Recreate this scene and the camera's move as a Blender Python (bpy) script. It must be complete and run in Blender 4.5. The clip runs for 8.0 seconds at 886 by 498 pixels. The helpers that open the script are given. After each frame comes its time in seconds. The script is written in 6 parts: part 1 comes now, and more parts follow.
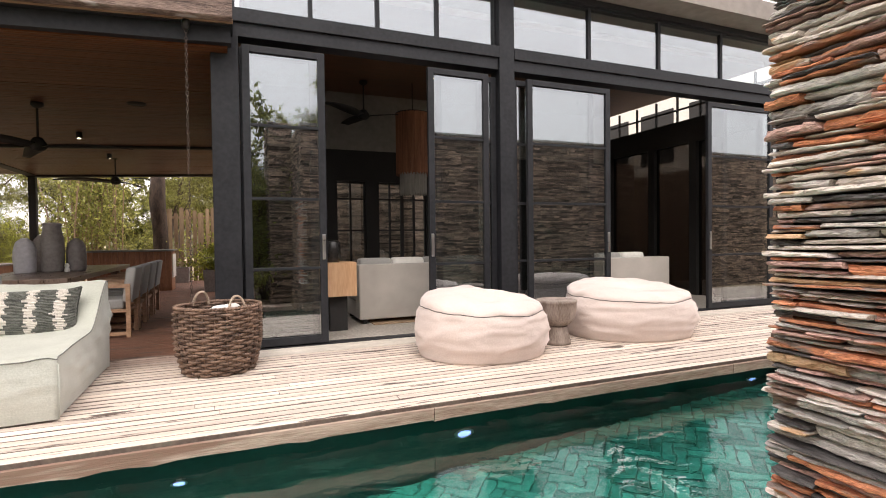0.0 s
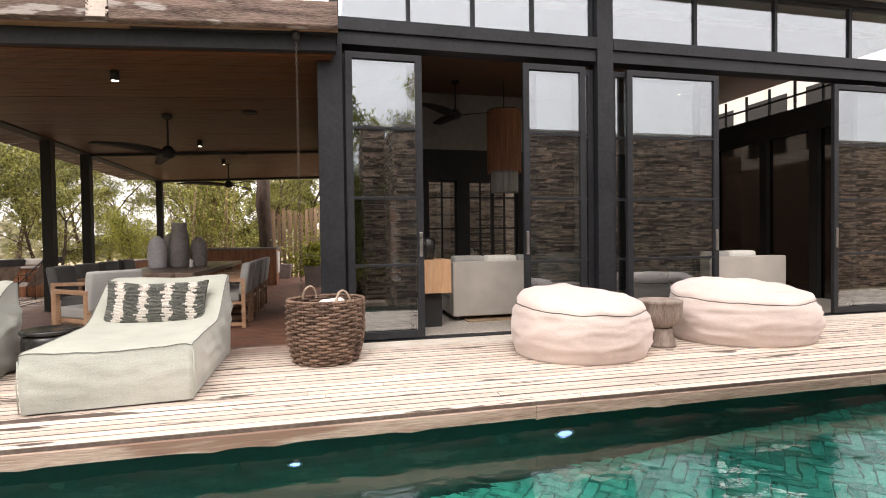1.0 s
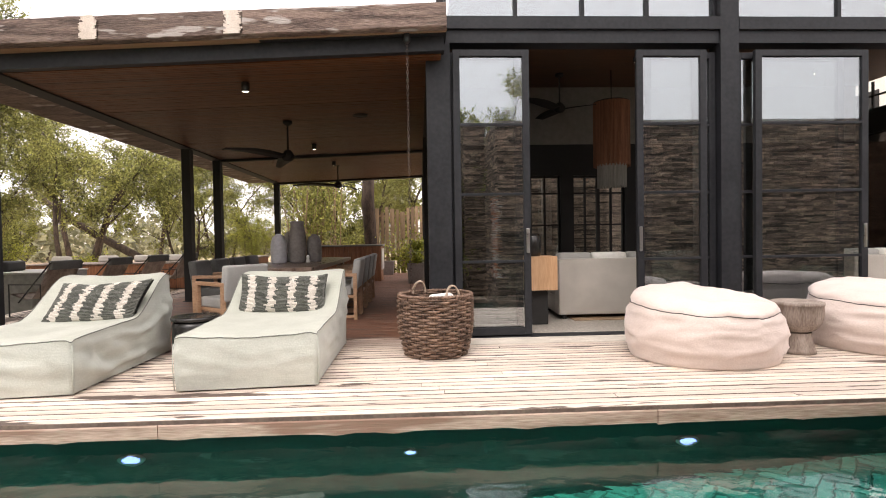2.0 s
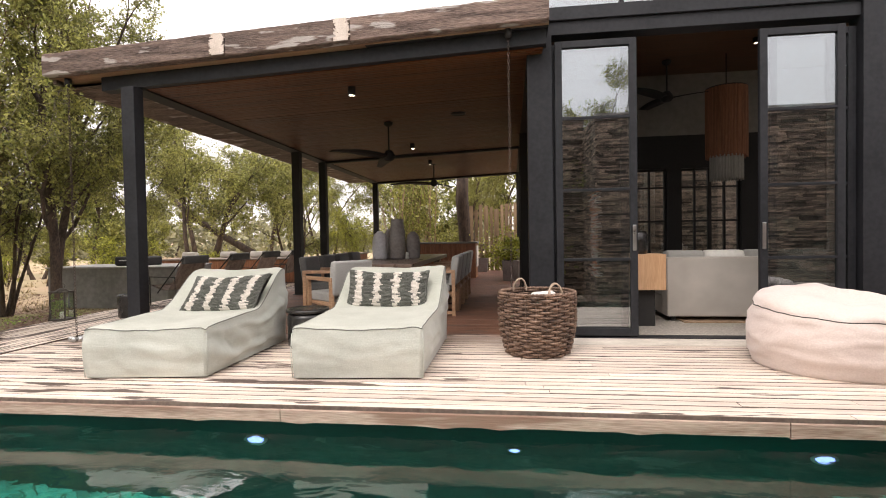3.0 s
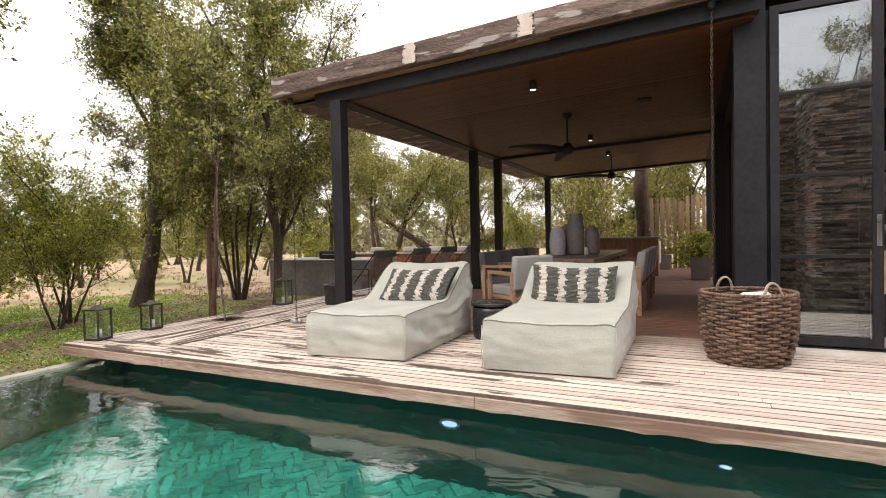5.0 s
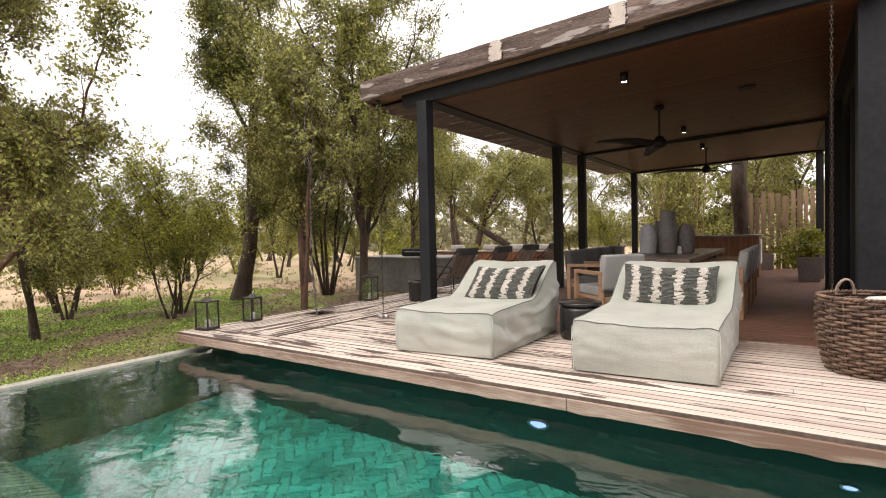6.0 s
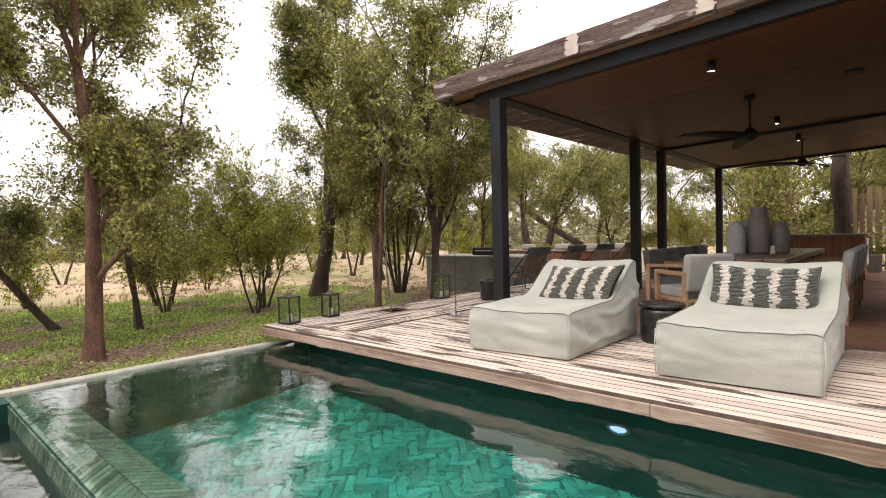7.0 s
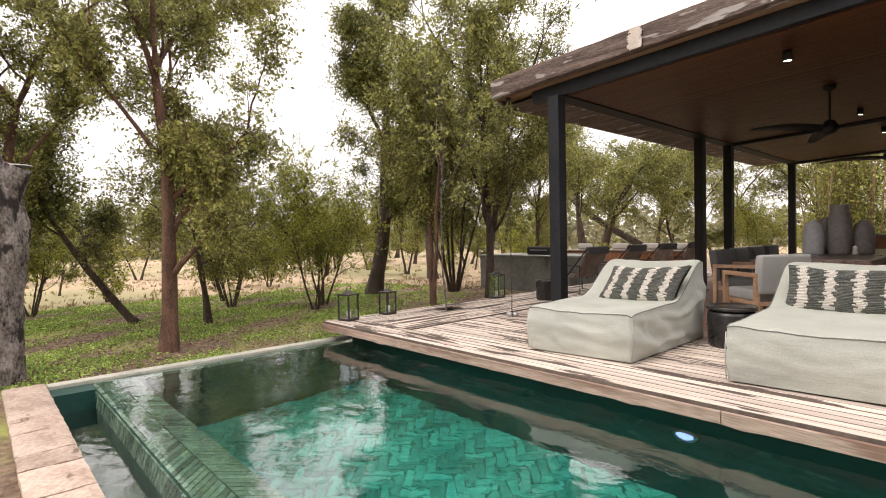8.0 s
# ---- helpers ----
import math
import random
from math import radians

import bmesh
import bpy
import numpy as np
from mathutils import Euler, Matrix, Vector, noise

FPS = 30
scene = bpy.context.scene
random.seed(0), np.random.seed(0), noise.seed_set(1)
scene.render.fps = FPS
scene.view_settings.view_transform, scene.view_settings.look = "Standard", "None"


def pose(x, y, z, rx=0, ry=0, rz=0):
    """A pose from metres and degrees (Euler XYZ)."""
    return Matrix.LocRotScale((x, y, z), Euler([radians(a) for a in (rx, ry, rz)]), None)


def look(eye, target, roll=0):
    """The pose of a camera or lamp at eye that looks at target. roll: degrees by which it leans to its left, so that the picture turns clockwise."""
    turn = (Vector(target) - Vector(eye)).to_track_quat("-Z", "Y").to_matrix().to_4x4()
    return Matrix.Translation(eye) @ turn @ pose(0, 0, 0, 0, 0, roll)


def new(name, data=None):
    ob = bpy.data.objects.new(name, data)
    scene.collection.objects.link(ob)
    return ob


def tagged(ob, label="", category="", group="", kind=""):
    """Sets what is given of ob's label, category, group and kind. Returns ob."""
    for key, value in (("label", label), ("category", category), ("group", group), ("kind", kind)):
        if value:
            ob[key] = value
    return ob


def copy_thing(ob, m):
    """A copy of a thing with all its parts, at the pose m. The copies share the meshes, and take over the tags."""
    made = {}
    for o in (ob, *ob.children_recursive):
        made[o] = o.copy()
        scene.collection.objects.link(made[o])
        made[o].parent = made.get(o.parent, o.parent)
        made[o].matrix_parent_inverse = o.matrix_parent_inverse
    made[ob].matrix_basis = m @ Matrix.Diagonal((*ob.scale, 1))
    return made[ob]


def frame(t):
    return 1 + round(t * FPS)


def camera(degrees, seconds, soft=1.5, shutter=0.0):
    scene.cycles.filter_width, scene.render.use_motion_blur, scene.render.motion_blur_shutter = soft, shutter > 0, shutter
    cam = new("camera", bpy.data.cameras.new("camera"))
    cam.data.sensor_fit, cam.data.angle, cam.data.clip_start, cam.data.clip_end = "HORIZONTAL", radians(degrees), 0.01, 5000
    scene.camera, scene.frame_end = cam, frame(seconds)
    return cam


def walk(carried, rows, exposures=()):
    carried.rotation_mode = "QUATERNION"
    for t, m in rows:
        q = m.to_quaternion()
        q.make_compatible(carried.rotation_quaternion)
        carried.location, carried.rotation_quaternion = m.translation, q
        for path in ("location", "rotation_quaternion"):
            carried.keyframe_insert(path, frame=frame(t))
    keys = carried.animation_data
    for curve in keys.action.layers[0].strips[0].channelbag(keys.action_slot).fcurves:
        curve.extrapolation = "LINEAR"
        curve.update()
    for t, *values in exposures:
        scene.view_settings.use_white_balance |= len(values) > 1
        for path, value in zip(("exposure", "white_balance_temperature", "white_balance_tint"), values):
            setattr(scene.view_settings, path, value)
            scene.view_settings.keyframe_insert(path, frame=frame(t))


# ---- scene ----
cam = camera(81.3, 8.0, soft=1.0)
PATH = [
    (0, (0.993, 0.312, 1.142), (1.757, 2.16, 1.101), -0.7),
    (0.5, (0.928, 0.321, 1.135), (1.548, 2.222, 1.091), -0.8),
    (1, (0.874, 0.334, 1.131), (1.328, 2.282, 1.089), -0.8),
    (1.5, (0.81, 0.349, 1.117), (1.084, 2.33, 1.076), -0.9),
    (3, (0.654, 0.352, 1.111), (0.393, 2.334, 1.063), -1.0),
    (3.5, (0.606, 0.347, 1.106), (0.189, 2.303, 1.058), -1.1),
    (4, (0.559, 0.342, 1.105), (-0.016, 2.257, 1.055), -1.1),
    (4.5, (0.52, 0.332, 1.101), (-0.207, 2.195, 1.051), -1.2),
    (6, (0.398, 0.258, 1.109), (-0.729, 1.91, 1.056), -1.3),
    (6.5, (0.372, 0.244, 1.104), (-0.868, 1.812, 1.053), -1.2),
    (7, (0.349, 0.227, 1.103), (-0.986, 1.716, 1.053), -1.3),
    (7.5, (0.327, 0.202, 1.1), (-1.086, 1.617, 1.05), -1.2),
    (8, (0.313, 0.181, 1.103), (-1.164, 1.528, 1.054), -1.2),
]
walk(cam, [(t, look(eye, target, roll)) for t, eye, target, roll in PATH], [(0, 0.92), (1, 1.0), (2, 0.98), (3.2, 0.85), (4.5, 0.74), (8, 0.64)])

# ---- world, sun ----
world = bpy.data.worlds.new("overcast_sky")
scene.world = world
world.use_nodes = True
wn = world.node_tree
wn.nodes.clear()
w_out = wn.nodes.new("ShaderNodeOutputWorld")
w_bg = wn.nodes.new("ShaderNodeBackground")
w_sky = wn.nodes.new("ShaderNodeTexSky")
w_sky.sky_type = "NISHITA"
w_sky.sun_disc = False
w_sky.sun_elevation, w_sky.sun_rotation = radians(50), radians(200)
w_scale = wn.nodes.new("ShaderNodeMix")
w_scale.data_type, w_scale.blend_type = "RGBA", "MIX"
w_dim = wn.nodes.new("ShaderNodeVectorMath")
w_dim.operation = "SCALE"
w_dim.inputs[3].default_value = 0.1
w_scale.inputs[0].default_value = 0.86
w_scale.inputs[7].default_value = (1.0, 0.915, 0.885, 1)
# an overcast sky is three times as bright overhead as at the horizon
w_dir = wn.nodes.new("ShaderNodeTexCoord")
w_up = wn.nodes.new("ShaderNodeSeparateXYZ")
wn.links.new(w_dir.outputs["Generated"], w_up.inputs[0])
w_grade = wn.nodes.new("ShaderNodeMapRange")
w_grade.inputs[1].default_value, w_grade.inputs[2].default_value = 0.0, 1.0
w_grade.inputs[3].default_value, w_grade.inputs[4].default_value = 0.84, 2.06
wn.links.new(w_up.outputs[2], w_grade.inputs[0])
wn.links.new(w_sky.outputs[0], w_dim.inputs[0])
wn.links.new(w_dim.outputs[0], w_scale.inputs[6])
wn.links.new(w_scale.outputs[2], w_bg.inputs[0])
wn.links.new(w_grade.outputs[0], w_bg.inputs[1])
wn.links.new(w_bg.outputs[0], w_out.inputs[0])

sun = new("sun", bpy.data.lights.new("sun", "SUN"))
sun.data.energy, sun.data.angle, sun.data.color = 0.7, radians(25), (1, 0.92, 0.85)
sun.matrix_world = look((-3, -8, 14), (0, 3, 0))

# ---- materials ----
MATS = {}


def surf(name, a, b, scale=4.0, rough=0.6, bump=0.15, metal=0.0, stretch=(1, 1, 1), fine=8.0, spread=0.0,
         island=0.0, stain=None, sheen=0.0, distance=0.01, coat=0.0, rough_var=0.12):
    """A procedural surface: two colours mixed by noise at two scales, in metres, with relief, wear and tint per piece."""
    m = bpy.data.materials.new(name)
    m.use_nodes = True
    nt = m.node_tree
    p = nt.nodes["Principled BSDF"]
    geo = nt.nodes.new("ShaderNodeNewGeometry")
    mp = nt.nodes.new("ShaderNodeMapping")
    mp.inputs["Scale"].default_value = stretch
    nt.links.new(geo.outputs["Position"], mp.inputs[0])
    big = nt.nodes.new("ShaderNodeTexNoise")
    big.inputs["Scale"].default_value, big.inputs["Detail"].default_value = scale, 5
    small = nt.nodes.new("ShaderNodeTexNoise")
    small.inputs["Scale"].default_value, small.inputs["Detail"].default_value = scale * fine, 4
    for n in (big, small):
        nt.links.new(mp.outputs[0], n.inputs["Vector"])
    add = nt.nodes.new("ShaderNodeMath")
    add.operation = "MULTIPLY_ADD"
    add.inputs[1].default_value = 0.45
    nt.links.new(small.outputs[0], add.inputs[0])
    half = nt.nodes.new("ShaderNodeMath")
    half.operation = "MULTIPLY"
    half.inputs[1].default_value = 0.55
    nt.links.new(big.outputs[0], half.inputs[0])
    nt.links.new(half.outputs[0], add.inputs[2])
    ramp = nt.nodes.new("ShaderNodeValToRGB")
    ramp.color_ramp.elements[0].position, ramp.color_ramp.elements[1].position = 0.36, 0.64
    ramp.color_ramp.elements[0].color, ramp.color_ramp.elements[1].color = (*a, 1), (*b, 1)
    nt.links.new(add.outputs[0], ramp.inputs[0])
    col = ramp.outputs[0]
    if spread or island:
        hsv = nt.nodes.new("ShaderNodeHueSaturation")
        nt.links.new(col, hsv.inputs["Color"])
        rng = nt.nodes.new("ShaderNodeMapRange")
        amount = spread or island
        rng.inputs[3].default_value, rng.inputs[4].default_value = 1 - amount, 1 + amount
        if spread:
            info = nt.nodes.new("ShaderNodeObjectInfo")
            nt.links.new(info.outputs["Random"], rng.inputs[0])
        else:
            nt.links.new(geo.outputs["Random Per Island"], rng.inputs[0])
        nt.links.new(rng.outputs[0], hsv.inputs["Value"])
        col = hsv.outputs[0]
    if stain:
        colour, s_scale, s_stretch, edge = stain
        sm = nt.nodes.new("ShaderNodeMapping")
        sm.inputs["Scale"].default_value = s_stretch
        nt.links.new(geo.outputs["Position"], sm.inputs[0])
        sn = nt.nodes.new("ShaderNodeTexNoise")
        sn.inputs["Scale"].default_value, sn.inputs["Detail"].default_value = s_scale, 3
        nt.links.new(sm.outputs[0], sn.inputs["Vector"])
        sr = nt.nodes.new("ShaderNodeMapRange")
        sr.inputs[1].default_value, sr.inputs[2].default_value = edge, edge + 0.05
        nt.links.new(sn.outputs[0], sr.inputs[0])
        mix = nt.nodes.new("ShaderNodeMix")
        mix.data_type = "RGBA"
        nt.links.new(sr.outputs[0], mix.inputs[0])
        nt.links.new(col, mix.inputs[6])
        mix.inputs[7].default_value = (*colour, 1)
        col = mix.outputs[2]
    nt.links.new(col, p.inputs["Base Color"])
    rr = nt.nodes.new("ShaderNodeMapRange")
    rr.inputs[3].default_value, rr.inputs[4].default_value = max(0.03, rough - rough_var), min(1, rough + rough_var)
    nt.links.new(add.outputs[0], rr.inputs[0])
    nt.links.new(rr.outputs[0], p.inputs["Roughness"])
    p.inputs["Metallic"].default_value = metal
    p.inputs["Sheen Weight"].default_value = sheen
    p.inputs["Coat Weight"].default_value = coat
    if bump:
        bn = nt.nodes.new("ShaderNodeBump")
        bn.inputs["Strength"].default_value, bn.inputs["Distance"].default_value = bump, distance
        nt.links.new(add.outputs[0], bn.inputs["Height"])
        nt.links.new(bn.outputs[0], p.inputs["Normal"])
    MATS[name] = m
    return m


def weathered_deck(name, along):
    """Hardwood boards: bleached grey-pink in the open, red-brown where the roof has kept the rain and sun off, with dark wet marks."""
    stretch = (0.35, 7, 1) if along == "x" else (7, 0.35, 1)
    m = surf(name, (0.5, 0.4, 0.33), (0.78, 0.68, 0.585), 3.0, 0.62, 0.35, stretch=stretch, spread=0.17)
    nt = m.node_tree
    p = nt.nodes["Principled BSDF"]
    geo = next(n for n in nt.nodes if n.type == "NEW_GEOMETRY")
    old = p.inputs["Base Color"].links[0].from_socket

    info = next(n for n in nt.nodes if n.type == "OBJECT_INFO")
    jump = nt.nodes.new("ShaderNodeVectorMath")
    jump.operation = "SCALE"
    jump.inputs[0].default_value = (0.35, 0.35, 7.0)
    nt.links.new(info.outputs["Random"], jump.inputs[3])
    shifted = nt.nodes.new("ShaderNodeVectorMath")
    shifted.operation = "ADD"
    nt.links.new(geo.outputs["Position"], shifted.inputs[0])
    nt.links.new(jump.outputs[0], shifted.inputs[1])

    def noise_at(scale, stretch3, lo, hi, per_board=False):
        mp = nt.nodes.new("ShaderNodeMapping")
        mp.inputs["Scale"].default_value = stretch3
        nt.links.new(shifted.outputs[0] if per_board else geo.outputs["Position"], mp.inputs[0])
        n = nt.nodes.new("ShaderNodeTexNoise")
        n.inputs["Scale"].default_value, n.inputs["Detail"].default_value = scale, 3
        nt.links.new(mp.outputs[0], n.inputs["Vector"])
        r = nt.nodes.new("ShaderNodeMapRange")
        r.inputs[1].default_value, r.inputs[2].default_value = lo, hi
        nt.links.new(n.outputs[0], r.inputs[0])
        return r.outputs[0], n.outputs[0]

    def mix(f, a, b):
        k = nt.nodes.new("ShaderNodeMix")
        k.data_type = "RGBA"
        nt.links.new(f, k.inputs[0])
        nt.links.new(a, k.inputs[6])
        if isinstance(b, tuple):
            k.inputs[7].default_value = (*b, 1)
        else:
            nt.links.new(b, k.inputs[7])
        return k.outputs[2]

    # unbleached wood behind the drip line of the roof
    sep = nt.nodes.new("ShaderNodeSeparateXYZ")
    nt.links.new(geo.outputs["Position"], sep.inputs[0])
    _, wob = noise_at(1.3, (0.5, 2.5, 1), 0, 1)
    off = nt.nodes.new("ShaderNodeMath")
    off.operation = "MULTIPLY_ADD"
    off.inputs[1].default_value = 1.6
    nt.links.new(wob, off.inputs[0])
    nt.links.new(sep.outputs[1], off.inputs[2])
    ry = nt.nodes.new("ShaderNodeMapRange")
    ry.inputs[1].default_value, ry.inputs[2].default_value = 6.3, 7.1
    nt.links.new(off.outputs[0], ry.inputs[0])
    rx = nt.nodes.new("ShaderNodeMapRange")
    rx.inputs[1].default_value, rx.inputs[2].default_value = -4.6, -3.9
    nt.links.new(sep.outputs[0], rx.inputs[0])
    rx2 = nt.nodes.new("ShaderNodeMapRange")
    rx2.inputs[1].default_value, rx2.inputs[2].default_value = 1.1, 0.9
    nt.links.new(sep.outputs[0], rx2.inputs[0])
    mul = nt.nodes.new("ShaderNodeMath")
    mul.operation = "MULTIPLY"
    nt.links.new(ry.outputs[0], mul.inputs[0])
    nt.links.new(rx.outputs[0], mul.inputs[1])
    mul2 = nt.nodes.new("ShaderNodeMath")
    mul2.operation = "MULTIPLY"
    nt.links.new(mul.outputs[0], mul2.inputs[0])
    nt.links.new(rx2.outputs[0], mul2.inputs[1])
    _, grain = noise_at(6.0, stretch, 0, 1)
    red = nt.nodes.new("ShaderNodeValToRGB")
    red.color_ramp.elements[0].position, red.color_ramp.elements[1].position = 0.35, 0.7
    red.color_ramp.elements[0].color, red.color_ramp.elements[1].color = (0.1, 0.04, 0.022, 1), (0.27, 0.12, 0.07, 1)
    nt.links.new(grain, red.inputs[0])
    base = mix(mul2.outputs[0], old, red.outputs[0])
    # wet marks, drawn out along each board; more of them towards the west end
    marks, raw = noise_at(1.0, (1.5, 9.0, 0.5) if along == "x" else (9.0, 1.0, 0.5), 0.6, 0.63, True)
    west = nt.nodes.new("ShaderNodeMapRange")
    west.inputs[1].default_value, west.inputs[2].default_value = 0.5, -5.0
    west.inputs[3].default_value, west.inputs[4].default_value = 0.0, 0.1
    nt.links.new(sep.outputs[0], west.inputs[0])
    more = nt.nodes.new("ShaderNodeMath")
    more.operation = "ADD"
    nt.links.new(raw, more.inputs[0])
    nt.links.new(west.outputs[0], more.inputs[1])
    wet = nt.nodes.new("ShaderNodeMapRange")
    wet.inputs[1].default_value, wet.inputs[2].default_value = 0.628, 0.655
    nt.links.new(more.outputs[0], wet.inputs[0])
    base = mix(wet.outputs[0], base, (0.085, 0.06, 0.048))
    nt.links.new(base, p.inputs["Base Color"])
    return m


def glass_pane(name, ior=1.6, tint=(0.9, 0.93, 0.92)):
    """Window glass: clear straight through, mirror-like by Fresnel."""
    m = bpy.data.materials.new(name)
    m.use_nodes = True
    nt = m.node_tree
    nt.nodes.remove(nt.nodes["Principled BSDF"])
    out = nt.nodes["Material Output"]
    mix = nt.nodes.new("ShaderNodeMixShader")
    lw = nt.nodes.new("ShaderNodeLayerWeight")
    lw.inputs[0].default_value = 0.5
    pw5 = nt.nodes.new("ShaderNodeMath")
    pw5.operation, pw5.inputs[1].default_value = "POWER", 5.0
    nt.links.new(lw.outputs["Facing"], pw5.inputs[0])
    f0 = ((ior - 1) / (ior + 1)) ** 2
    fr = nt.nodes.new("ShaderNodeMath")
    fr.operation, fr.inputs[1].default_value, fr.inputs[2].default_value = "MULTIPLY_ADD", 1 - f0, f0
    nt.links.new(pw5.outputs[0], fr.inputs[0])
    tr = nt.nodes.new("ShaderNodeBsdfTransparent")
    tr.inputs[0].default_value = (*tint, 1)
    gl = nt.nodes.new("ShaderNodeBsdfGlossy")
    gl.inputs["Roughness"].default_value = 0.0
    gl.inputs["Color"].default_value = (0.9, 0.95, 1.0, 1)
    nt.links.new(fr.outputs[0], mix.inputs[0])
    nt.links.new(tr.outputs[0], mix.inputs[1])
    nt.links.new(gl.outputs[0], mix.inputs[2])
    nt.links.new(mix.outputs[0], out.inputs[0])
    MATS[name] = m
    return m


def water_surface(name, colour, height, scale):
    """Water with small wind ripples."""
    m = bpy.data.materials.new(name)
    m.use_nodes = True
    nt = m.node_tree
    nt.nodes.remove(nt.nodes["Principled BSDF"])
    out = nt.nodes["Material Output"]
    gl = nt.nodes.new("ShaderNodeBsdfRefraction")
    gl.inputs["Color"].default_value = (*colour, 1)
    gl.inputs["IOR"].default_value = 1.33
    gl.inputs["Roughness"].default_value = 0.0
    shine = nt.nodes.new("ShaderNodeBsdfGlossy")
    shine.inputs["Roughness"].default_value = 0.0
    lw = nt.nodes.new("ShaderNodeLayerWeight")
    lw.inputs[0].default_value = 0.5
    pw = nt.nodes.new("ShaderNodeMath")
    pw.operation, pw.inputs[1].default_value = "POWER", 3.0
    nt.links.new(lw.outputs["Facing"], pw.inputs[0])
    fr = nt.nodes.new("ShaderNodeMath")
    fr.operation, fr.inputs[1].default_value, fr.inputs[2].default_value = "MULTIPLY_ADD", 0.95, 0.05
    nt.links.new(pw.outputs[0], fr.inputs[0])
    mixer = nt.nodes.new("ShaderNodeMixShader")
    nt.links.new(fr.outputs[0], mixer.inputs[0])
    nt.links.new(gl.outputs[0], mixer.inputs[1])
    nt.links.new(shine.outputs[0], mixer.inputs[2])
    geo = nt.nodes.new("ShaderNodeNewGeometry")
    n1 = nt.nodes.new("ShaderNodeTexNoise")
    n1.inputs["Scale"].default_value, n1.inputs["Detail"].default_value = scale, 1.6
    n1.inputs["Distortion"].default_value = 0.6
    mp = nt.nodes.new("ShaderNodeMapping")
    mp.inputs["Scale"].default_value = (1, 1.5, 1)
    mp.inputs["Rotation"].default_value = (0, 0, radians(25))
    nt.links.new(geo.outputs["Position"], mp.inputs[0])
    nt.links.new(mp.outputs[0], n1.inputs["Vector"])
    n2 = nt.nodes.new("ShaderNodeTexNoise")
    n2.inputs["Scale"].default_value, n2.inputs["Detail"].default_value = scale * 3.4, 2.0
    n2.inputs["Distortion"].default_value = 1.2
    nt.links.new(mp.outputs[0], n2.inputs["Vector"])
    waves = nt.nodes.new("ShaderNodeMath")
    waves.operation, waves.inputs[1].default_value = "MULTIPLY_ADD", 0.13
    nt.links.new(n2.outputs[0], waves.inputs[0])
    nt.links.new(n1.outputs[0], waves.inputs[2])
    b = nt.nodes.new("ShaderNodeBump")
    b.inputs["Strength"].default_value, b.inputs["Distance"].default_value = 1.0, height
    nt.links.new(waves.outputs[0], b.inputs["Height"])
    for node in (gl, shine, lw):
        nt.links.new(b.outputs[0], node.inputs["Normal"])
    nt.links.new(mixer.outputs[0], out.inputs[0])
    MATS[name] = m
    return m


def glowing(name, colour, strength):
    m = bpy.data.materials.new(name)
    m.use_nodes = True
    p = m.node_tree.nodes["Principled BSDF"]
    p.inputs["Base Color"].default_value = (*colour, 1)
    p.inputs["Emission Color"].default_value = (*colour, 1)
    p.inputs["Emission Strength"].default_value = strength
    MATS[name] = m
    return m


def leaf_material(name, a, b, island=0.5):
    m = surf(name, a, b, 1.6, 0.4, 0.0, island=island)
    p = m.node_tree.nodes["Principled BSDF"]
    nt = m.node_tree
    tr = nt.nodes.new("ShaderNodeBsdfTranslucent")
    mix = nt.nodes.new("ShaderNodeMixShader")
    mix.inputs[0].default_value = 0.3
    p.inputs["Specular IOR Level"].default_value = 0.3
    nt.links.new(p.inputs["Base Color"].links[0].from_socket, tr.inputs[0])
    nt.links.new(p.outputs[0], mix.inputs[1])
    nt.links.new(tr.outputs[0], mix.inputs[2])
    nt.links.new(mix.outputs[0], nt.nodes["Material Output"].inputs[0])
    return m


def creased(m, scale, depth, stretch):
    """Adds soft folds and creases to a cloth."""
    nt = m.node_tree
    p = nt.nodes["Principled BSDF"]
    geo = next(n for n in nt.nodes if n.type == "NEW_GEOMETRY")
    mp = nt.nodes.new("ShaderNodeMapping")
    mp.inputs["Scale"].default_value = stretch
    mp.inputs["Rotation"].default_value = (0.5, 0.35, 0.6)
    nt.links.new(geo.outputs["Position"], mp.inputs[0])
    n = nt.nodes.new("ShaderNodeTexNoise")
    n.inputs["Scale"].default_value, n.inputs["Detail"].default_value, n.inputs["Distortion"].default_value = scale, 3, 0.9
    nt.links.new(mp.outputs[0], n.inputs["Vector"])
    half = nt.nodes.new("ShaderNodeMath")
    half.operation, half.inputs[1].default_value = "SUBTRACT", 0.5
    nt.links.new(n.outputs[0], half.inputs[0])
    fold = nt.nodes.new("ShaderNodeMath")
    fold.operation = "ABSOLUTE"
    nt.links.new(half.outputs[0], fold.inputs[0])
    b = nt.nodes.new("ShaderNodeBump")
    b.invert = True
    b.inputs["Strength"].default_value, b.inputs["Distance"].default_value = 0.8, depth
    nt.links.new(fold.outputs[0], b.inputs["Height"])
    if p.inputs["Normal"].links:
        nt.links.new(p.inputs["Normal"].links[0].from_socket, b.inputs["Normal"])
    nt.links.new(b.outputs[0], p.inputs["Normal"])
    return m


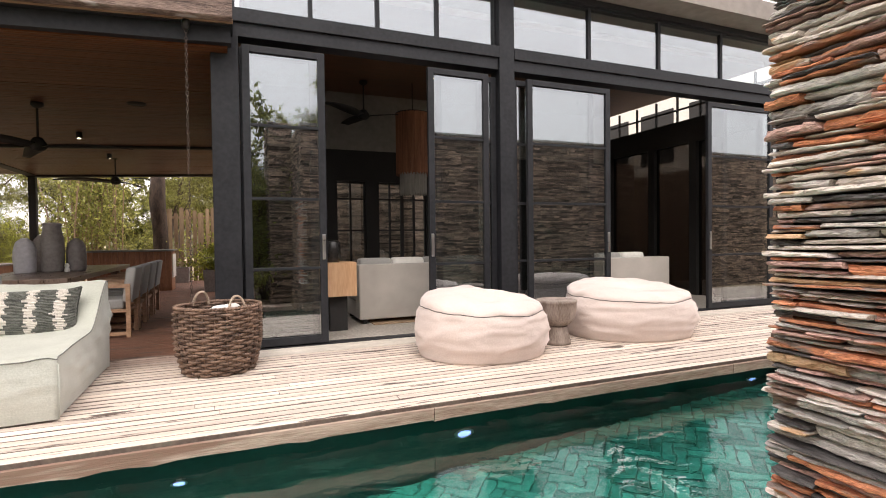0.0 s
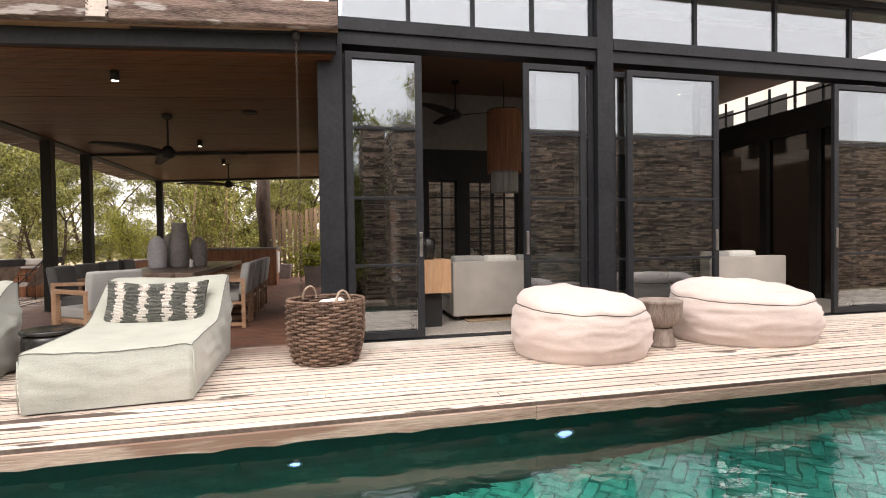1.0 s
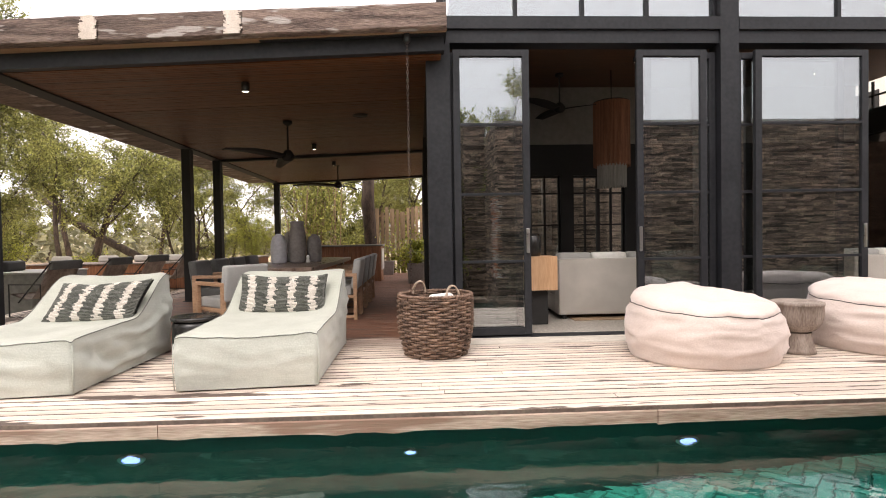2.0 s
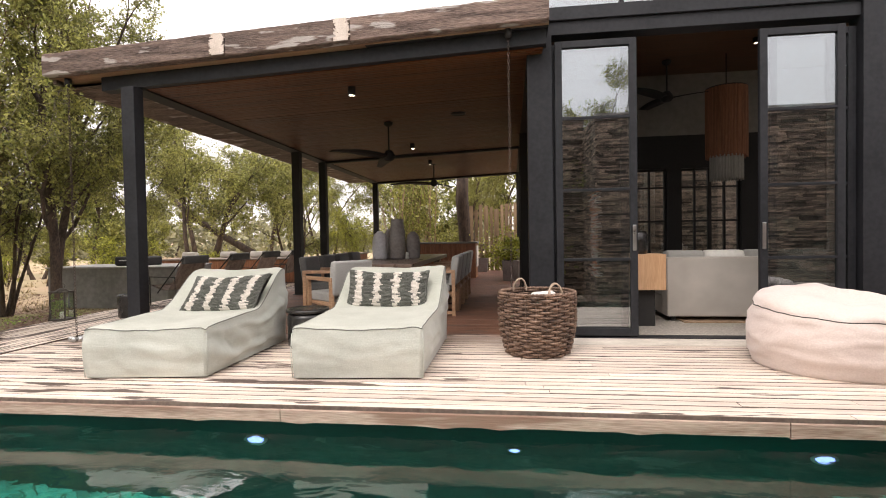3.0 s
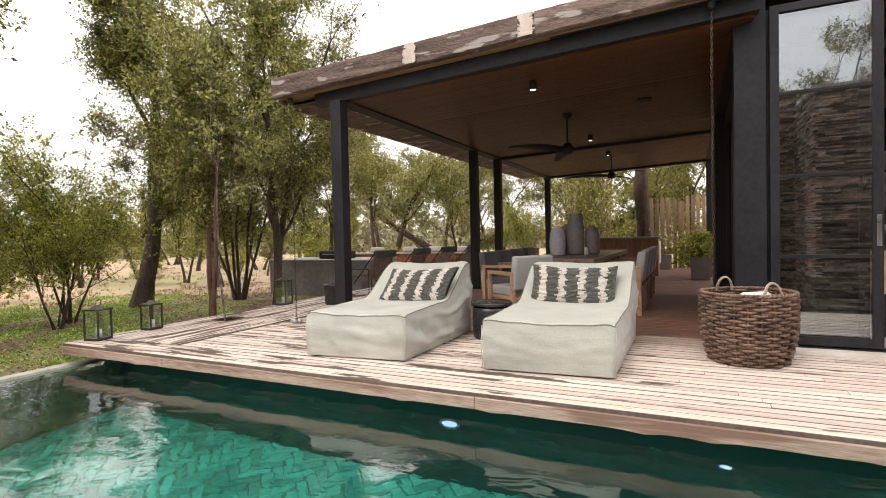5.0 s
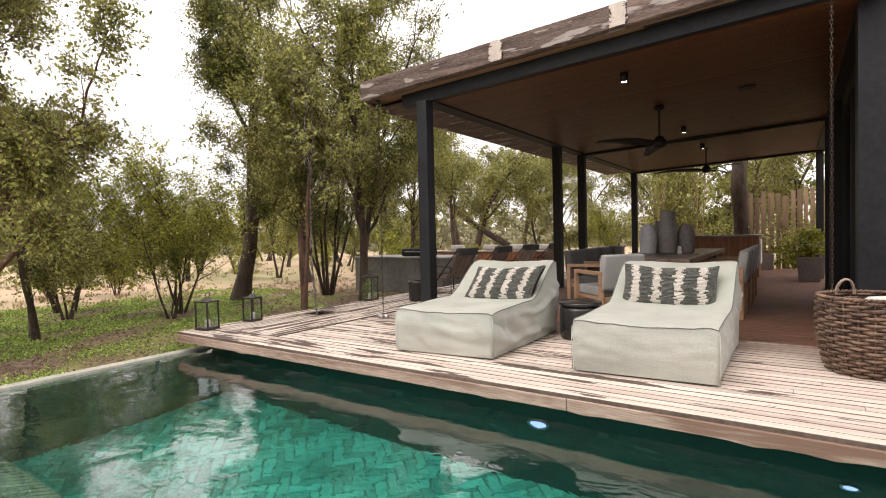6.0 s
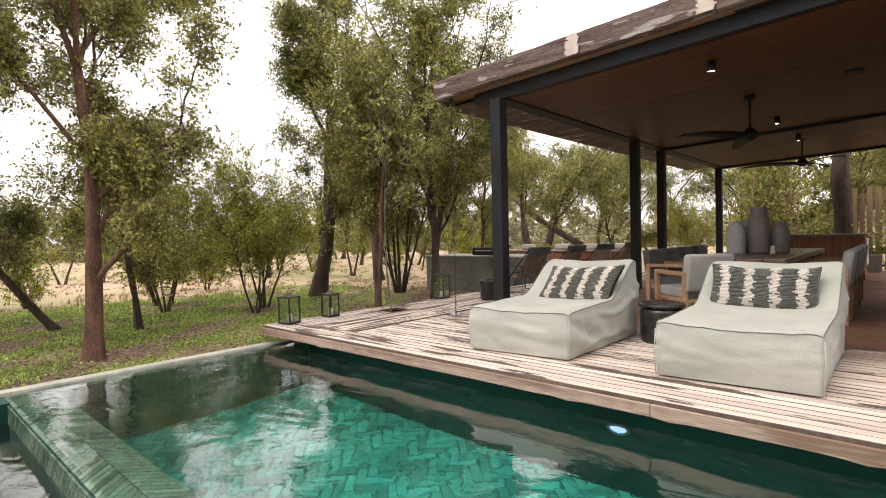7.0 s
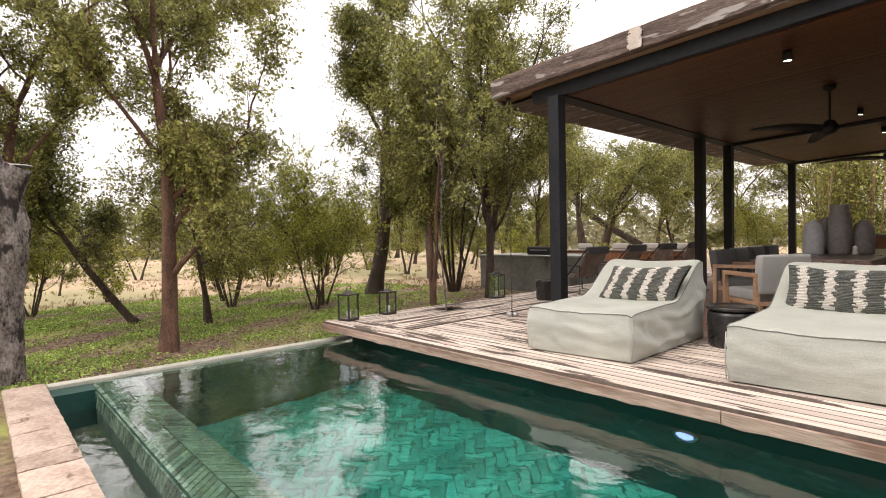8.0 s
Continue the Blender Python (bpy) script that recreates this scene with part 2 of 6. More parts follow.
deck_x = weathered_deck("deck_boards_along", "x")
deck_y = weathered_deck("deck_boards_across", "y")
fascia_wood = surf("weathered_fascia", (0.24, 0.15, 0.11), (0.56, 0.42, 0.34), 2.5, 0.65, 0.5, stretch=(0.4, 3, 6), spread=0.15,
                   stain=((0.27, 0.16, 0.115), 1.3, (0.5, 2, 6), 0.56))
beam_wood = surf("weathered_beam", (0.045, 0.026, 0.02), (0.27, 0.19, 0.155), 3.5, 0.75, 1.0, stretch=(0.5, 2, 5), spread=0.25, distance=0.02,
                 stain=((0.4, 0.355, 0.33), 5.0, (0.45, 1, 2.2), 0.6))
pale_patch = surf("flaked_pale_paint", (0.5, 0.42, 0.36), (0.72, 0.63, 0.56), 9, 0.8, 0.5)
ceiling_wood = surf("oiled_ceiling_boards", (0.053, 0.016, 0.0055), (0.125, 0.045, 0.017), 3.0, 0.48, 0.2, stretch=(0.4, 8, 1), island=0.3)
dark_steel = surf("charcoal_painted_steel", (0.0135, 0.014, 0.0165), (0.025, 0.026, 0.03), 3, 0.5, 0.05)
black_steel = surf("black_painted_steel", (0.011, 0.0105, 0.01), (0.02, 0.018, 0.017), 3, 0.7, 0.05)
dark_steel.node_tree.nodes["Principled BSDF"].inputs["Specular IOR Level"].default_value = 0.25
ceiling_wood.node_tree.nodes["Principled BSDF"].inputs["Specular IOR Level"].default_value = 0.3
pane_glass = glass_pane("window_glass", 2.75)
door_glass = glass_pane("grey_door_glass", 2.75, (0.74, 0.76, 0.75))
dark_glass = glass_pane("tinted_glass", 1.6, (0.2, 0.19, 0.18))
white_plaster = surf("white_plaster", (0.68, 0.66, 0.62), (0.78, 0.76, 0.72), 1.2, 0.85, 0.1)
grey_plaster = surf("grey_brown_soffit", (0.21, 0.185, 0.17), (0.29, 0.26, 0.235), 1.0, 0.85, 0.1)
taupe_plaster = surf("taupe_plaster", (0.2, 0.185, 0.165), (0.27, 0.25, 0.225), 1.2, 0.85, 0.1)
warm_soffit = surf("warm_brown_soffit", (0.2, 0.11, 0.06), (0.36, 0.22, 0.13), 3.0, 0.55, 0.2, stretch=(0.4, 6, 1))
interior_wood = surf("dark_room_ceiling", (0.09, 0.045, 0.025), (0.16, 0.085, 0.048), 2, 0.5, 0.1, stretch=(0.5, 6, 1))
terrazzo = surf("speckled_concrete_floor", (0.2, 0.175, 0.15), (0.6, 0.55, 0.49), 30, 0.4, 0.1, fine=3)
sill_stone = surf("pale_sill", (0.45, 0.4, 0.34), (0.68, 0.62, 0.54), 8, 0.7, 0.3, stretch=(0.5, 1, 1))
tile_green = surf("sea_green_tile", (0.03, 0.28, 0.22), (0.085, 0.5, 0.405), 2.2, 0.35, 0.15, spread=0.34)
tile_green_joined = surf("sea_green_tiles", (0.03, 0.28, 0.22), (0.085, 0.5, 0.405), 2.2, 0.35, 0.15, island=0.36)
# green far darker than the floor tile: shade below the deck edge, in the colour
pool_wall_tile = surf("shaded_green_pool_wall", (0.004, 0.033, 0.027), (0.008, 0.055, 0.045), 2.2, 0.4, 0.15, island=0.3)
weir_tile = surf("wet_slate_green_tile", (0.07, 0.13, 0.09), (0.2, 0.28, 0.21), 4, 0.22, 0.2, spread=0.42)
grout = surf("pool_grout", (0.02, 0.17, 0.135), (0.035, 0.23, 0.18), 5, 0.8, 0.1)
coping_stone = surf("sandstone_coping", (0.33, 0.235, 0.18), (0.58, 0.46, 0.38), 4.5, 0.75, 0.6, spread=0.2,
                    stain=((0.2, 0.14, 0.11), 5, (1, 2, 1), 0.66))
rim_stone = surf("pale_rim", (0.38, 0.38, 0.32), (0.58, 0.55, 0.47), 4, 0.6, 0.3)
water_mat = water_surface("pool_water", (0.86, 0.98, 0.96), 0.0085, 2.3)
trough_water = water_surface("trough_water", (0.8, 0.9, 0.88), 0.005, 4)
linen = surf("pale_sage_linen", (0.4, 0.415, 0.37), (0.525, 0.54, 0.485), 2.5, 0.9, 0.25, sheen=0.25, fine=40)
linen_top = surf("sage_linen_top", (0.34, 0.35, 0.295), (0.475, 0.485, 0.42), 2.5, 0.9, 0.25, sheen=0.25, fine=40)
piping_mat = surf("dark_piping", (0.12, 0.125, 0.11), (0.22, 0.22, 0.2), 8, 0.9, 0.1)
creased(linen, 7.0, 0.004, (0.6, 0.6, 3.6))
creased(linen_top, 4.0, 0.007, (1, 1, 1))
blush_linen = surf("blush_canvas", (0.57, 0.475, 0.43), (0.69, 0.59, 0.54), 2.0, 0.9, 0.3, sheen=0.25, fine=40)
creased(blush_linen, 3.0, 0.012, (1, 1, 1.6))
dark_thread = surf("dark_thread", (0.035, 0.03, 0.028), (0.07, 0.06, 0.055), 8, 0.9, 0.1)
green_yarn = surf("grey_green_yarn", (0.045, 0.049, 0.042), (0.2, 0.205, 0.178), 16, 0.95, 0.6, stretch=(1, 1, 4), sheen=0.3)
white_yarn = surf("cream_yarn", (0.6, 0.56, 0.5), (0.82, 0.78, 0.72), 12, 0.95, 0.6, stretch=(1, 1, 4), sheen=0.3)
wicker = surf("brown_wicker", (0.045, 0.024, 0.016), (0.31, 0.2, 0.14), 9, 0.6, 0.4, island=0.3)
wicker_handle = surf("pale_wicker", (0.3, 0.22, 0.16), (0.5, 0.4, 0.31), 9, 0.6, 0.4)
bark_brown = surf("brown_bark", (0.026, 0.018, 0.013), (0.12, 0.083, 0.062), 9, 0.9, 1.0, stretch=(1, 1, 0.35), distance=0.03)
bark_red = surf("red_brown_bark", (0.07, 0.036, 0.025), (0.23, 0.125, 0.085), 9, 0.9, 1.0, stretch=(1, 1, 0.35), distance=0.03)
bark_grey = surf("grey_flaking_bark", (0.045, 0.036, 0.033), (0.36, 0.31, 0.285), 13, 0.9, 1.0, stretch=(1, 1, 0.55), distance=0.06, fine=4,
                 stain=((0.03, 0.023, 0.02), 7.0, (1, 1, 0.5), 0.56))
leaf_dark = leaf_material("dark_green_leaves", (0.08, 0.094, 0.024), (0.34, 0.34, 0.09))
leaf_mid = leaf_material("olive_green_leaves", (0.125, 0.138, 0.035), (0.44, 0.43, 0.125))
leaf_light = leaf_material("yellow_green_leaves", (0.16, 0.185, 0.025), (0.46, 0.46, 0.08))
teak = surf("teak", (0.3, 0.17, 0.095), (0.5, 0.32, 0.2), 3, 0.5, 0.2, stretch=(1, 1, 3))
red_teak = surf("red_hardwood_cladding", (0.2, 0.075, 0.035), (0.4, 0.18, 0.09), 3, 0.5, 0.2, stretch=(6, 6, 0.5))
dark_table = surf("dark_hardwood", (0.1, 0.065, 0.048), (0.2, 0.14, 0.11), 3, 0.3, 0.15, stretch=(4, 0.5, 1))
grey_cushion = surf("grey_upholstery", (0.27, 0.265, 0.25), (0.38, 0.375, 0.355), 3, 0.9, 0.2, sheen=0.2, fine=40)
charcoal_cushion = surf("charcoal_upholstery", (0.06, 0.06, 0.058), (0.11, 0.11, 0.105), 3, 0.9, 0.2, sheen=0.2, fine=40)
sofa_fabric = surf("oatmeal_sofa_fabric", (0.36, 0.33, 0.295), (0.47, 0.435, 0.39), 3, 0.9, 0.25, sheen=0.2, fine=60)
white_cushion = surf("off_white_cushion", (0.62, 0.6, 0.56), (0.74, 0.72, 0.68), 3, 0.9, 0.2, sheen=0.2)
vase_pale = surf("pale_grey_stoneware", (0.46, 0.45, 0.465), (0.62, 0.6, 0.62), 3, 0.7, 0.2)
vase_dark = surf("brown_grey_stoneware", (0.2, 0.175, 0.165), (0.3, 0.27, 0.255), 3, 0.7, 0.2)
concrete = surf("grey_concrete", (0.17, 0.165, 0.155), (0.27, 0.26, 0.245), 1.5, 0.8, 0.2, stain=((0.12, 0.11, 0.1), 1.2, (2, 2, 0.5), 0.58))
black_glaze = surf("black_glazed_ceramic", (0.014, 0.014, 0.014), (0.03, 0.028, 0.026), 4, 0.22, 0.1)
old_wood = surf("grey_old_wood", (0.17, 0.13, 0.105), (0.36, 0.3, 0.26), 4, 0.8, 0.5, stretch=(3, 3, 0.6))
honey_wood = surf("honey_oak", (0.5, 0.29, 0.15), (0.66, 0.42, 0.25), 2, 0.5, 0.1, stretch=(5, 5, 0.5))
fence_wood = surf("pale_fence_slats", (0.2, 0.13, 0.075), (0.38, 0.27, 0.17), 2, 0.8, 0.3, stretch=(5, 5, 0.5), spread=0.2)
fringe_mat = surf("rust_brown_fringe", (0.13, 0.05, 0.025), (0.28, 0.12, 0.065), 5, 0.8, 0.3, stretch=(6, 6, 0.3))
fringe_pale = surf("grey_fringe", (0.2, 0.19, 0.17), (0.34, 0.32, 0.29), 5, 0.8, 0.3, stretch=(6, 6, 0.3))
chrome = surf("brushed_steel", (0.45, 0.45, 0.45), (0.6, 0.6, 0.6), 5, 0.3, 0.05, metal=1.0)
lantern_metal = surf("galvanised_metal", (0.035, 0.03, 0.026), (0.11, 0.098, 0.086), 8, 0.5, 0.2, metal=0.6)


def slate(name, a, b, spread=0.2, stain=None):
    return surf(name, a, b, 34, 0.75, 1.0, distance=0.01, fine=4.0, stretch=(2, 0.4, 3.0), spread=spread, stain=stain)


slate_mats = [
    slate("grey_slate", (0.32, 0.29, 0.27), (0.74, 0.7, 0.645), 0.3, ((0.3, 0.2, 0.155), 7, (1, 1, 3), 0.6)),
    slate("pale_slate", (0.52, 0.455, 0.405), (0.88, 0.8, 0.715), 0.15, ((0.6, 0.38, 0.22), 6, (1, 1, 3), 0.6)),
    slate("rust_slate", (0.36, 0.11, 0.055), (0.88, 0.39, 0.2), 0.3, ((0.3, 0.23, 0.2), 8, (1, 0.6, 3), 0.57)),
    slate("purple_brown_slate", (0.24, 0.135, 0.115), (0.68, 0.45, 0.38), 0.3, ((0.5, 0.22, 0.12), 8, (1, 0.6, 3), 0.61)),
    slate("black_slate", (0.05, 0.047, 0.047), (0.17, 0.155, 0.15), 0.3),
    slate("ochre_slate", (0.5, 0.28, 0.14), (0.78, 0.54, 0.33), 0.2),
]
slate_joined = surf("stacked_slate", (0.06, 0.046, 0.036), (0.38, 0.28, 0.215), 6, 0.8, 0.8, stretch=(1, 1, 3), island=0.75)
pool_lamp_mat = glowing("pool_lamp_lens", (0.26, 0.36, 1.0), 1.8)
spot_lens = glowing("downlight_lens", (1.0, 0.85, 0.65), 12.0)
bulb_mat = glowing("warm_bulb", (1.0, 0.72, 0.42), 25.0)


def ground_material():
    """Low green cover in patches over brown leaf litter near the house, dry pale grass and sand further off."""
    m = surf("bush_ground", (0.2, 0.22, 0.05), (0.36, 0.39, 0.1), 7, 0.9, 0.6, distance=0.03)
    nt = m.node_tree
    p = nt.nodes["Principled BSDF"]
    geo = next(n for n in nt.nodes if n.type == "NEW_GEOMETRY")
    green = p.inputs["Base Color"].links[0].from_socket

    def patch(scale, lo, hi):
        n = nt.nodes.new("ShaderNodeTexNoise")
        n.inputs["Scale"].default_value, n.inputs["Detail"].default_value = scale, 6
        nt.links.new(geo.outputs["Position"], n.inputs["Vector"])
        r = nt.nodes.new("ShaderNodeMapRange")
        r.inputs[1].default_value, r.inputs[2].default_value = lo, hi
        nt.links.new(n.outputs[0], r.inputs[0])
        return r.outputs[0]

    def mix(f, a, b):
        k = nt.nodes.new("ShaderNodeMix")
        k.data_type = "RGBA"
        nt.links.new(f, k.inputs[0])
        nt.links.new(a, k.inputs[6])
        if isinstance(b, tuple):
            k.inputs[7].default_value = (*b, 1)
        else:
            nt.links.new(b, k.inputs[7])
        return k.outputs[2]

    litter = nt.nodes.new("ShaderNodeValToRGB")
    litter.color_ramp.elements[0].position, litter.color_ramp.elements[1].position = 0.35, 0.7
    litter.color_ramp.elements[0].color, litter.color_ramp.elements[1].color = (0.1, 0.064, 0.04, 1), (0.32, 0.225, 0.15, 1)
    nl = nt.nodes.new("ShaderNodeTexNoise")
    nl.inputs["Scale"].default_value, nl.inputs["Detail"].default_value = 14, 6
    nt.links.new(geo.outputs["Position"], nl.inputs["Vector"])
    nt.links.new(nl.outputs[0], litter.inputs[0])
    near = mix(patch(0.7, 0.38, 0.54), green, litter.outputs[0])
    # dry grass and sand from about fourteen metres west
    length = nt.nodes.new("ShaderNodeVectorMath")
    length.operation = "LENGTH"
    nt.links.new(geo.outputs["Position"], length.inputs[0])
    far = nt.nodes.new("ShaderNodeMapRange")
    far.inputs[1].default_value, far.inputs[2].default_value = 12.5, 14.5
    nt.links.new(length.outputs["Value"], far.inputs[0])
    dry = nt.nodes.new("ShaderNodeValToRGB")
    dry.color_ramp.elements[0].position, dry.color_ramp.elements[1].position = 0.4, 0.62
    dry.color_ramp.elements[0].color, dry.color_ramp.elements[1].color = (0.47, 0.34, 0.225, 1), (0.33, 0.29, 0.15, 1)
    nd = nt.nodes.new("ShaderNodeTexNoise")
    nd.inputs["Scale"].default_value, nd.inputs["Detail"].default_value = 0.14, 5
    nt.links.new(geo.outputs["Position"], nd.inputs["Vector"])
    nt.links.new(nd.outputs[0], dry.inputs[0])
    nt.links.new(mix(far.outputs[0], near, dry.outputs[0]), p.inputs["Base Color"])
    return m


ground_mat = ground_material()
cover_leaf = leaf_material("fresh_green_cover", (0.2, 0.3, 0.055), (0.47, 0.61, 0.16))
chain_metal = surf("rusty_chain", (0.05, 0.035, 0.028), (0.12, 0.09, 0.075), 12, 0.6, 0.2, metal=0.4)
board_side = surf("dark_board_sides", (0.1, 0.068, 0.054), (0.19, 0.138, 0.11), 4, 0.8, 0.2)

# ---- mesh helpers ----


def mesh_ob(name, bm, material, parent=None, label="", smooth=False):
    me = bpy.data.meshes.new(name)
    bm.normal_update()
    bm.to_mesh(me)
    bm.free()
    me.materials.append(material)
    if smooth:
        me.polygons.foreach_set("use_smooth", [True] * len(me.polygons))
    ob = new(name, me)
    if parent:
        ob.parent = parent
    if label:
        tagged(ob, label)
    return ob


def part(name, bm, material, parent, label="", smooth=False):
    return mesh_ob(name, bm, material, parent, label, smooth)


def thing(name, label, category, at=(0, 0, 0), turn=0, group="", kind=""):
    ob = new(name)
    ob.empty_display_size = 0.1
    ob.matrix_basis = pose(*at, 0, 0, turn)
    return tagged(ob, label, category, group, kind)


def add_box(bm, x0, y0, z0, x1, y1, z1, bevel=0.0, segments=2):
    r = bmesh.ops.create_cube(bm, size=1)
    vs = r["verts"]
    for v in vs:
        v.co = Vector(((x0 + x1) / 2 + v.co.x * (x1 - x0), (y0 + y1) / 2 + v.co.y * (y1 - y0), (z0 + z1) / 2 + v.co.z * (z1 - z0)))
    if bevel:
        es = list({e for v in vs for e in v.link_edges})
        bmesh.ops.bevel(bm, geom=es, offset=bevel, segments=segments, affect="EDGES", profile=0.6)
    return vs


def box(x0, y0, z0, x1, y1, z1, bevel=0.0, segments=2):
    bm = bmesh.new()
    add_box(bm, x0, y0, z0, x1, y1, z1, bevel, segments)
    return bm


def lathe(profile, sides=32, bm=None, centre=(0, 0, 0)):
    """A turned form from (radius, height) pairs, closed where the radius is 0."""
    bm = bm or bmesh.new()
    rings = []
    for r, z in profile:
        if r < 1e-5:
            rings.append([bm.verts.new((centre[0], centre[1], centre[2] + z))])
        else:
            rings.append([bm.verts.new((centre[0] + r * math.cos(2 * math.pi * i / sides), centre[1] + r * math.sin(2 * math.pi * i / sides), centre[2] + z))
                          for i in range(sides)])
    for a, b in zip(rings, rings[1:]):
        for i in range(sides):
            j = (i + 1) % sides
            if len(a) == 1 and len(b) == 1:
                continue
            if len(a) == 1:
                bm.faces.new((a[0], b[j], b[i]))
            elif len(b) == 1:
                bm.faces.new((a[i], a[j], b[0]))
            else:
                bm.faces.new((a[i], a[j], b[j], b[i]))
    return bm


def tube(points, radius, sides=8, bm=None, closed=False):
    """A round tube along points; radius is one number or one a point."""
    bm = bm or bmesh.new()
    pts = [Vector(p) for p in points]
    radii = radius if isinstance(radius, (list, tuple)) else [radius] * len(pts)
    rings = []
    up = Vector((0.13, 0.21, 1)).normalized()
    for i, p in enumerate(pts):
        if closed:
            d = pts[(i + 1) % len(pts)] - pts[i - 1]
        else:
            d = pts[min(i + 1, len(pts) - 1)] - pts[max(i - 1, 0)]
        d = d.normalized() if d.length > 1e-9 else Vector((0, 0, 1))
        s = d.cross(up)
        if s.length < 0.05:
            s = d.cross(Vector((1, 0, 0)))
        s.normalize()
        u = s.cross(d)
        rings.append([bm.verts.new(p + radii[i] * (math.cos(2 * math.pi * k / sides) * s + math.sin(2 * math.pi * k / sides) * u)) for k in range(sides)])
    loop = list(zip(rings, rings[1:])) + ([(rings[-1], rings[0])] if closed else [])
    for a, b in loop:
        for k in range(sides):
            j = (k + 1) % sides
            bm.faces.new((a[k], a[j], b[j], b[k]))
    if not closed:
        bm.faces.new(rings[0][::-1])
        bm.faces.new(rings[-1])
    return bm


def structure(name, bm, material, label="", category="", smooth=False):
    return tagged(mesh_ob(name, bm, material, smooth=smooth), label, category, kind="structure")

# ---- ground, pool ----
WATER = -0.25
FLOOR = -1.6
g = bmesh.new()
hole = (-5.86, 0.36, 11.9, 5.2)
xs = [-900, -120, -40, -20, hole[0], hole[2], 40, 900]
ys = [-900, -120, -30, -6, hole[1], hole[3], 25, 60, 140, 900]
gv = {(i, j): g.verts.new((x, y, -0.3 if abs(x) < 50 and abs(y) < 70 else -0.6)) for i, x in enumerate(xs) for j, y in enumerate(ys)}
for i in range(len(xs) - 1):
    for j in range(len(ys) - 1):
        if xs[i] == hole[0] and ys[j] == hole[1]:
            continue
        g.faces.new((gv[i, j], gv[i + 1, j], gv[i + 1, j + 1], gv[i, j + 1]))
structure("ground", g, ground_mat, "low green ground cover and brown leaf litter turning to dry grass", "ground")

pool = bmesh.new()
add_box(pool, -5.62, 1.36, FLOOR - 0.2, 11.9, 4.3, FLOOR - 0.012)
pool_floor = structure("pool_floor", pool, grout, "grouted sloping floor of the swimming pool", "pool")
# the floor falls towards the west
pool_floor.matrix_basis = Matrix.Translation((0, 0, FLOOR)) @ Matrix.Rotation(-math.atan(0.1), 4, "Y") @ Matrix.Translation((0, 0, -FLOOR))
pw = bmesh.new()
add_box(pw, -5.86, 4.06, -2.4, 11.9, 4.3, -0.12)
structure("pool_wall_north", pw, pool_wall_tile, "green pool wall under the deck, darkened in colour for shade", "pool")
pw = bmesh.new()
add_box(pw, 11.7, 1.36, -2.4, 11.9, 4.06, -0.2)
structure("pool_wall_east", pw, pool_wall_tile, "green end wall of the pool, darkened in colour for shade", "pool")
pw = bmesh.new()
add_box(pw, -5.62, 1.0, -2.4, 11.9, 1.352, WATER - 0.022)
structure("pool_wall_south", pw, pool_wall_tile, "infinity edge wall of the pool", "pool")
pw = bmesh.new()
add_box(pw, -5.72, 1.0, -2.4, -5.5, 4.06, WATER - 0.012)
structure("pool_wall_west", pw, weir_tile, "green tiled end rim of the pool just under water", "pool")
pw = bmesh.new()
add_box(pw, -5.86, 0.66, -1.15, -5.72, 4.06, WATER + 0.025, 0.008)
structure("pool_rim", pw, rim_stone, "pale stone rim between the pool and the lawn", "pool")
tr = bmesh.new()
add_box(tr, -5.72, 0.64, -1.2, 2.2, 1.0, -0.95)
structure("trough_floor", tr, weir_tile, "overflow trough below the infinity edge", "pool")
tr = bmesh.new()
add_box(tr, -5.86, 0.34, -1.2, 2.2, 0.64, -0.262)
structure("trough_wall", tr, coping_stone, "stone wall of the overflow trough", "pool")
tr = bmesh.new()
add_box(tr, -5.716, 0.644, -0.95, -5.44, 0.996, -0.26)
structure("trough_end", tr, pool_wall_tile, "end of the overflow trough", "pool")

wt = bmesh.new()
bmesh.ops.create_grid(wt, x_segments=2, y_segments=2, size=1)
for v in wt.verts:
    v.co = Vector((3.09 + v.co.x * 8.8, 2.545 + v.co.y * 1.515, WATER))
water = structure("water", wt, water_mat, "clear green rippled water of the swimming pool", "water")
water.visible_shadow = False
wt = bmesh.new()
bmesh.ops.create_grid(wt, x_segments=1, y_segments=1, size=1)
for v in wt.verts:
    v.co = Vector((-1.62 + v.co.x * 3.82, 0.82 + v.co.y * 0.18, -0.43))
water2 = structure("trough_water", wt, trough_water, "still water in the overflow trough", "water")
water2.visible_shadow = False


def pool_lamp(x, size=1.0):
    t = thing("pool_lamp", "small round blue underwater lamp set in the pool wall", "pool light", (x, 4.056, -0.7), group="pool lamps")
    b = lathe([(0.0, 0.0), (0.075, 0.0), (0.085, 0.008), (0.085, 0.02), (0.06, 0.024)], 24)
    bmesh.ops.rotate(b, verts=b.verts, cent=(0, 0, 0), matrix=Matrix.Rotation(radians(90), 3, "X"))
    part("ring", b, chrome, t, "steel ring", True)
    b = lathe([(0.06, 0.018), (0.045, 0.03), (0.0, 0.034)], 24)
    bmesh.ops.rotate(b, verts=b.verts, cent=(0, 0, 0), matrix=Matrix.Rotation(radians(90), 3, "X"))
    part("lens", b, pool_lamp_mat, t, "glowing blue lens", True)
    t.scale = (size, size, size)


for lx, size in ((-1.3, 1.1), (0.66, 0.6), (2.7, 1.0), (6.0, 0.9)):
    pool_lamp(lx, size)

# ---- deck substructure and fascia ----
fb = bmesh.new()
add_box(fb, -5.85, 3.85, -0.12, 11.9, 3.9, -0.03)
for k in range(18):
    add_box(fb, -5.8 + k, 3.9, -0.13, -5.72 + k, 17.0, -0.03)
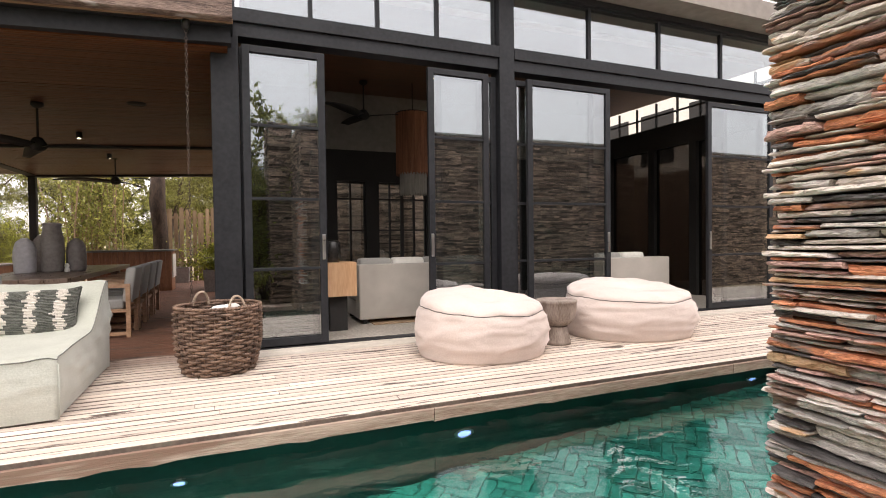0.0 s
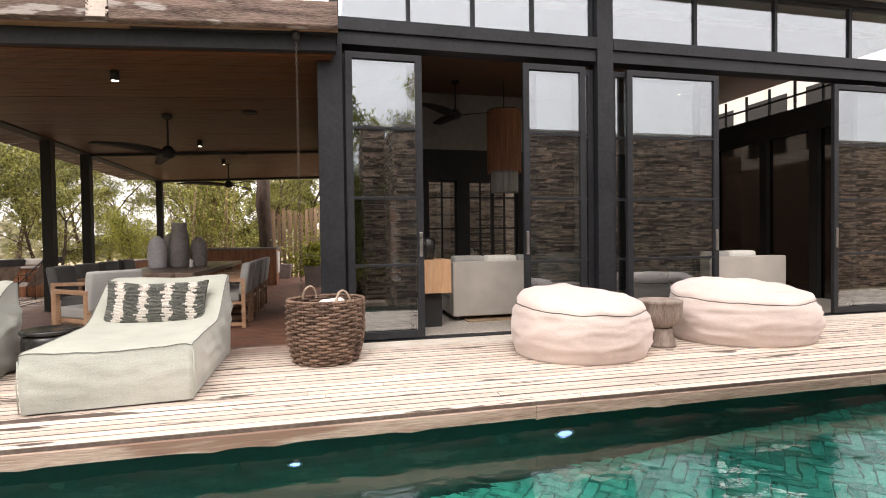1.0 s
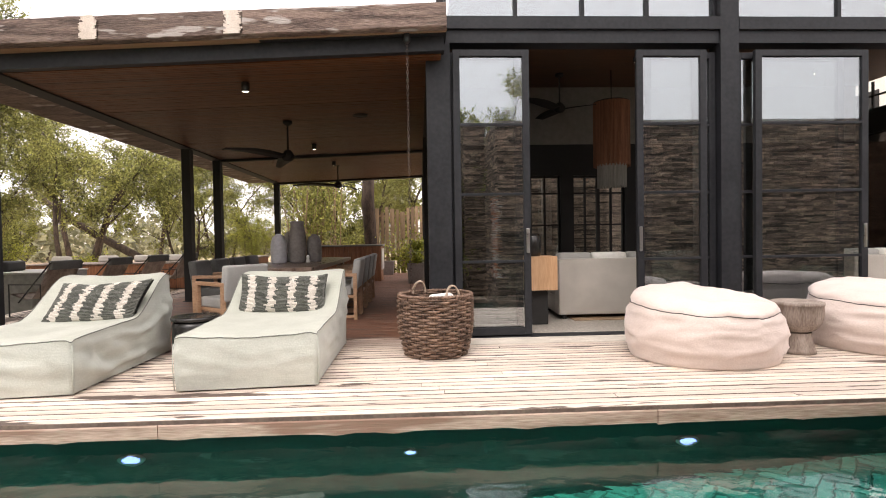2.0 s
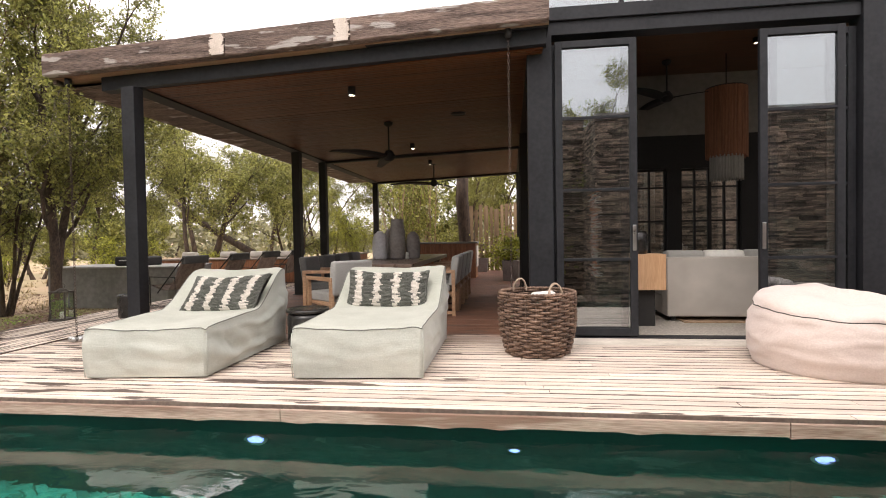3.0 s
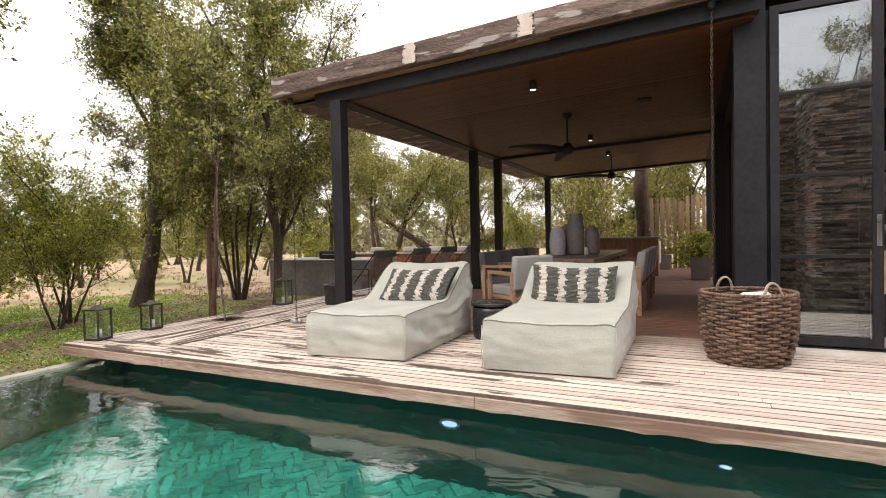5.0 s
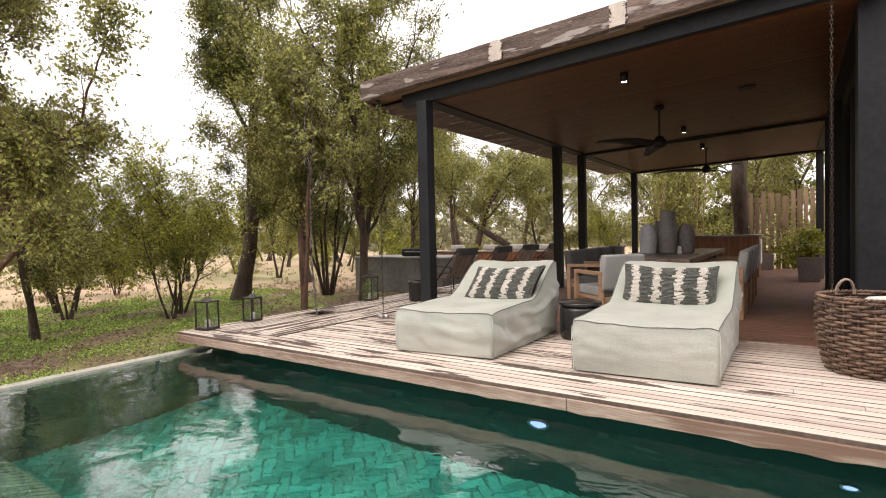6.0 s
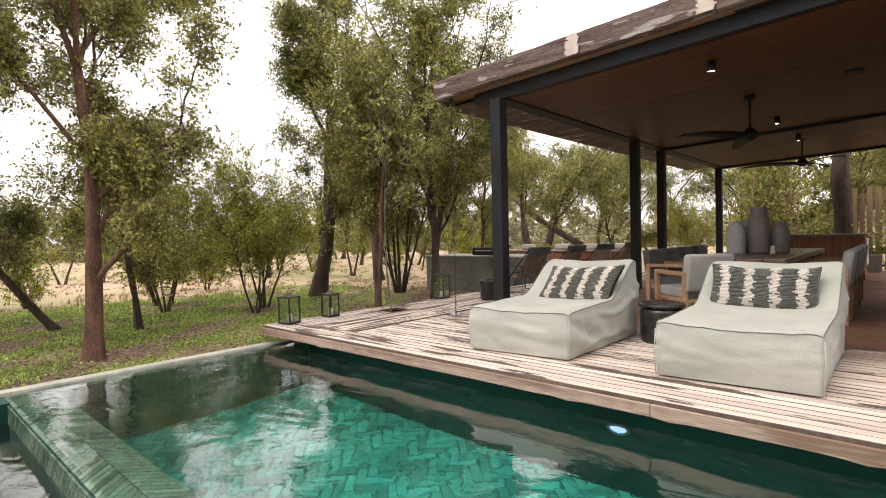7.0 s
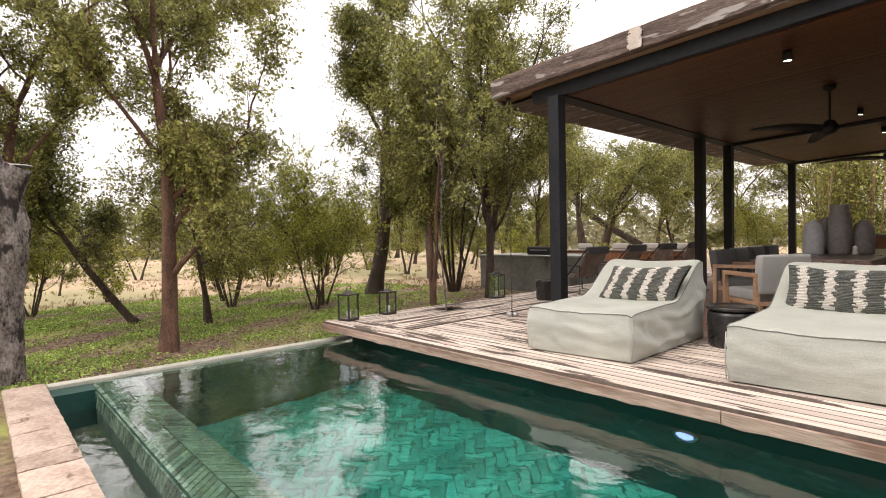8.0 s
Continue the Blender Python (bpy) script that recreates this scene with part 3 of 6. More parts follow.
structure("deck_joists", fb, beam_wood, "timber joists under the deck", "deck")


def fascia_board(x0, x1, k):
    b = bmesh.new()
    n = max(2, int((x1 - x0) / 0.12))
    random.seed(40 + k)
    front = []
    for i in range(n + 1):
        x = x0 + 0.003 + (x1 - x0 - 0.006) * i / n
        low = -0.115 + 0.006 * noise.noise((x * 3.0, 0, 7)) - (0.012 if random.random() < 0.05 else 0)
        ring = [b.verts.new(c) for c in ((x, 3.622, -0.028), (x, 3.616, -0.036), (x, 3.618, low), (x, 3.65, low), (x, 3.65, -0.028))]
        front.append(ring)
    for p, q in zip(front, front[1:]):
        for i in range(5):
            j = (i + 1) % 5
            b.faces.new((p[i], p[j], q[j], q[i]))
    b.faces.new(front[0])
    b.faces.new(front[-1][::-1])
    bmesh.ops.recalc_face_normals(b, faces=b.faces)
    return b


fascia = thing("deck_fascia", "weathered hardwood fascia along the deck edge over the pool", "fascia", kind="structure")
for k, (a, b) in enumerate(((-5.87, -4.2), (-4.2, -0.9), (-0.9, 2.28), (2.28, 5.2), (5.2, 8.6), (8.6, 11.9))):
    part("board", fascia_board(a, b, k), fascia_wood, fascia)
part("end_board", box(-5.872, 3.66, -0.15, -5.845, 12.0, -0.028, 0.003), fascia_wood, fascia)

# ---- veranda ----
XW, XE, YF, YB = -4.5, 1.06, 5.52, 16.6


def fascia_low(x):
    return 2.975 + 0.043 * (x + 4.5)


def rough_beam(x0, x1, y0, y1, seed, height=0.25):
    """An old railway-sleeper beam: uneven arrises, chips and a slight sag."""
    b = bmesh.new()
    n = max(2, int((x1 - x0) / 0.06))
    rows = []
    for i in range(n + 1):
        x = x0 + (x1 - x0) * i / n
        lo = fascia_low(x)
        w = lambda s: 0.008 * noise.noise((x * 4, seed, s)) + 0.004 * noise.noise((x * 15, seed, s + 9))
        c = [(y0 + w(1), lo + 0.012 + w(2)), (y0 + w(1) - 0.004, lo + height * 0.5), (y0 + w(3), lo + height - 0.012 + w(4)),
             (y0 + 0.02, lo + height + w(5)), (y1, lo + height + w(5)), (y1, lo + w(6)), (y0 + 0.014, lo + w(2))]
        rows.append([b.verts.new((x, y, z)) for y, z in c])
    m = len(rows[0])
    for p, q in zip(rows, rows[1:]):
        for i in range(m):
            j = (i + 1) % m
            b.faces.new((p[i], p[j], q[j], q[i]))
    b.faces.new(rows[0])
    b.faces.new(rows[-1][::-1])
    bmesh.ops.recalc_face_normals(b, faces=b.faces)
    return b


def pitched(bm):
    """The roof falls slightly to the west: shear what belongs to it."""
    for v in bm.verts:
        v.co.z += 0.04 * (v.co.x + 3.55)
    return bm


roof = thing("veranda_roof", "flat veranda roof edged with weathered old timber beams", "roof", kind="structure")
joints = (-4.5, -2.32, -0.95, 1.06)
for k, (a, b) in enumerate(zip(joints, joints[1:])):
    part("edge_beam", rough_beam(a + 0.004, b - 0.004, YF, YF + 0.14, k * 7), beam_wood, roof)


def flaked_patch(x0, x1, seed):
    """A ragged remnant of pale paint on the face of the beam."""
    b = bmesh.new()
    nx, nz = 14, 26
    for i in range(nx):
        for j in range(nz):
            u, v = (i + 0.5) / nx, (j + 0.5) / nz
            if min(u, 1 - u) * 2.2 + noise.noise((u * 3, v * 9, seed)) * 0.5 + noise.noise((u * 9, v * 20, seed)) * 0.3 < 0.22:
                continue
            q = []
            for du, dv in ((0, 0), (1, 0), (1, 1), (0, 1)):
                x = x0 + (x1 - x0) * (i + du) / nx
                q.append(b.verts.new((x, YF - 0.0135, fascia_low(x) + 0.012 + 0.228 * (j + dv) / nz)))
            b.faces.new(q)
    bmesh.ops.remove_doubles(b, verts=b.verts, dist=0.0005)
    bmesh.ops.solidify(b, geom=b.faces, thickness=-0.006)
    return b


for k, xj in enumerate(joints[1:3]):
    part("pale_patch", flaked_patch(xj - 0.17, xj + 0.01, 91.3 + k), pale_patch, roof, "patch of flaking pale paint")
bm = bmesh.new()
add_box(bm, XW + 0.05, YF + 0.14, 3.02, XE, YB, 3.2)
part("slab", pitched(bm), dark_steel, roof)
for nm, bx in (("west_soffit", (XW + 0.02, YF + 0.3, 2.925, -3.65, YB, 2.96)),
               ("west_edge", (XW, YF + 0.14, 2.965, XW + 0.05, YB, 3.2)), ("back_edge", (XW, YB, 2.965, XE, YB + 0.05, 3.2))):
    part(nm, pitched(box(*bx, 0.004)), beam_wood, roof)
cb = bmesh.new()
yy = YF + 0.3
k = 0
while yy < YB:
    add_box(cb, -3.62, yy + 0.002, 2.85 + 0.004 * noise.noise((k * 1.7, 0, 0)), XE - 0.05, min(yy + 0.034, YB) - 0.0025, 2.95)
    yy += 0.034
    k += 1
structure("veranda_ceiling", pitched(cb), ceiling_wood, "reddish brown veranda ceiling of thin split laths", "ceiling")

# sloping underside behind the edge beam, and the steel beam that carries it


def along_slope(x0, x1, y0, y1, low, high):
    b = box(x0, y0, 0, x1, y1, 1)
    for v in b.verts:
        v.co.z = low(v.co.x) if v.co.z < 0.5 else high(v.co.x)
    return b


part("soffit_lip", along_slope(XW, XE, YF + 0.1, 5.9, lambda x: fascia_low(x) - 0.004, lambda x: fascia_low(x) + 0.03), warm_soffit, roof, "warm brown boarded underside")
frame_steel = thing("veranda_steel_frame", "charcoal steel beams carrying the veranda roof", "beam", kind="structure")
for nm, bx in (("west_beam", (-3.65, 5.78, 2.83, -3.45, 16.3, 2.95)),
               ("east_beam", (0.85, 6.1, 2.83, 1.02, 16.3, 2.95)), ("cross_beam", (-3.45, 11.6, 2.8, 0.85, 11.71, 2.95)), ("back_beam", (-3.65, 16.15, 2.8, 1.02, 16.35, 2.95))):
    part(nm, pitched(box(*bx, 0.004)), black_steel, frame_steel)


part("front_beam", along_slope(-3.95, 1.04, 5.73, 5.87, lambda x: fascia_low(x) - 0.16, lambda x: fascia_low(x) - 0.006), dark_steel, frame_steel)


def steel_post(x, y, w, top, material):
    t = thing("veranda_post", "square charcoal steel post standing on the deck", "post", (x, y, 0), group="veranda posts", kind="structure")
    part("shaft", box(-w / 2, -w / 2, 0.012, w / 2, w / 2, top, 0.006), material, t)
    part("base_plate", box(-w / 2 - 0.03, -w / 2 - 0.03, 0, w / 2 + 0.03, w / 2 + 0.03, 0.012, 0.002), material, t)
    return t


for x, y, m in ((-3.55, 5.7, dark_steel), (-3.55, 10.2, black_steel), (-3.55, 11.65, black_steel), (-3.55, 16.25, black_steel),
                (0.92, 10.2, black_steel), (0.92, 11.65, black_steel), (0.92, 16.25, black_steel)):
    steel_post(x, y, 0.155, 2.84 + 0.04 * (x + 3.55), m)

# ---- house front ----
FY = 6.05
TRANSOM = (3.23, 3.51)
CLER = 4.25
front = thing("house_front_frame", "charcoal steel frame of the glazed house front", "facade frame", kind="structure")
for nm, bx in (("corner_column", (0.85, 5.97, 0, 1.11, 6.2, 3.23)), ("middle_column", (4.12, 5.97, 0, 4.33, 6.2, CLER)),
               ("east_column", (9.5, 5.97, 0, 9.7, 6.2, CLER)),
               ("transom", (1.06, 6.0, 3.23, 4.12, 6.2, 3.37)), ("transom", (4.33, 6.0, 3.23, 9.5, 6.2, 3.37)),
               ("transom_rail", (1.06, 5.965, 3.372, 4.118, 6.2, 3.51)), ("transom_rail", (4.332, 5.965, 3.372, 9.5, 6.2, 3.51)),
               ("head_rail", (1.06, 6.0, CLER, 9.7, 6.2, CLER + 0.08)), ("track", (1.11, 5.97, 0.0, 9.5, 6.14, 0.014))):
    part(nm, box(*bx, 0.004), dark_steel, front)

n_win = 0
for a, b in ((1.06, 1.85), (1.85, 2.6), (2.6, 3.33), (3.33, 4.12), (4.33, 5.56), (5.56, 6.8), (6.8, 8.05), (8.05, 9.5)):
    n_win += 1
    w = thing("window_%d" % n_win, "clerestory window with a thin dark steel frame", "window", kind="structure")
    fr = bmesh.new()
    for bx in ((a, 6.06, 3.511, a + 0.022, 6.12, CLER - 0.001), (b - 0.022, 6.06, 3.511, b, 6.12, CLER - 0.001),
               (a + 0.022, 6.06, 3.511, b - 0.022, 6.12, 3.535), (a + 0.022, 6.06, CLER - 0.024, b - 0.022, 6.12, CLER - 0.001)):
        add_box(fr, *bx)
    part("window_frame", fr, dark_steel, w)
    pn = part("pane", box(a + 0.022, 6.085, 3.535, b - 0.022, 6.093, CLER - 0.024), pane_glass, w, "clear glass pane")
    pn.visible_shadow = False

eave = bmesh.new()
add_box(eave, 1.3, 5.6, CLER + 0.08, 10.5, 10.6, CLER + 0.35)
structure("house_roof", eave, grey_plaster, "flat house roof with a plain grey soffit", "roof")


def sliding_door(n, x0, x1, y, label):
    """A tall steel door leaf: stiles, rails, four panes and a pull handle."""
    d = thing("door_%d" % n, label, "door", kind="structure")
    top = 3.15
    s = 0.075
    for nm, bx in (("stile", (x0, y - 0.025, 0.03, x0 + s, y + 0.025, top)), ("stile", (x1 - s, y - 0.025, 0.03, x1, y + 0.025, top)),
                   ("top_rail", (x0 + s, y - 0.025, top - 0.07, x1 - s, y + 0.025, top)),
                   ("bottom_rail", (x0 + s, y - 0.025, 0.03, x1 - s, y + 0.025, 0.11))):
        part(nm, box(*bx, 0.004), dark_steel, d)
    zs = (0.11, 0.84, 1.58, 2.34, top - 0.07)
    for z in zs[1:4]:
        part("glazing_bar", box(x0 + s, y - 0.02, z - 0.014, x1 - s, y + 0.02, z + 0.014, 0.003), dark_steel, d)
    for z0, z1 in zip(zs, zs[1:]):
        pn = part("pane", box(x0 + s, y - 0.004, z0 + 0.012, x1 - s, y + 0.004, z1 - 0.012), door_glass, d, "clear glass pane")
        pn.visible_shadow = False
    return d


def pull_handle(d, x, y):
    b = box(x - 0.018, y - 0.038, 0.93, x + 0.018, y - 0.026, 1.2, 0.005)
    part("handle", b, chrome, d, "brushed steel pull handle")


d1 = sliding_door(1, 1.14, 1.975, 6.0, "tall charcoal steel and glass sliding door, slid half open")
pull_handle(d1, 1.94, 6.0)
d2 = sliding_door(2, 3.17, 3.965, 6.0, "tall charcoal steel and glass sliding door beside the middle column")
pull_handle(d2, 3.205, 6.0)
sliding_door(3, 3.3, 4.115, 6.09, "tall charcoal steel and glass door leaf on the inner track")
d3 = sliding_door(4, 4.52, 5.83, 6.0, "wide charcoal steel and glass sliding door")
pull_handle(d3, 5.79, 6.0)
sliding_door(5, 4.34, 5.62, 6.09, "wide charcoal steel and glass door leaf on the inner track")
d4 = sliding_door(6, 7.67, 9.1, 6.0, "wide charcoal steel and glass sliding door beside the stone wing")
pull_handle(d4, 7.71, 6.0)
sliding_door(7, 8.1, 9.49, 6.09, "wide charcoal steel and glass door leaf on the far inner track")
sliding_door(8, 1.115, 1.9, 6.09, "tall charcoal steel and glass door leaf near the veranda")

structure("door_sill", box(1.0, 5.645, -0.03, 9.9, 6.22, 0.004, 0.004), sill_stone, "pale stone sill in front of the doors", "sill")
structure("floor", box(1.0, 6.22, -0.1, 9.9, 12.2, 0.0), terrazzo, "speckled polished concrete floor of the living room", "floor")
structure("ceiling", box(1.15, 6.2, 3.9, 9.2, 10.2, 3.99), interior_wood, "dark boarded living room ceiling", "ceiling")

# back wall with openings, a white band above
BY = 10.0
bw = thing("wall_north", "living room back wall, taupe plaster above dark glazed openings", "wall", kind="structure")
part("plaster_band", box(1.11, BY, 2.83, 9.2, BY + 0.2, 3.9), taupe_plaster, bw, "taupe plaster band")
part("lintel", box(1.11, BY + 0.001, 2.25, 9.2, BY + 0.2, 2.83), black_steel, bw)
for a, b in ((1.11, 2.85), (3.42, 3.66), (4.66, 9.2)):
    part("pier", box(a, BY, 0.0, b, BY + 0.2, 2.25), black_steel, bw)
for k, (a, b) in enumerate(((2.85, 3.42), (3.66, 4.16), (4.16, 4.66))):
    w = thing("window_%d" % (20 + k), "dark framed window in the living room back wall", "window", kind="structure")
    for xx in (a, (a + b) / 2 - 0.015, b - 0.03):
        part("mullion", box(xx, BY + 0.06, 0.0, xx + 0.03, BY + 0.12, 2.25), black_steel, w)
    for z in (0.0, 0.7, 1.3, 1.9, 2.21):
        part("glazing_bar", box(a + 0.03, BY + 0.07, z, b - 0.03, BY + 0.11, z + 0.03), black_steel, w)
    pn = part("pane", box(a, BY + 0.088, 0.03, b, BY + 0.093, 2.21), pane_glass, w, "clear glass pane")
    pn.visible_shadow = False

# west wall of the house, glazed, along the veranda
ww = thing("wall_west", "dark glazed wall between the veranda and the living room", "wall", kind="structure")
for y in (6.2, 7.4, 8.6, 9.9):
    part("mullion", box(0.99, y, 0, 1.1, y + 0.12, 3.2), black_steel, ww)
part("head", box(0.99, 6.32, 2.8, 1.1, 10.0, 3.9), black_steel, ww)
for y, y1 in ((6.32, 7.4), (7.52, 8.6), (8.72, 9.9)):
    pn = part("pane", box(1.03, y, 0.0, 1.038, y1, 2.8), dark_glass, ww, "dark glass pane")
    pn.visible_shadow = False

# east wall of the living room: dark glazed doors below a clerestory
ew = thing("wall_east", "dark glazed doors below a bright clerestory in the living room end wall", "wall", kind="structure")
part("beam", box(9.2, 6.2, 2.93, 9.4, 10.2, 3.38), black_steel, ew)
for y in (6.2, 7.55, 8.6, 9.9):
    part("column", box(9.2, y, 0, 9.36, y + 0.16, 2.93), black_steel, ew)
for y in (6.4, 6.95, 7.5, 8.05, 8.6, 9.15, 9.7):
    part("mullion", box(9.27, y, 3.38, 9.31, y + 0.03, 3.9), black_steel, ew)
part("clerestory_rail", box(9.27, 6.4, 3.62, 9.31, 10.0, 3.65), black_steel, ew)
for y, y1 in ((6.36, 7.55), (7.71, 8.6), (8.76, 9.9)):
    pn = part("pane", box(9.28, y, 0.0, 9.288, y1, 2.93), dark_glass, ew, "dark glass pane")
    pn.visible_shadow = False
structure("courtyard_wall", box(12.4, 5, -0.3, 12.7, 13, 2.9), slate_joined, "slate wall of the courtyard beyond", "wall")

# house beyond the court, seen through the clerestory
nb = thing("courtyard_building", "white rendered building with dark framed windows beyond the living room", "building", kind="structure")
part("wall", box(18.0, 4, -0.3, 18.4, 24, 7.5), white_plaster, nb)
for k in range(6):
    w = part("window", box(17.97, 6 + 2.6 * k, 4.2, 18.0, 7.8 + 2.6 * k, 6.4), black_steel, nb)
back_court = structure("back_slate_wall", box(2.2, 12.2, -0.3, 12.0, 12.5, 3.2), slate_joined, "slate wall behind the living room", "wall")

# ---- loungers ----


def smooth01(t):
    t = max(0.0, min(1.0, t))
    return t * t * (3 - 2 * t)


def lounger(at, turn, width, length, seed, label, skew, drape):
    t = thing("lounger", label, "lounger", at, turn, "loungers on the deck")

    def height(u, v):
        """Low sagging seat between raised sides, then a raked back with a hollow top edge."""
        arch = math.sin(math.pi * u)
        start = 0.56 + 0.13 * arch
        rise = 0.35 * smooth01((v - start) / (0.98 - start))
        sag = -0.022 * arch - 0.02 * arch * math.sin(math.pi * min(v / 0.7, 1))
        edge = -0.018 * (1 - smooth01(min(u, 1 - u) / 0.05)) - 0.015 * (1 - smooth01(min(v, 1 - v) / 0.03))
        w = 0.007 * noise.noise((u * 6 + seed, v * 5, 1.5)) + 0.004 * noise.noise((u * 16 + seed, v * 14, 4.5))
        return 0.43 + 0.03 * min(v / 0.72, 1) + rise + sag + edge + w

    nu, nv = 26, 40
    b = bmesh.new()
    grid = {}
    for i in range(nu + 1):
        u = i / nu
        for j in range(nv + 1):
            v = j / nv
            grid[i, j] = b.verts.new((u * width, v * length, height(u, v)))
    for i in range(nu):
        for j in range(nv):
            b.faces.new((grid[i, j], grid[i + 1, j], grid[i + 1, j + 1], grid[i, j + 1]))
    for v in b.verts:
        v.co.y += v.co.x * skew * (1 - v.co.y / length)
    seat_top = part("seat_top", b, linen_top, t, "faded sage top panel", True)
    # sides: a skirt that bulges and creases towards the deck
    b = bmesh.new()
    ring = [(i / nu, 0.0) for i in range(nu)] + [(1.0, j / nv) for j in range(nv)] + [(1 - i / nu, 1.0) for i in range(nu)] + [(0.0, 1 - j / nv) for j in range(nv)]
    m = 18
    rows = []
    for k, (u, v) in enumerate(ring):
        zt = height(u, v)
        nx, ny = (0, -1) if v == 0 else ((0, 1) if v == 1 else ((1, 0) if u == 1 else (-1, 0)))
        col = []
        for s in range(m + 1):
            f = s / m
            z = zt * (1 - f) + 0.012 * f
            side = 1.0 if v not in (0.0, 1.0) else 0.5
            fold = 0.034 * side * drape * smooth01(f / 0.3) * noise.noise((u * 3 + v * 3.2 + seed, z * 9 + v * 3.5, 2.2)) + 0.013 * noise.noise((u * 7 + seed, v * 7, z * 15)) + 0.006 * noise.noise((u * 19 + seed, v * 19, z * 34))
            fold += 0.03 * side * drape * smooth01(f / 0.3) * ((1 - abs(noise.noise((u * 1.7 + seed, v * 2.1, z * 4.5 + v * 2.4)))) ** 9 - 0.25)
            # drawn folds that run from the piped edge down to the hem
            sweep = math.sin(2 * math.pi * (1.9 * z / zt + 0.75 * v + 0.4 * u) + 2.4 * noise.noise((u * 2 + seed, v * 2.2, z * 2)))
            fold += 0.04 * drape * side * smooth01(f / 0.35) * (max(0.0, sweep) ** 3 - 0.2) * (smooth01((v - 0.02) / 0.25) if u in (0.0, 1.0) else 0.12)
            bulge = 0.022 * math.sin(math.pi * f) - 0.012 * f
            col.append(b.verts.new((u * width + nx * (bulge + fold * math.sin(math.pi * f) ** 0.5), v * length + ny * (bulge + fold * math.sin(math.pi * f) ** 0.5), z)))
        rows.append(col)
    n = len(rows)
    for k in range(n):
        p, q = rows[k], rows[(k + 1) % n]
        for s in range(m):
            b.faces.new((p[s], p[s + 1], q[s + 1], q[s]))
    for v in b.verts:
        v.co.y += v.co.x * skew * (1 - v.co.y / length)
    bmesh.ops.recalc_face_normals(b, faces=b.faces)
    skirt = part("skirt", b, linen, t, "creased pale sage cover", True)
    path = []
    for u, v in ring:
        path.append((u * width, v * length, height(u, v) + 0.001))
    path = [(x, y + x * skew * (1 - y / length), z) for x, y, z in path]
    part("piping", tube(path, 0.0045, 6, closed=True), piping_mat, seat_top, "dark piped seam", True)
    for x, y in ((0, 0), (width, width * skew)):
        nx = -0.006 if x == 0 else 0.006
        part("corner_seam", tube([(x + nx, y - 0.004, 0.37), (x + nx * 2.2, y - 0.012, 0.2), (x + nx, y - 0.004, 0.02)], 0.004, 6), linen, skirt, "", True)
    return t


lounger((-2.78, 4.1, 0), 0.0, 0.985, 1.6, 3.0, "pale sage canvas lounger with creased sides near the deck corner", 0.11, 1.15)
lounger((-1.06, 4.205, 0), 0.0, 1.02, 1.62, 11.0, "pale sage canvas lounger with a piped top beside the basket", 0.08, 0.35)


def knit_cushion(m, w, h, seed, label, slump=0.0):
    """A floppy woven cushion: thick rows of yarn, dark with ragged cream stripes, drawn-out corners."""
    t = tagged(new("cushion"), label, "cushion", "striped cushions")
    t.matrix_basis = m
    rows_n, cols = 30, 90
    rnd = random.Random(seed)
    dark, pale = bmesh.new(), bmesh.new()
    for side in (1, -1):
        for r in range(rows_n):
            shift = rnd.gauss(0, 0.006)
            ragged = [(a + rnd.gauss(0, 0.014) + shift, a + 0.085 + rnd.gauss(0, 0.014) + shift) for a in (0.1, 0.34, 0.58, 0.82)]
            for c in range(cols):
                u0, u1 = c / cols, (c + 1) / cols
                uu = (u0 + u1) / 2
                bm = pale if any(a < uu < b for a, b in ragged) else dark
                ring = []
                for u in (u0, u1):
                    col = []
                    for vv, lift in ((r / rows_n, 0.0), ((r + 0.22) / rows_n, 0.8), ((r + 0.5) / rows_n, 1.0), ((r + 0.78) / rows_n, 0.8), ((r + 1) / rows_n, 0.0)):
                        e = max(0, 1 - abs(2 * u - 1) ** 3) * max(0, 1 - abs(2 * vv - 1) ** 3)
                        th = 0.008 + 0.085 * e ** 0.55 + lift * 0.014 + 0.006 * noise.noise((u * 45, r * 3.1, seed + side))
                        pull = 0.035 * (abs(2 * u - 1) ** 6) * (vv - 0.5)
                        z = vv * h + pull + 0.012 * noise.noise((u * 4, vv * 3, seed)) - 0.022 * math.sin(math.pi * u) * vv
                        x = (u - 0.5) * w * (1 - 0.05 * math.sin(math.pi * vv)) + 0.004 * noise.noise((vv * 30, seed, side))
                        col.append(bm.verts.new((x + slump * vv, side * th, z)))
                    ring.append(col)
                for k in range(4):
                    q = (ring[0][k], ring[1][k], ring[1][k + 1], ring[0][k + 1])
                    bm.faces.new(q if side < 0 else q[::-1])
    part("dark_yarn", dark, green_yarn, t, "dark grey-green woven yarn", True)
    part("cream_yarn", pale, white_yarn, t, "ragged cream woven stripes", True)
    return t


knit_cushion(pose(-2.22, 5.07, 0.42, -30, -2, 3), 0.78, 0.37, 5, "dark green cushion with cream stripes, slumped sideways on a lounger", 0.11)
knit_cushion(pose(-0.57, 5.31, 0.42, -24, 1, 3), 0.82, 0.38, 9, "dark green cushion with cream stripes and a fringe")

# ---- bean bags ----


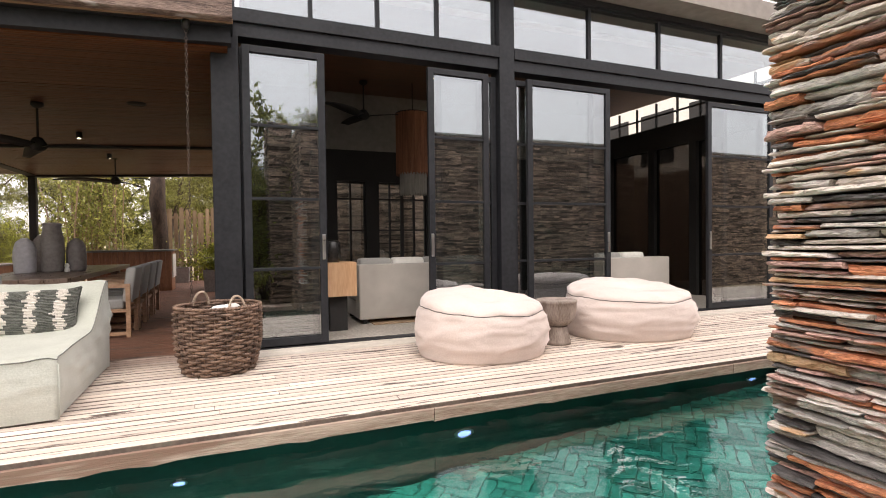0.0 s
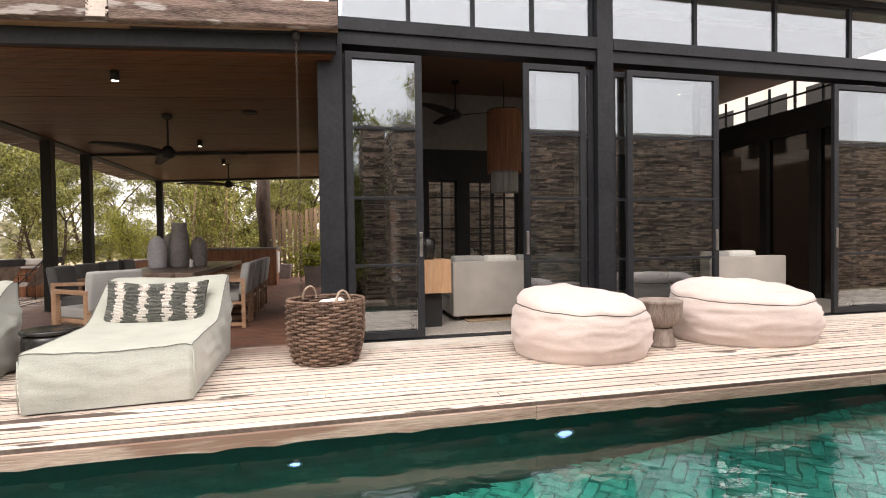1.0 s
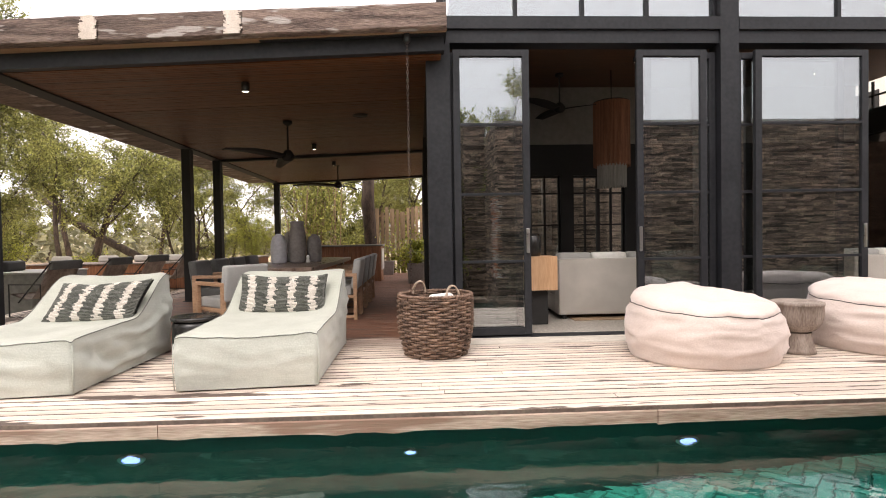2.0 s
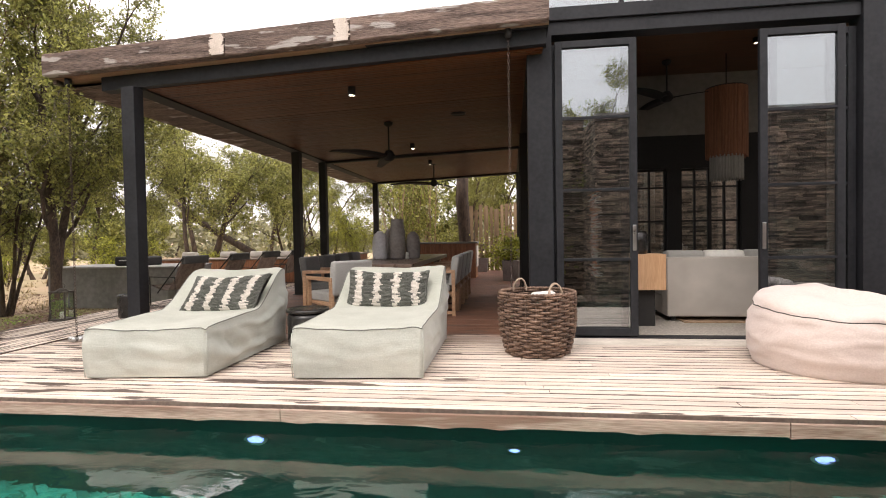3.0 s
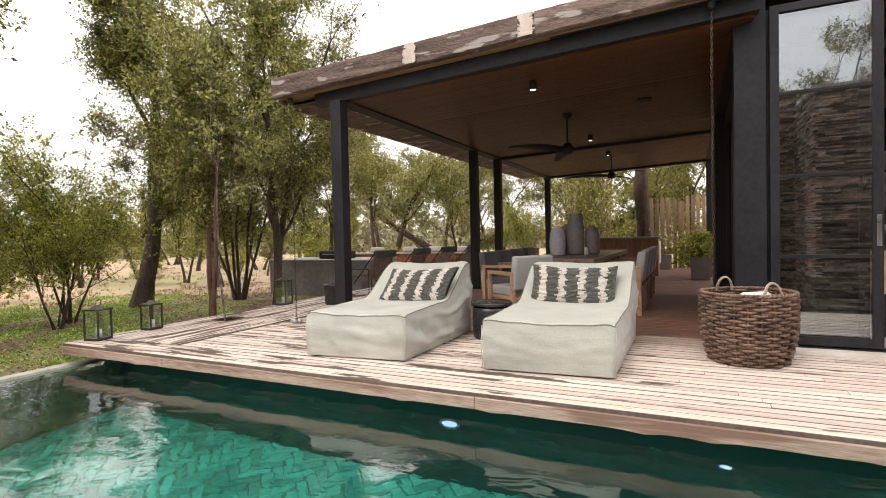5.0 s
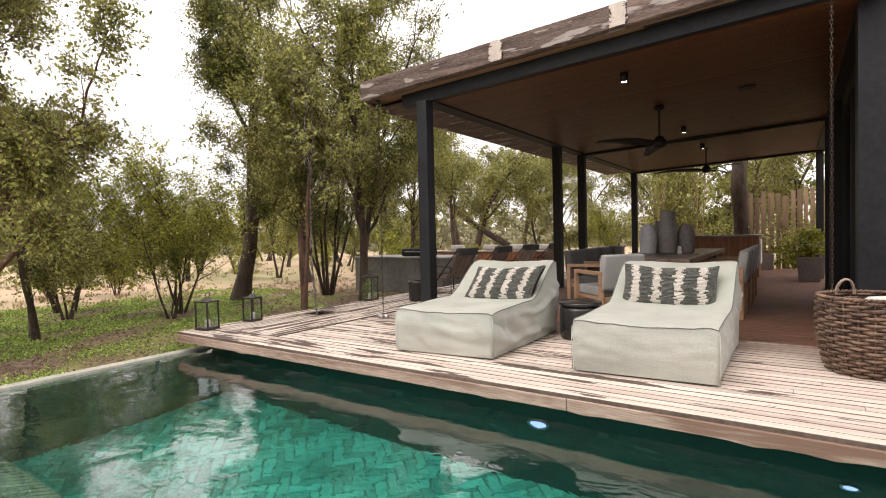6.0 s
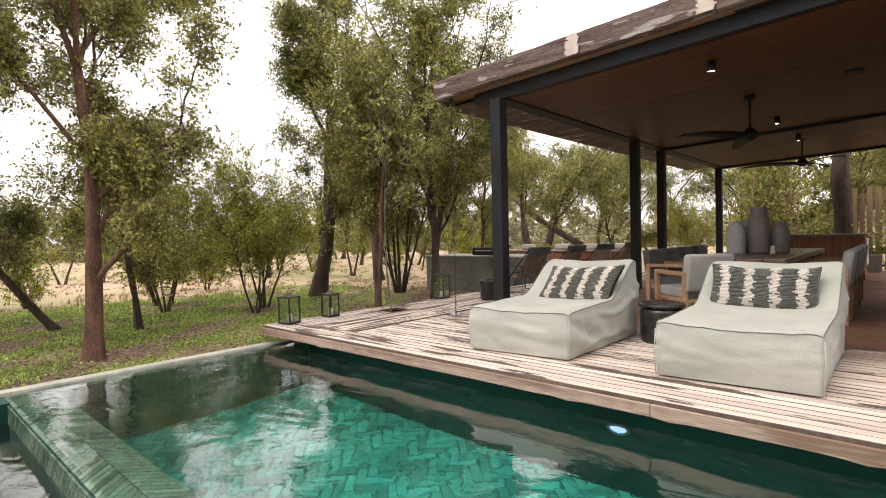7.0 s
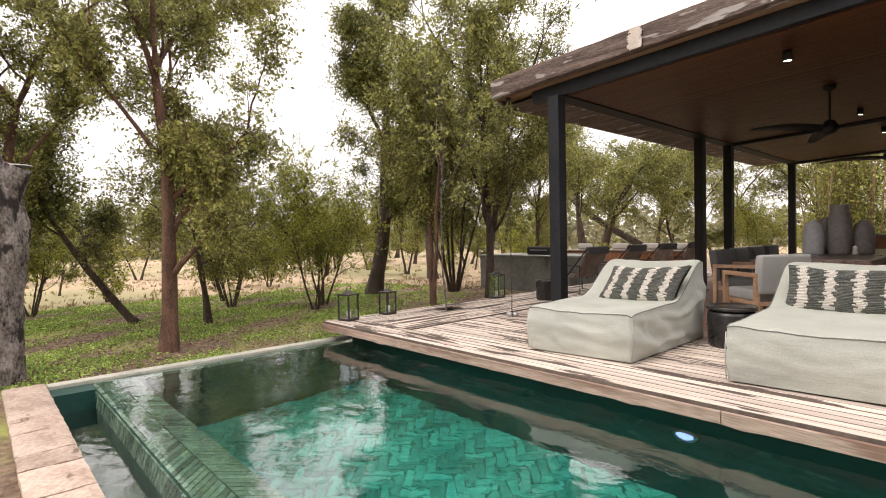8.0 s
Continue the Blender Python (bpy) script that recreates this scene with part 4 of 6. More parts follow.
def bean_bag(at, turn, rx, ry, h, seed, label):
    t = thing("bean_bag", label, "bean bag", at, turn, "bean bags on the deck")
    nu, nv = 96, 30

    def shape(a, f):
        # f 0 at the bottom centre edge, 1 at the top centre
        if f < 0.62:
            s = f / 0.62
            r = 0.9 + 0.125 * math.sin(math.pi * (0.06 + s * 0.76)) - 0.04 * s
            z = h * 0.7 * s
        else:
            s = (f - 0.62) / 0.38
            r = 0.928 * math.cos(s * math.pi / 2) ** 0.8
            z = h * (0.7 + 0.2 * math.sin(s * math.pi / 2))
        back = 0.5 + 0.5 * math.cos(a - 1.9)
        z += h * 0.2 * back * smooth01((f - 0.3) / 0.5) - h * 0.07 * smooth01((f - 0.8) / 0.2)
        ca, sa = math.cos(a), math.sin(a)
        crease = 0.022 * noise.noise((ca * 1.6 + seed, sa * 1.6, z * 11)) + 0.013 * noise.noise((ca * 5 + seed, sa * 5, z * 22))
        crease += 0.014 * noise.noise((ca * 2.5, sa * 2.5 + seed, f * 3)) * (1 if f > 0.6 else 0.4)
        ridge = 1 - abs(noise.noise((ca * 1.3 + seed * 2, sa * 1.3, z * 8 + 3)))
        crease += 0.028 * (ridge ** 6 - 0.3) * (1 if f < 0.6 else 0.3)
        pucker = math.exp(-((f - 0.62) / 0.05) ** 2)
        crease += pucker * (0.012 * noise.noise((ca * 14 + seed, sa * 14, 1)) - 0.008)
        r = max(0, r + crease * (1 if f < 0.98 else 0) * min(1, f * 6))
        z += (0.026 * noise.noise((ca * r * 3 + seed, sa * r * 3, 5)) + 0.008 * noise.noise((ca * r * 9 + seed, sa * r * 9, 7)) + 0.003 * noise.noise((ca * r * 22 + seed, sa * r * 22, 2))) * smooth01((f - 0.5) / 0.2)
        return Vector((rx * r * ca, ry * r * sa, max(0.0, z)))

    low, up = bmesh.new(), bmesh.new()
    for bm, f0, f1, k0 in ((low, 0.0, 0.62, 20), (up, 0.62, 1.0, 16)):
        rows = []
        for j in range(k0 + 1):
            f = f0 + (f1 - f0) * j / k0
            if f >= 0.999:
                c = sum((shape(2 * math.pi * i / nu, 0.985) for i in range(nu)), Vector()) / nu
                rows.append([bm.verts.new(c)])
            else:
                rows.append([bm.verts.new(shape(2 * math.pi * i / nu, f)) for i in range(nu)])
        for p, q in zip(rows, rows[1:]):
            for i in range(nu):
                j = (i + 1) % nu
                if len(q) == 1:
                    bm.faces.new((p[i], p[j], q[0]))
                else:
                    bm.faces.new((p[i], p[j], q[j], q[i]))
        if f0 == 0.0:
            bm.faces.new(rows[0][::-1])
    part("side_panel", low, blush_linen, t, "creased blush canvas side", True)
    upper = part("top_panel", up, blush_linen, t, "rumpled blush canvas top", True)
    seam = [shape(2 * math.pi * i / 220, 0.62) * 1.002 for i in range(220)]
    part("seam", tube(seam, 0.0038, 6, closed=True), dark_thread, upper, "dark seam", True)
    return t


bean_bag((3.33, 4.97, 0), 10, 0.69, 0.64, 0.6, 2.0, "large round blush canvas bean bag on the deck")
bean_bag((5.35, 5.12, 0), -12, 0.78, 0.66, 0.6, 8.0, "large oval blush canvas bean bag beside the wooden stool")

t = thing("wooden_stool", "carved goblet-shaped old wooden stool between the bean bags", "stool", (4.23, 4.97, 0))
part("bowl", lathe([(0.09, 0.19), (0.15, 0.22), (0.195, 0.28), (0.212, 0.36), (0.212, 0.44), (0.218, 0.445), (0.218, 0.468), (0.2, 0.475), (0.18, 0.462), (0.0, 0.45)], 36), old_wood, t, "weathered carved bowl", True)
part("foot", lathe([(0.0, 0.0), (0.155, 0.0), (0.15, 0.03), (0.125, 0.12), (0.118, 0.19)], 36), old_wood, t, "", True)

# ---- basket ----


def basket(at):
    t = thing("wicker_basket", "large round brown wicker basket with two loop handles on the deck", "basket", at)
    rows_n, n = 22, 23
    rnd = random.Random(6)

    def radius(z):
        return 0.275 + 0.072 * math.sin(min(z / 0.36, 1) * math.pi / 2) ** 0.8

    for i in range(n):
        a = 2 * math.pi * i / n
        part("stake", tube([(radius(z) * math.cos(a), radius(z) * math.sin(a), z) for z in (0.0, 0.06, 0.12, 0.25, 0.4, 0.56)], 0.008, 5), wicker, t)
    for r in range(rows_n):
        z = 0.016 + r * 0.0255
        pts, rad = [], []
        steps = n * 4
        wob = rnd.uniform(0.9, 1.1)
        for k in range(steps):
            a = 2 * math.pi * k / steps
            over = math.cos(math.pi * (k / 4) + (math.pi if r % 2 else 0) + 0.1)
            rr = radius(z) + 0.0165 * over * wob + 0.002 * noise.noise((a * 3, r, 1))
            pts.append((rr * math.cos(a), rr * math.sin(a), z + 0.006 * noise.noise((a * 4, r, 3))))
            rad.append(0.0112 + 0.0018 * noise.noise((a * 6, r, 8)))
        part("weave_band", tube(pts, rad, 7, closed=True), wicker, t, "", True)
    rim = bmesh.new()
    for ph in (0, 1):
        pts = []
        for k in range(200):
            a = 2 * math.pi * k / 200
            w = 2 * math.pi * 34 * k / 200 + ph * math.pi
            pts.append(((radius(0.58) + 0.01 * math.cos(w)) * math.cos(a), (radius(0.58) + 0.01 * math.cos(w)) * math.sin(a), 0.575 + 0.008 * math.sin(w)))
        tube(pts, 0.0095, 6, rim, closed=True)
    part("rim", rim, wicker, t, "plaited rim", True)
    part("bottom", lathe([(0, 0.004), (0.27, 0.004), (0.27, 0.016), (0, 0.016)], 32), wicker, t)
    for s in (-1, 1):
        h = bmesh.new()
        for ph in range(3):
            pts = []
            for k in range(41):
                f = k / 40
                a = f * math.pi
                tw = f * 26 + ph * 2.1
                pts.append((0.07 * math.cos(a) + 0.006 * math.cos(tw), s * 0.33 * (1 - 0.05 * math.sin(a)) + 0.006 * math.sin(tw), 0.55 + 0.125 * math.sin(a) + 0.004 * math.sin(tw)))
            tube(pts, 0.0062, 6, h)
        hd = part("handle", h, wicker_handle, t, "pale twisted handle", True)
        hd.matrix_basis = pose(0, 0, 0, 0, 0, 28)
    return t


basket((0.89, 5.3, 0))
roll = thing("rolled_towel", "cream rolled towel lying in the basket", "towel", (0.95, 5.3, 0.53), 30)
part("roll", tube([(-0.13, 0, 0), (-0.1, 0, 0.002), (0.1, 0.01, 0.004), (0.13, 0.01, 0.004)], [0.03, 0.045, 0.045, 0.03], 14), white_cushion, roll, "", True)

bar = thing("drum_side_table", "low black glazed ceramic drum table between the loungers", "side table", (-1.46, 5.5, 0))
part("drum", lathe([(0, 0), (0.19, 0), (0.205, 0.02), (0.21, 0.3), (0.2, 0.335), (0.19, 0.34)], 36), black_glaze, bar, "", True)
part("top", lathe([(0.0, 0.345), (0.19, 0.345), (0.215, 0.355), (0.222, 0.375), (0.21, 0.39), (0.19, 0.385), (0, 0.383)], 36), black_glaze, bar, "", True)

# ---- trees ----


def np_mesh(name, verts, faces, material, smooth=False):
    me = bpy.data.meshes.new(name)
    me.from_pydata(verts, [], faces)
    me.materials.append(material)
    if smooth:
        me.polygons.foreach_set("use_smooth", [True] * len(me.polygons))
    me.update()
    return me


def limb_tube(verts, faces, pts, radii, sides):
    base = len(verts)
    for i, p in enumerate(pts):
        d = (pts[min(i + 1, len(pts) - 1)] - pts[max(i - 1, 0)]).normalized()
        s = d.cross(Vector((0.3, 0.9, 0.2)))
        s = s.normalized() if s.length > 0.05 else Vector((1, 0, 0))
        u = s.cross(d)
        for k in range(sides):
            a = 2 * math.pi * k / sides
            r = radii[i] * (1 + 0.12 * noise.noise((p.x * 7 + k, p.y * 7, p.z * 3)))
            verts.append(tuple(p + r * (math.cos(a) * s + math.sin(a) * u)))
    for i in range(len(pts) - 1):
        for k in range(sides):
            j = (k + 1) % sides
            a, b = base + i * sides, base + (i + 1) * sides
            faces.append((a + k, a + j, b + j, b + k))


def leaf_cloud(centres, size, rng, droop=0.3):
    """Small pointed leaves, each a bent four-cornered blade, at the given centres."""
    n = len(centres)
    d = rng.normal(size=(n, 3))
    d[:, 2] -= droop
    d /= np.linalg.norm(d, axis=1)[:, None]
    s = np.cross(d, rng.normal(size=(n, 3)))
    s /= np.linalg.norm(s, axis=1)[:, None] + 1e-9
    up = np.cross(d, s)
    ln = size * rng.uniform(0.65, 1.35, size=(n, 1))
    w = ln * rng.uniform(0.22, 0.34, size=(n, 1))
    v = np.empty((n, 4, 3))
    v[:, 0] = centres - d * ln / 2
    v[:, 1] = centres + s * w + up * w * 0.4
    v[:, 2] = centres + d * ln / 2
    v[:, 3] = centres - s * w + up * w * 0.4
    faces = np.arange(n * 4).reshape(n, 4)
    return v.reshape(-1, 3), faces


def grow_tree(seed, stems, height, radius, lean, spread, depth, leaves, size, clump, bark, foliage, first=0.4, flat=0.75, label="", category="tree", trim=None, edge=None, clumping=1.8, clear=0.2):
    """A tree: stems with tapered forking limbs, and leaves in loose clumps round the twigs."""
    rnd = random.Random(seed)
    verts, faces, tips = [], [], []

    def outside(q):
        """Where the crown has been held back by its neighbours, with an uneven margin."""
        across = 0.67 * q.x + 0.74 * q.y + 0.9 * noise.noise((q.x * 0.8, q.y * 0.8, q.z * 0.9 + seed))
        return bool((trim and across < trim) or (edge and across > edge))

    def limb(p, d, length, r, level):
        n = 7 if level == 0 else 5
        pts, rad = [p.copy()], [r * (1.35 if level == 0 else 1)]
        for i in range(1, n + 1):
            wob = Vector((rnd.uniform(-1, 1), rnd.uniform(-1, 1), rnd.uniform(-0.4, 0.5))) * (0.085 if level == 0 else 0.26)
            d = (d + wob).normalized()
            p = p + d * length / n
            pts.append(p.copy())
            rad.append(r * (1 - 0.5 * i / n))
        if level == 0 or not outside(p):
            limb_tube(verts, faces, pts, rad, 9 if level == 0 else (6 if level == 1 else 4))
        if level >= depth:
            for q in pts[1:]:
                tips.append(q)
            return
        for i in range(2 if level == 0 else 1, n):
            if level > 0 and rnd.random() < 0.5:
                continue
            if level == 0 and i / n < first + 0.1:
                continue
            out = Vector((rnd.uniform(-1, 1), rnd.uniform(-1, 1), rnd.uniform(-0.1, 0.7))).normalized()
            limb(pts[i], (d * 0.35 + out * spread).normalized(), length * rnd.uniform(0.34, 0.55), rad[i] * 0.5, level + 1)
        for _ in range(3 if level == 0 else 2):
            out = Vector((rnd.uniform(-1, 1), rnd.uniform(-1, 1), rnd.uniform(0, 0.8))).normalized()
            limb(p, (d + out * spread).normalized(), length * rnd.uniform(0.45, 0.65), rad[-1] * 0.75, level + 1)

    for k in range(stems):
        a = 2 * math.pi * k / max(stems, 1) + rnd.uniform(-0.4, 0.4)
        off = Vector((math.cos(a), math.sin(a), 0)) * (0.0 if stems == 1 else radius * 2.2)
        d = Vector((lean[0], lean[1], 1)) + (Vector() if stems == 1 else Vector((math.cos(a), math.sin(a), 0)) * 0.28)
        limb(off + Vector((0, 0, -0.08)), d.normalized(), height * rnd.uniform(0.48, 0.56), radius * rnd.uniform(0.85, 1.1), 0)
    rng = np.random.default_rng(seed)
    tips = [q for q in tips if not outside(q) and q.z > clear * height]
    t = np.array([tuple(q) for q in tips])
    weights = rng.uniform(0.0, 1.0, len(t)) ** clumping + 0.02
    per = 12
    n = leaves // per
    base = t[rng.choice(len(t), n, p=weights / weights.sum())] + rng.normal(size=(n, 3)) * clump * 0.35
    # short twigs that reach outwards and hang a little, leaves strung along them
    out = base - t.mean(axis=0) * (1, 1, 0.85)
    out /= np.linalg.norm(out, axis=1)[:, None] + 1e-9
    d = out * 0.45 + rng.normal(size=(n, 3)) * 0.6 + (0, 0, -0.12)
    d /= np.linalg.norm(d, axis=1)[:, None]
    ln = clump * rng.uniform(0.7, 2.1, (n, 1))
    end = base + d * ln + np.array((0, 0, -0.25)) * ln
    along = rng.uniform(0.1, 1.0, (n, per, 1))
    c = (base[:, None] * (1 - along) + end[:, None] * along + rng.normal(size=(n, per, 3)) * size * 0.55).reshape(-1, 3)
    c[:, 2] = np.maximum(c[:, 2], 0.1)
    side = np.cross(d, (0.3, 0.2, 1.0))
    side /= np.linalg.norm(side, axis=1)[:, None] + 1e-9
    lift = np.cross(side, d)
    thick = size * 0.075
    tv = np.stack((base + side * thick, base - side * thick * 0.5 + lift * thick * 0.85, base - side * thick * 0.5 - lift * thick * 0.85, end), axis=1)
    tf = []
    for k in range(0, 4 * n, 4):
        tf += [(k, k + 1, k + 3), (k + 1, k + 2, k + 3), (k + 2, k, k + 3)]
    ob = tagged(new(category.replace(" ", "_")), label, category)
    tr = new("trunk", np_mesh("trunk", verts, faces, bark, True))
    tr.parent = ob
    tw = new("twigwork", np_mesh("twigwork", tv.reshape(-1, 3).tolist(), tf, bark))
    tw.parent = ob
    tagged(tw, kind="stuff")
    lv, lf = leaf_cloud(c, size, rng)
    cr = new("crown", np_mesh("crown", lv.tolist(), lf.tolist(), foliage))
    cr.parent = ob
    return ob


def put(ob, x, y, z=-0.3, turn=0.0, size=1.0):
    ob.matrix_basis = pose(x, y, z, 0, 0, turn) @ Matrix.Diagonal((size, size, size, 1))
    return ob


def again(ob, x, y, z=-0.3, turn=0.0, size=1.0, label=""):
    o = copy_thing(ob, pose(x, y, z, 0, 0, turn))
    o.scale = (size, size, size)
    if label:
        tagged(o, label)
    return o


big = put(grow_tree(21, 1, 8.4, 0.19, (0.05, 0.24), 0.7, 3, 95000, 0.055, 0.27, bark_brown, leaf_dark, 0.1,
                    trim=-0.15, clear=0.26, clumping=0.7, label="large dark green bush tree with a thick dark trunk"), -10.3, 7.5)
airy = put(grow_tree(33, 1, 6.6, 0.1, (0.0, 0.04), 0.95, 3, 48000, 0.05, 0.22, bark_red, leaf_mid, 0.16,
                     edge=1.15, clumping=1.2, label="slender airy tree with red-brown bark beside the pool"), -6.95, 2.0)
again(airy, -8.6, 0.5, turn=140, size=0.95)
twin = put(grow_tree(45, 2, 3.9, 0.06, (0.0, 0.02), 0.9, 2, 20000, 0.05, 0.24, bark_brown, leaf_mid, 0.35,
                     label="small tree with two diverging dark stems on the lawn"), -9.0, 3.15)
leaning = put(grow_tree(57, 1, 4.2, 0.085, (-0.1, -0.85), 0.85, 2, 22000, 0.052, 0.26, bark_brown, leaf_dark, 0.4,
                        label="small tree leaning far over the lawn"), -9.9, 2.3)
sapling = put(grow_tree(69, 5, 3.1, 0.024, (0, 0), 0.7, 2, 13000, 0.046, 0.22, bark_brown, leaf_light, 0.3, clear=0.34,
                        label="light green many-stemmed sapling at the lawn's edge"), -9.0, 5.2, size=0.85)
slim = put(grow_tree(81, 1, 5.6, 0.05, (0.02, 0.0), 0.6, 2, 12000, 0.055, 0.24, bark_red, leaf_mid, 0.5,
                     label="slim straight tree with rough red-brown bark"), -7.2, 6.75)
thicket = put(grow_tree(93, 7, 5.0, 0.04, (0, 0), 0.55, 2, 26000, 0.052, 0.26, bark_brown, leaf_dark, 0.4,
                        label="thicket of thin dark stems with an olive crown"), -9.2, 9.2)
tall = put(grow_tree(105, 1, 7.2, 0.085, (0.0, 0.05), 0.62, 3, 38000, 0.054, 0.24, bark_brown, leaf_mid, 0.3,
                     clumping=0.9, label="tall tree with mottled bark beside the deck"), -6.75, 7.85)
far_round = put(grow_tree(121, 1, 6.2, 0.12, (0.05, 0.0), 0.9, 2, 4200, 0.17, 0.36, bark_brown, leaf_dark, 0.35,
                          label="rounded dark olive tree on the dry grass"), -16.5, 19.5, size=0.8)
far_open = put(grow_tree(133, 2, 6.6, 0.1, (0.0, 0.03), 0.8, 2, 4000, 0.16, 0.32, bark_brown, leaf_mid, 0.4,
                         label="open two-stemmed tree out in the bush"), -18.5, 13.0, size=0.6)
far_shrub = put(grow_tree(145, 6, 3.0, 0.03, (0, 0), 0.8, 2, 3000, 0.12, 0.24, bark_brown, leaf_light, 0.15, clear=0.05,
                          label="low many-stemmed shrub on the dry grass", category="shrub"), -15.5, 5.5, size=0.6)
dense_shrub = put(grow_tree(157, 9, 3.0, 0.03, (0, 0), 0.6, 2, 9000, 0.075, 0.2, bark_brown, leaf_dark, 0.05, clear=0.03,
                            label="dense dark shrub at the end of the stone wall", category="shrub"), 1.25, -1.3, size=0.95)
again(dense_shrub, 0.7, -1.9, turn=100, size=1.1)
again(dense_shrub, 0.3, -2.0, turn=200, size=1.0)
put(grow_tree(183, 1, 4.6, 0.02, (0.03, 0.02), 0.5, 2, 2600, 0.05, 0.16, bark_grey, leaf_mid, 0.5, clear=0.45,
              label="thin pale sapling growing through a hole in the deck"), -5.5, 5.54)
again(tall, -10.0, 13.6, turn=30, size=0.85)
again(slim, -7.5, 7.0, turn=80, size=1.05)
again(sapling, -9.6, 5.7, turn=50, size=1.1)
again(sapling, -10.8, 4.2, turn=200, size=1.0)
again(tall, -7.15, 8.3, turn=120, size=0.95)
again(twin, -12.0, 4.6, turn=70, size=0.9, label="small olive tree on the dry grass")
again(sapling, -12.6, 1.0, turn=20, size=0.85)
again(twin, -11.6, 0.0, turn=160, size=0.9)
again(big, -12.6, 11.5, turn=100, size=0.85)
again(twin, -7.2, 18.3, turn=10, size=1.1)
again(sapling, -5.2, 19.0, turn=10, size=0.9)
again(tall, -1.2, 22.5, turn=70, size=1.0)
again(tall, 3.5, 24, turn=170, size=1.1)
again(far_round, -1.5, 29, turn=30, size=1.3)
rounded = put(grow_tree(171, 2, 5.2, 0.11, (0.0, 0.0), 0.9, 2, 20000, 0.075, 0.34, bark_brown, leaf_mid, 0.55, clumping=1.0, clear=0.42,
                        label="rounded grey-green tree beyond the sunken seating"), -9.6, 16.4)
again(tall, -10.4, 23.0, turn=70, size=1.1)
again(twin, -7.9, 23.5, turn=20, size=1.4, label="open olive tree behind the seating")
again(rounded, -4.2, 25.0, turn=140, size=1.1)
again(rounded, -13.2, 22.5, turn=60, size=1.35)
t = thing("leaning_trunk", "bare leaning trunk propped among the trees behind the veranda", "tree", (-7.15, 18.0, -0.3))
part("trunk", tube([(0.1, 0, -0.1), (-1.25, 0.02, 0.8), (-2.9, -0.05, 1.75), (-4.0, 0.1, 2.4), (-5.0, 0.2, 3.3)], [0.17, 0.14, 0.12, 0.1, 0.06], 10), bark_brown, t, "", True)
# trees behind the stone wing, mirrored in the doors
again(tall, 3.9, -4.0, turn=200, size=0.8)
again(far_round, 1.0, -4.6, turn=80, size=0.95)
again(thicket, 0.2, -6.5, turn=80, size=0.9)
again(twin, 1.6, -3.2, turn=30, size=0.8)
again(thicket, -2.5, -7.5, turn=10, size=1.0)
again(thicket, -7.5, -5.0, turn=15, size=1.0)
# further off, across the dry grass
rnd = random.Random(8)
kinds = (far_round, far_open, far_shrub, far_round, far_open)
for k in range(70):
    ang = radians(rnd.uniform(75, 215))
    dist = rnd.uniform(21, 60)
    x, y = 0.5 + dist * math.cos(ang), 0.3 + dist * math.sin(ang)
    if -6 < x < 12 and y < 19:
        continue
    kind, turn, grown = rnd.choice(kinds), rnd.uniform(0, 360), rnd.uniform(0.4, 0.72) * (1 + dist / 120)
    # the open plain shows beyond the veranda
    if radians(100) < ang < radians(124) and (dist < 32 or k % 2):
        continue
    again(kind, x, y, turn=turn, size=grown)

# undergrowth between the near trees and the open grass
for k in range(46):
    ang = radians(rnd.uniform(118, 200))
    dist = rnd.uniform(14.0, 28)
    x, y = 0.5 + dist * math.cos(ang), 0.3 + dist * math.sin(ang)
    again(rnd.choice((far_shrub, far_shrub, far_shrub, far_open, far_round)), x, y, turn=rnd.uniform(0, 360), size=rnd.uniform(0.25, 0.6))
# dark shrubs at the end of the stone wing, mirrored in the nearest door
for x, y, k, s in ((1.8, -1.7, thicket, 0.7), (1.2, -2.4, sapling, 1.0), (0.4, -2.9, thicket, 0.7), (1.5, -3.4, thicket, 0.9), (-0.5, -3.2, sapling, 1.0), (-1.6, -3.0, twin, 0.9)):
    again(k, x, y, turn=x * 90, size=s)

# a far belt of bush along the horizon
rng = np.random.default_rng(23)
n = 26000
a = rng.uniform(radians(70), radians(225), n)
lump = 0.5 + 0.5 * np.sin(a * 37) * np.sin(a * 11 + 1) + 0.4 * np.sin(a * 83 + 2)
dd = rng.uniform(48, 80, n)
h = rng.uniform(0, 1, n) ** 1.4 * (2.2 + 2.6 * np.clip(lump, 0, 1.4))
pts = np.column_stack((dd * np.cos(a), dd * np.sin(a), h - 0.5))
lv, lf = leaf_cloud(pts, 0.75, rng, 0.1)
far_leaf = leaf_material("hazy_olive_bush", (0.16, 0.16, 0.085), (0.3, 0.28, 0.17))
tagged(new("far_bush", np_mesh("far_bush", lv.tolist(), lf.tolist(), far_leaf)), "distant belt of pale olive bush", "bush", kind="stuff")

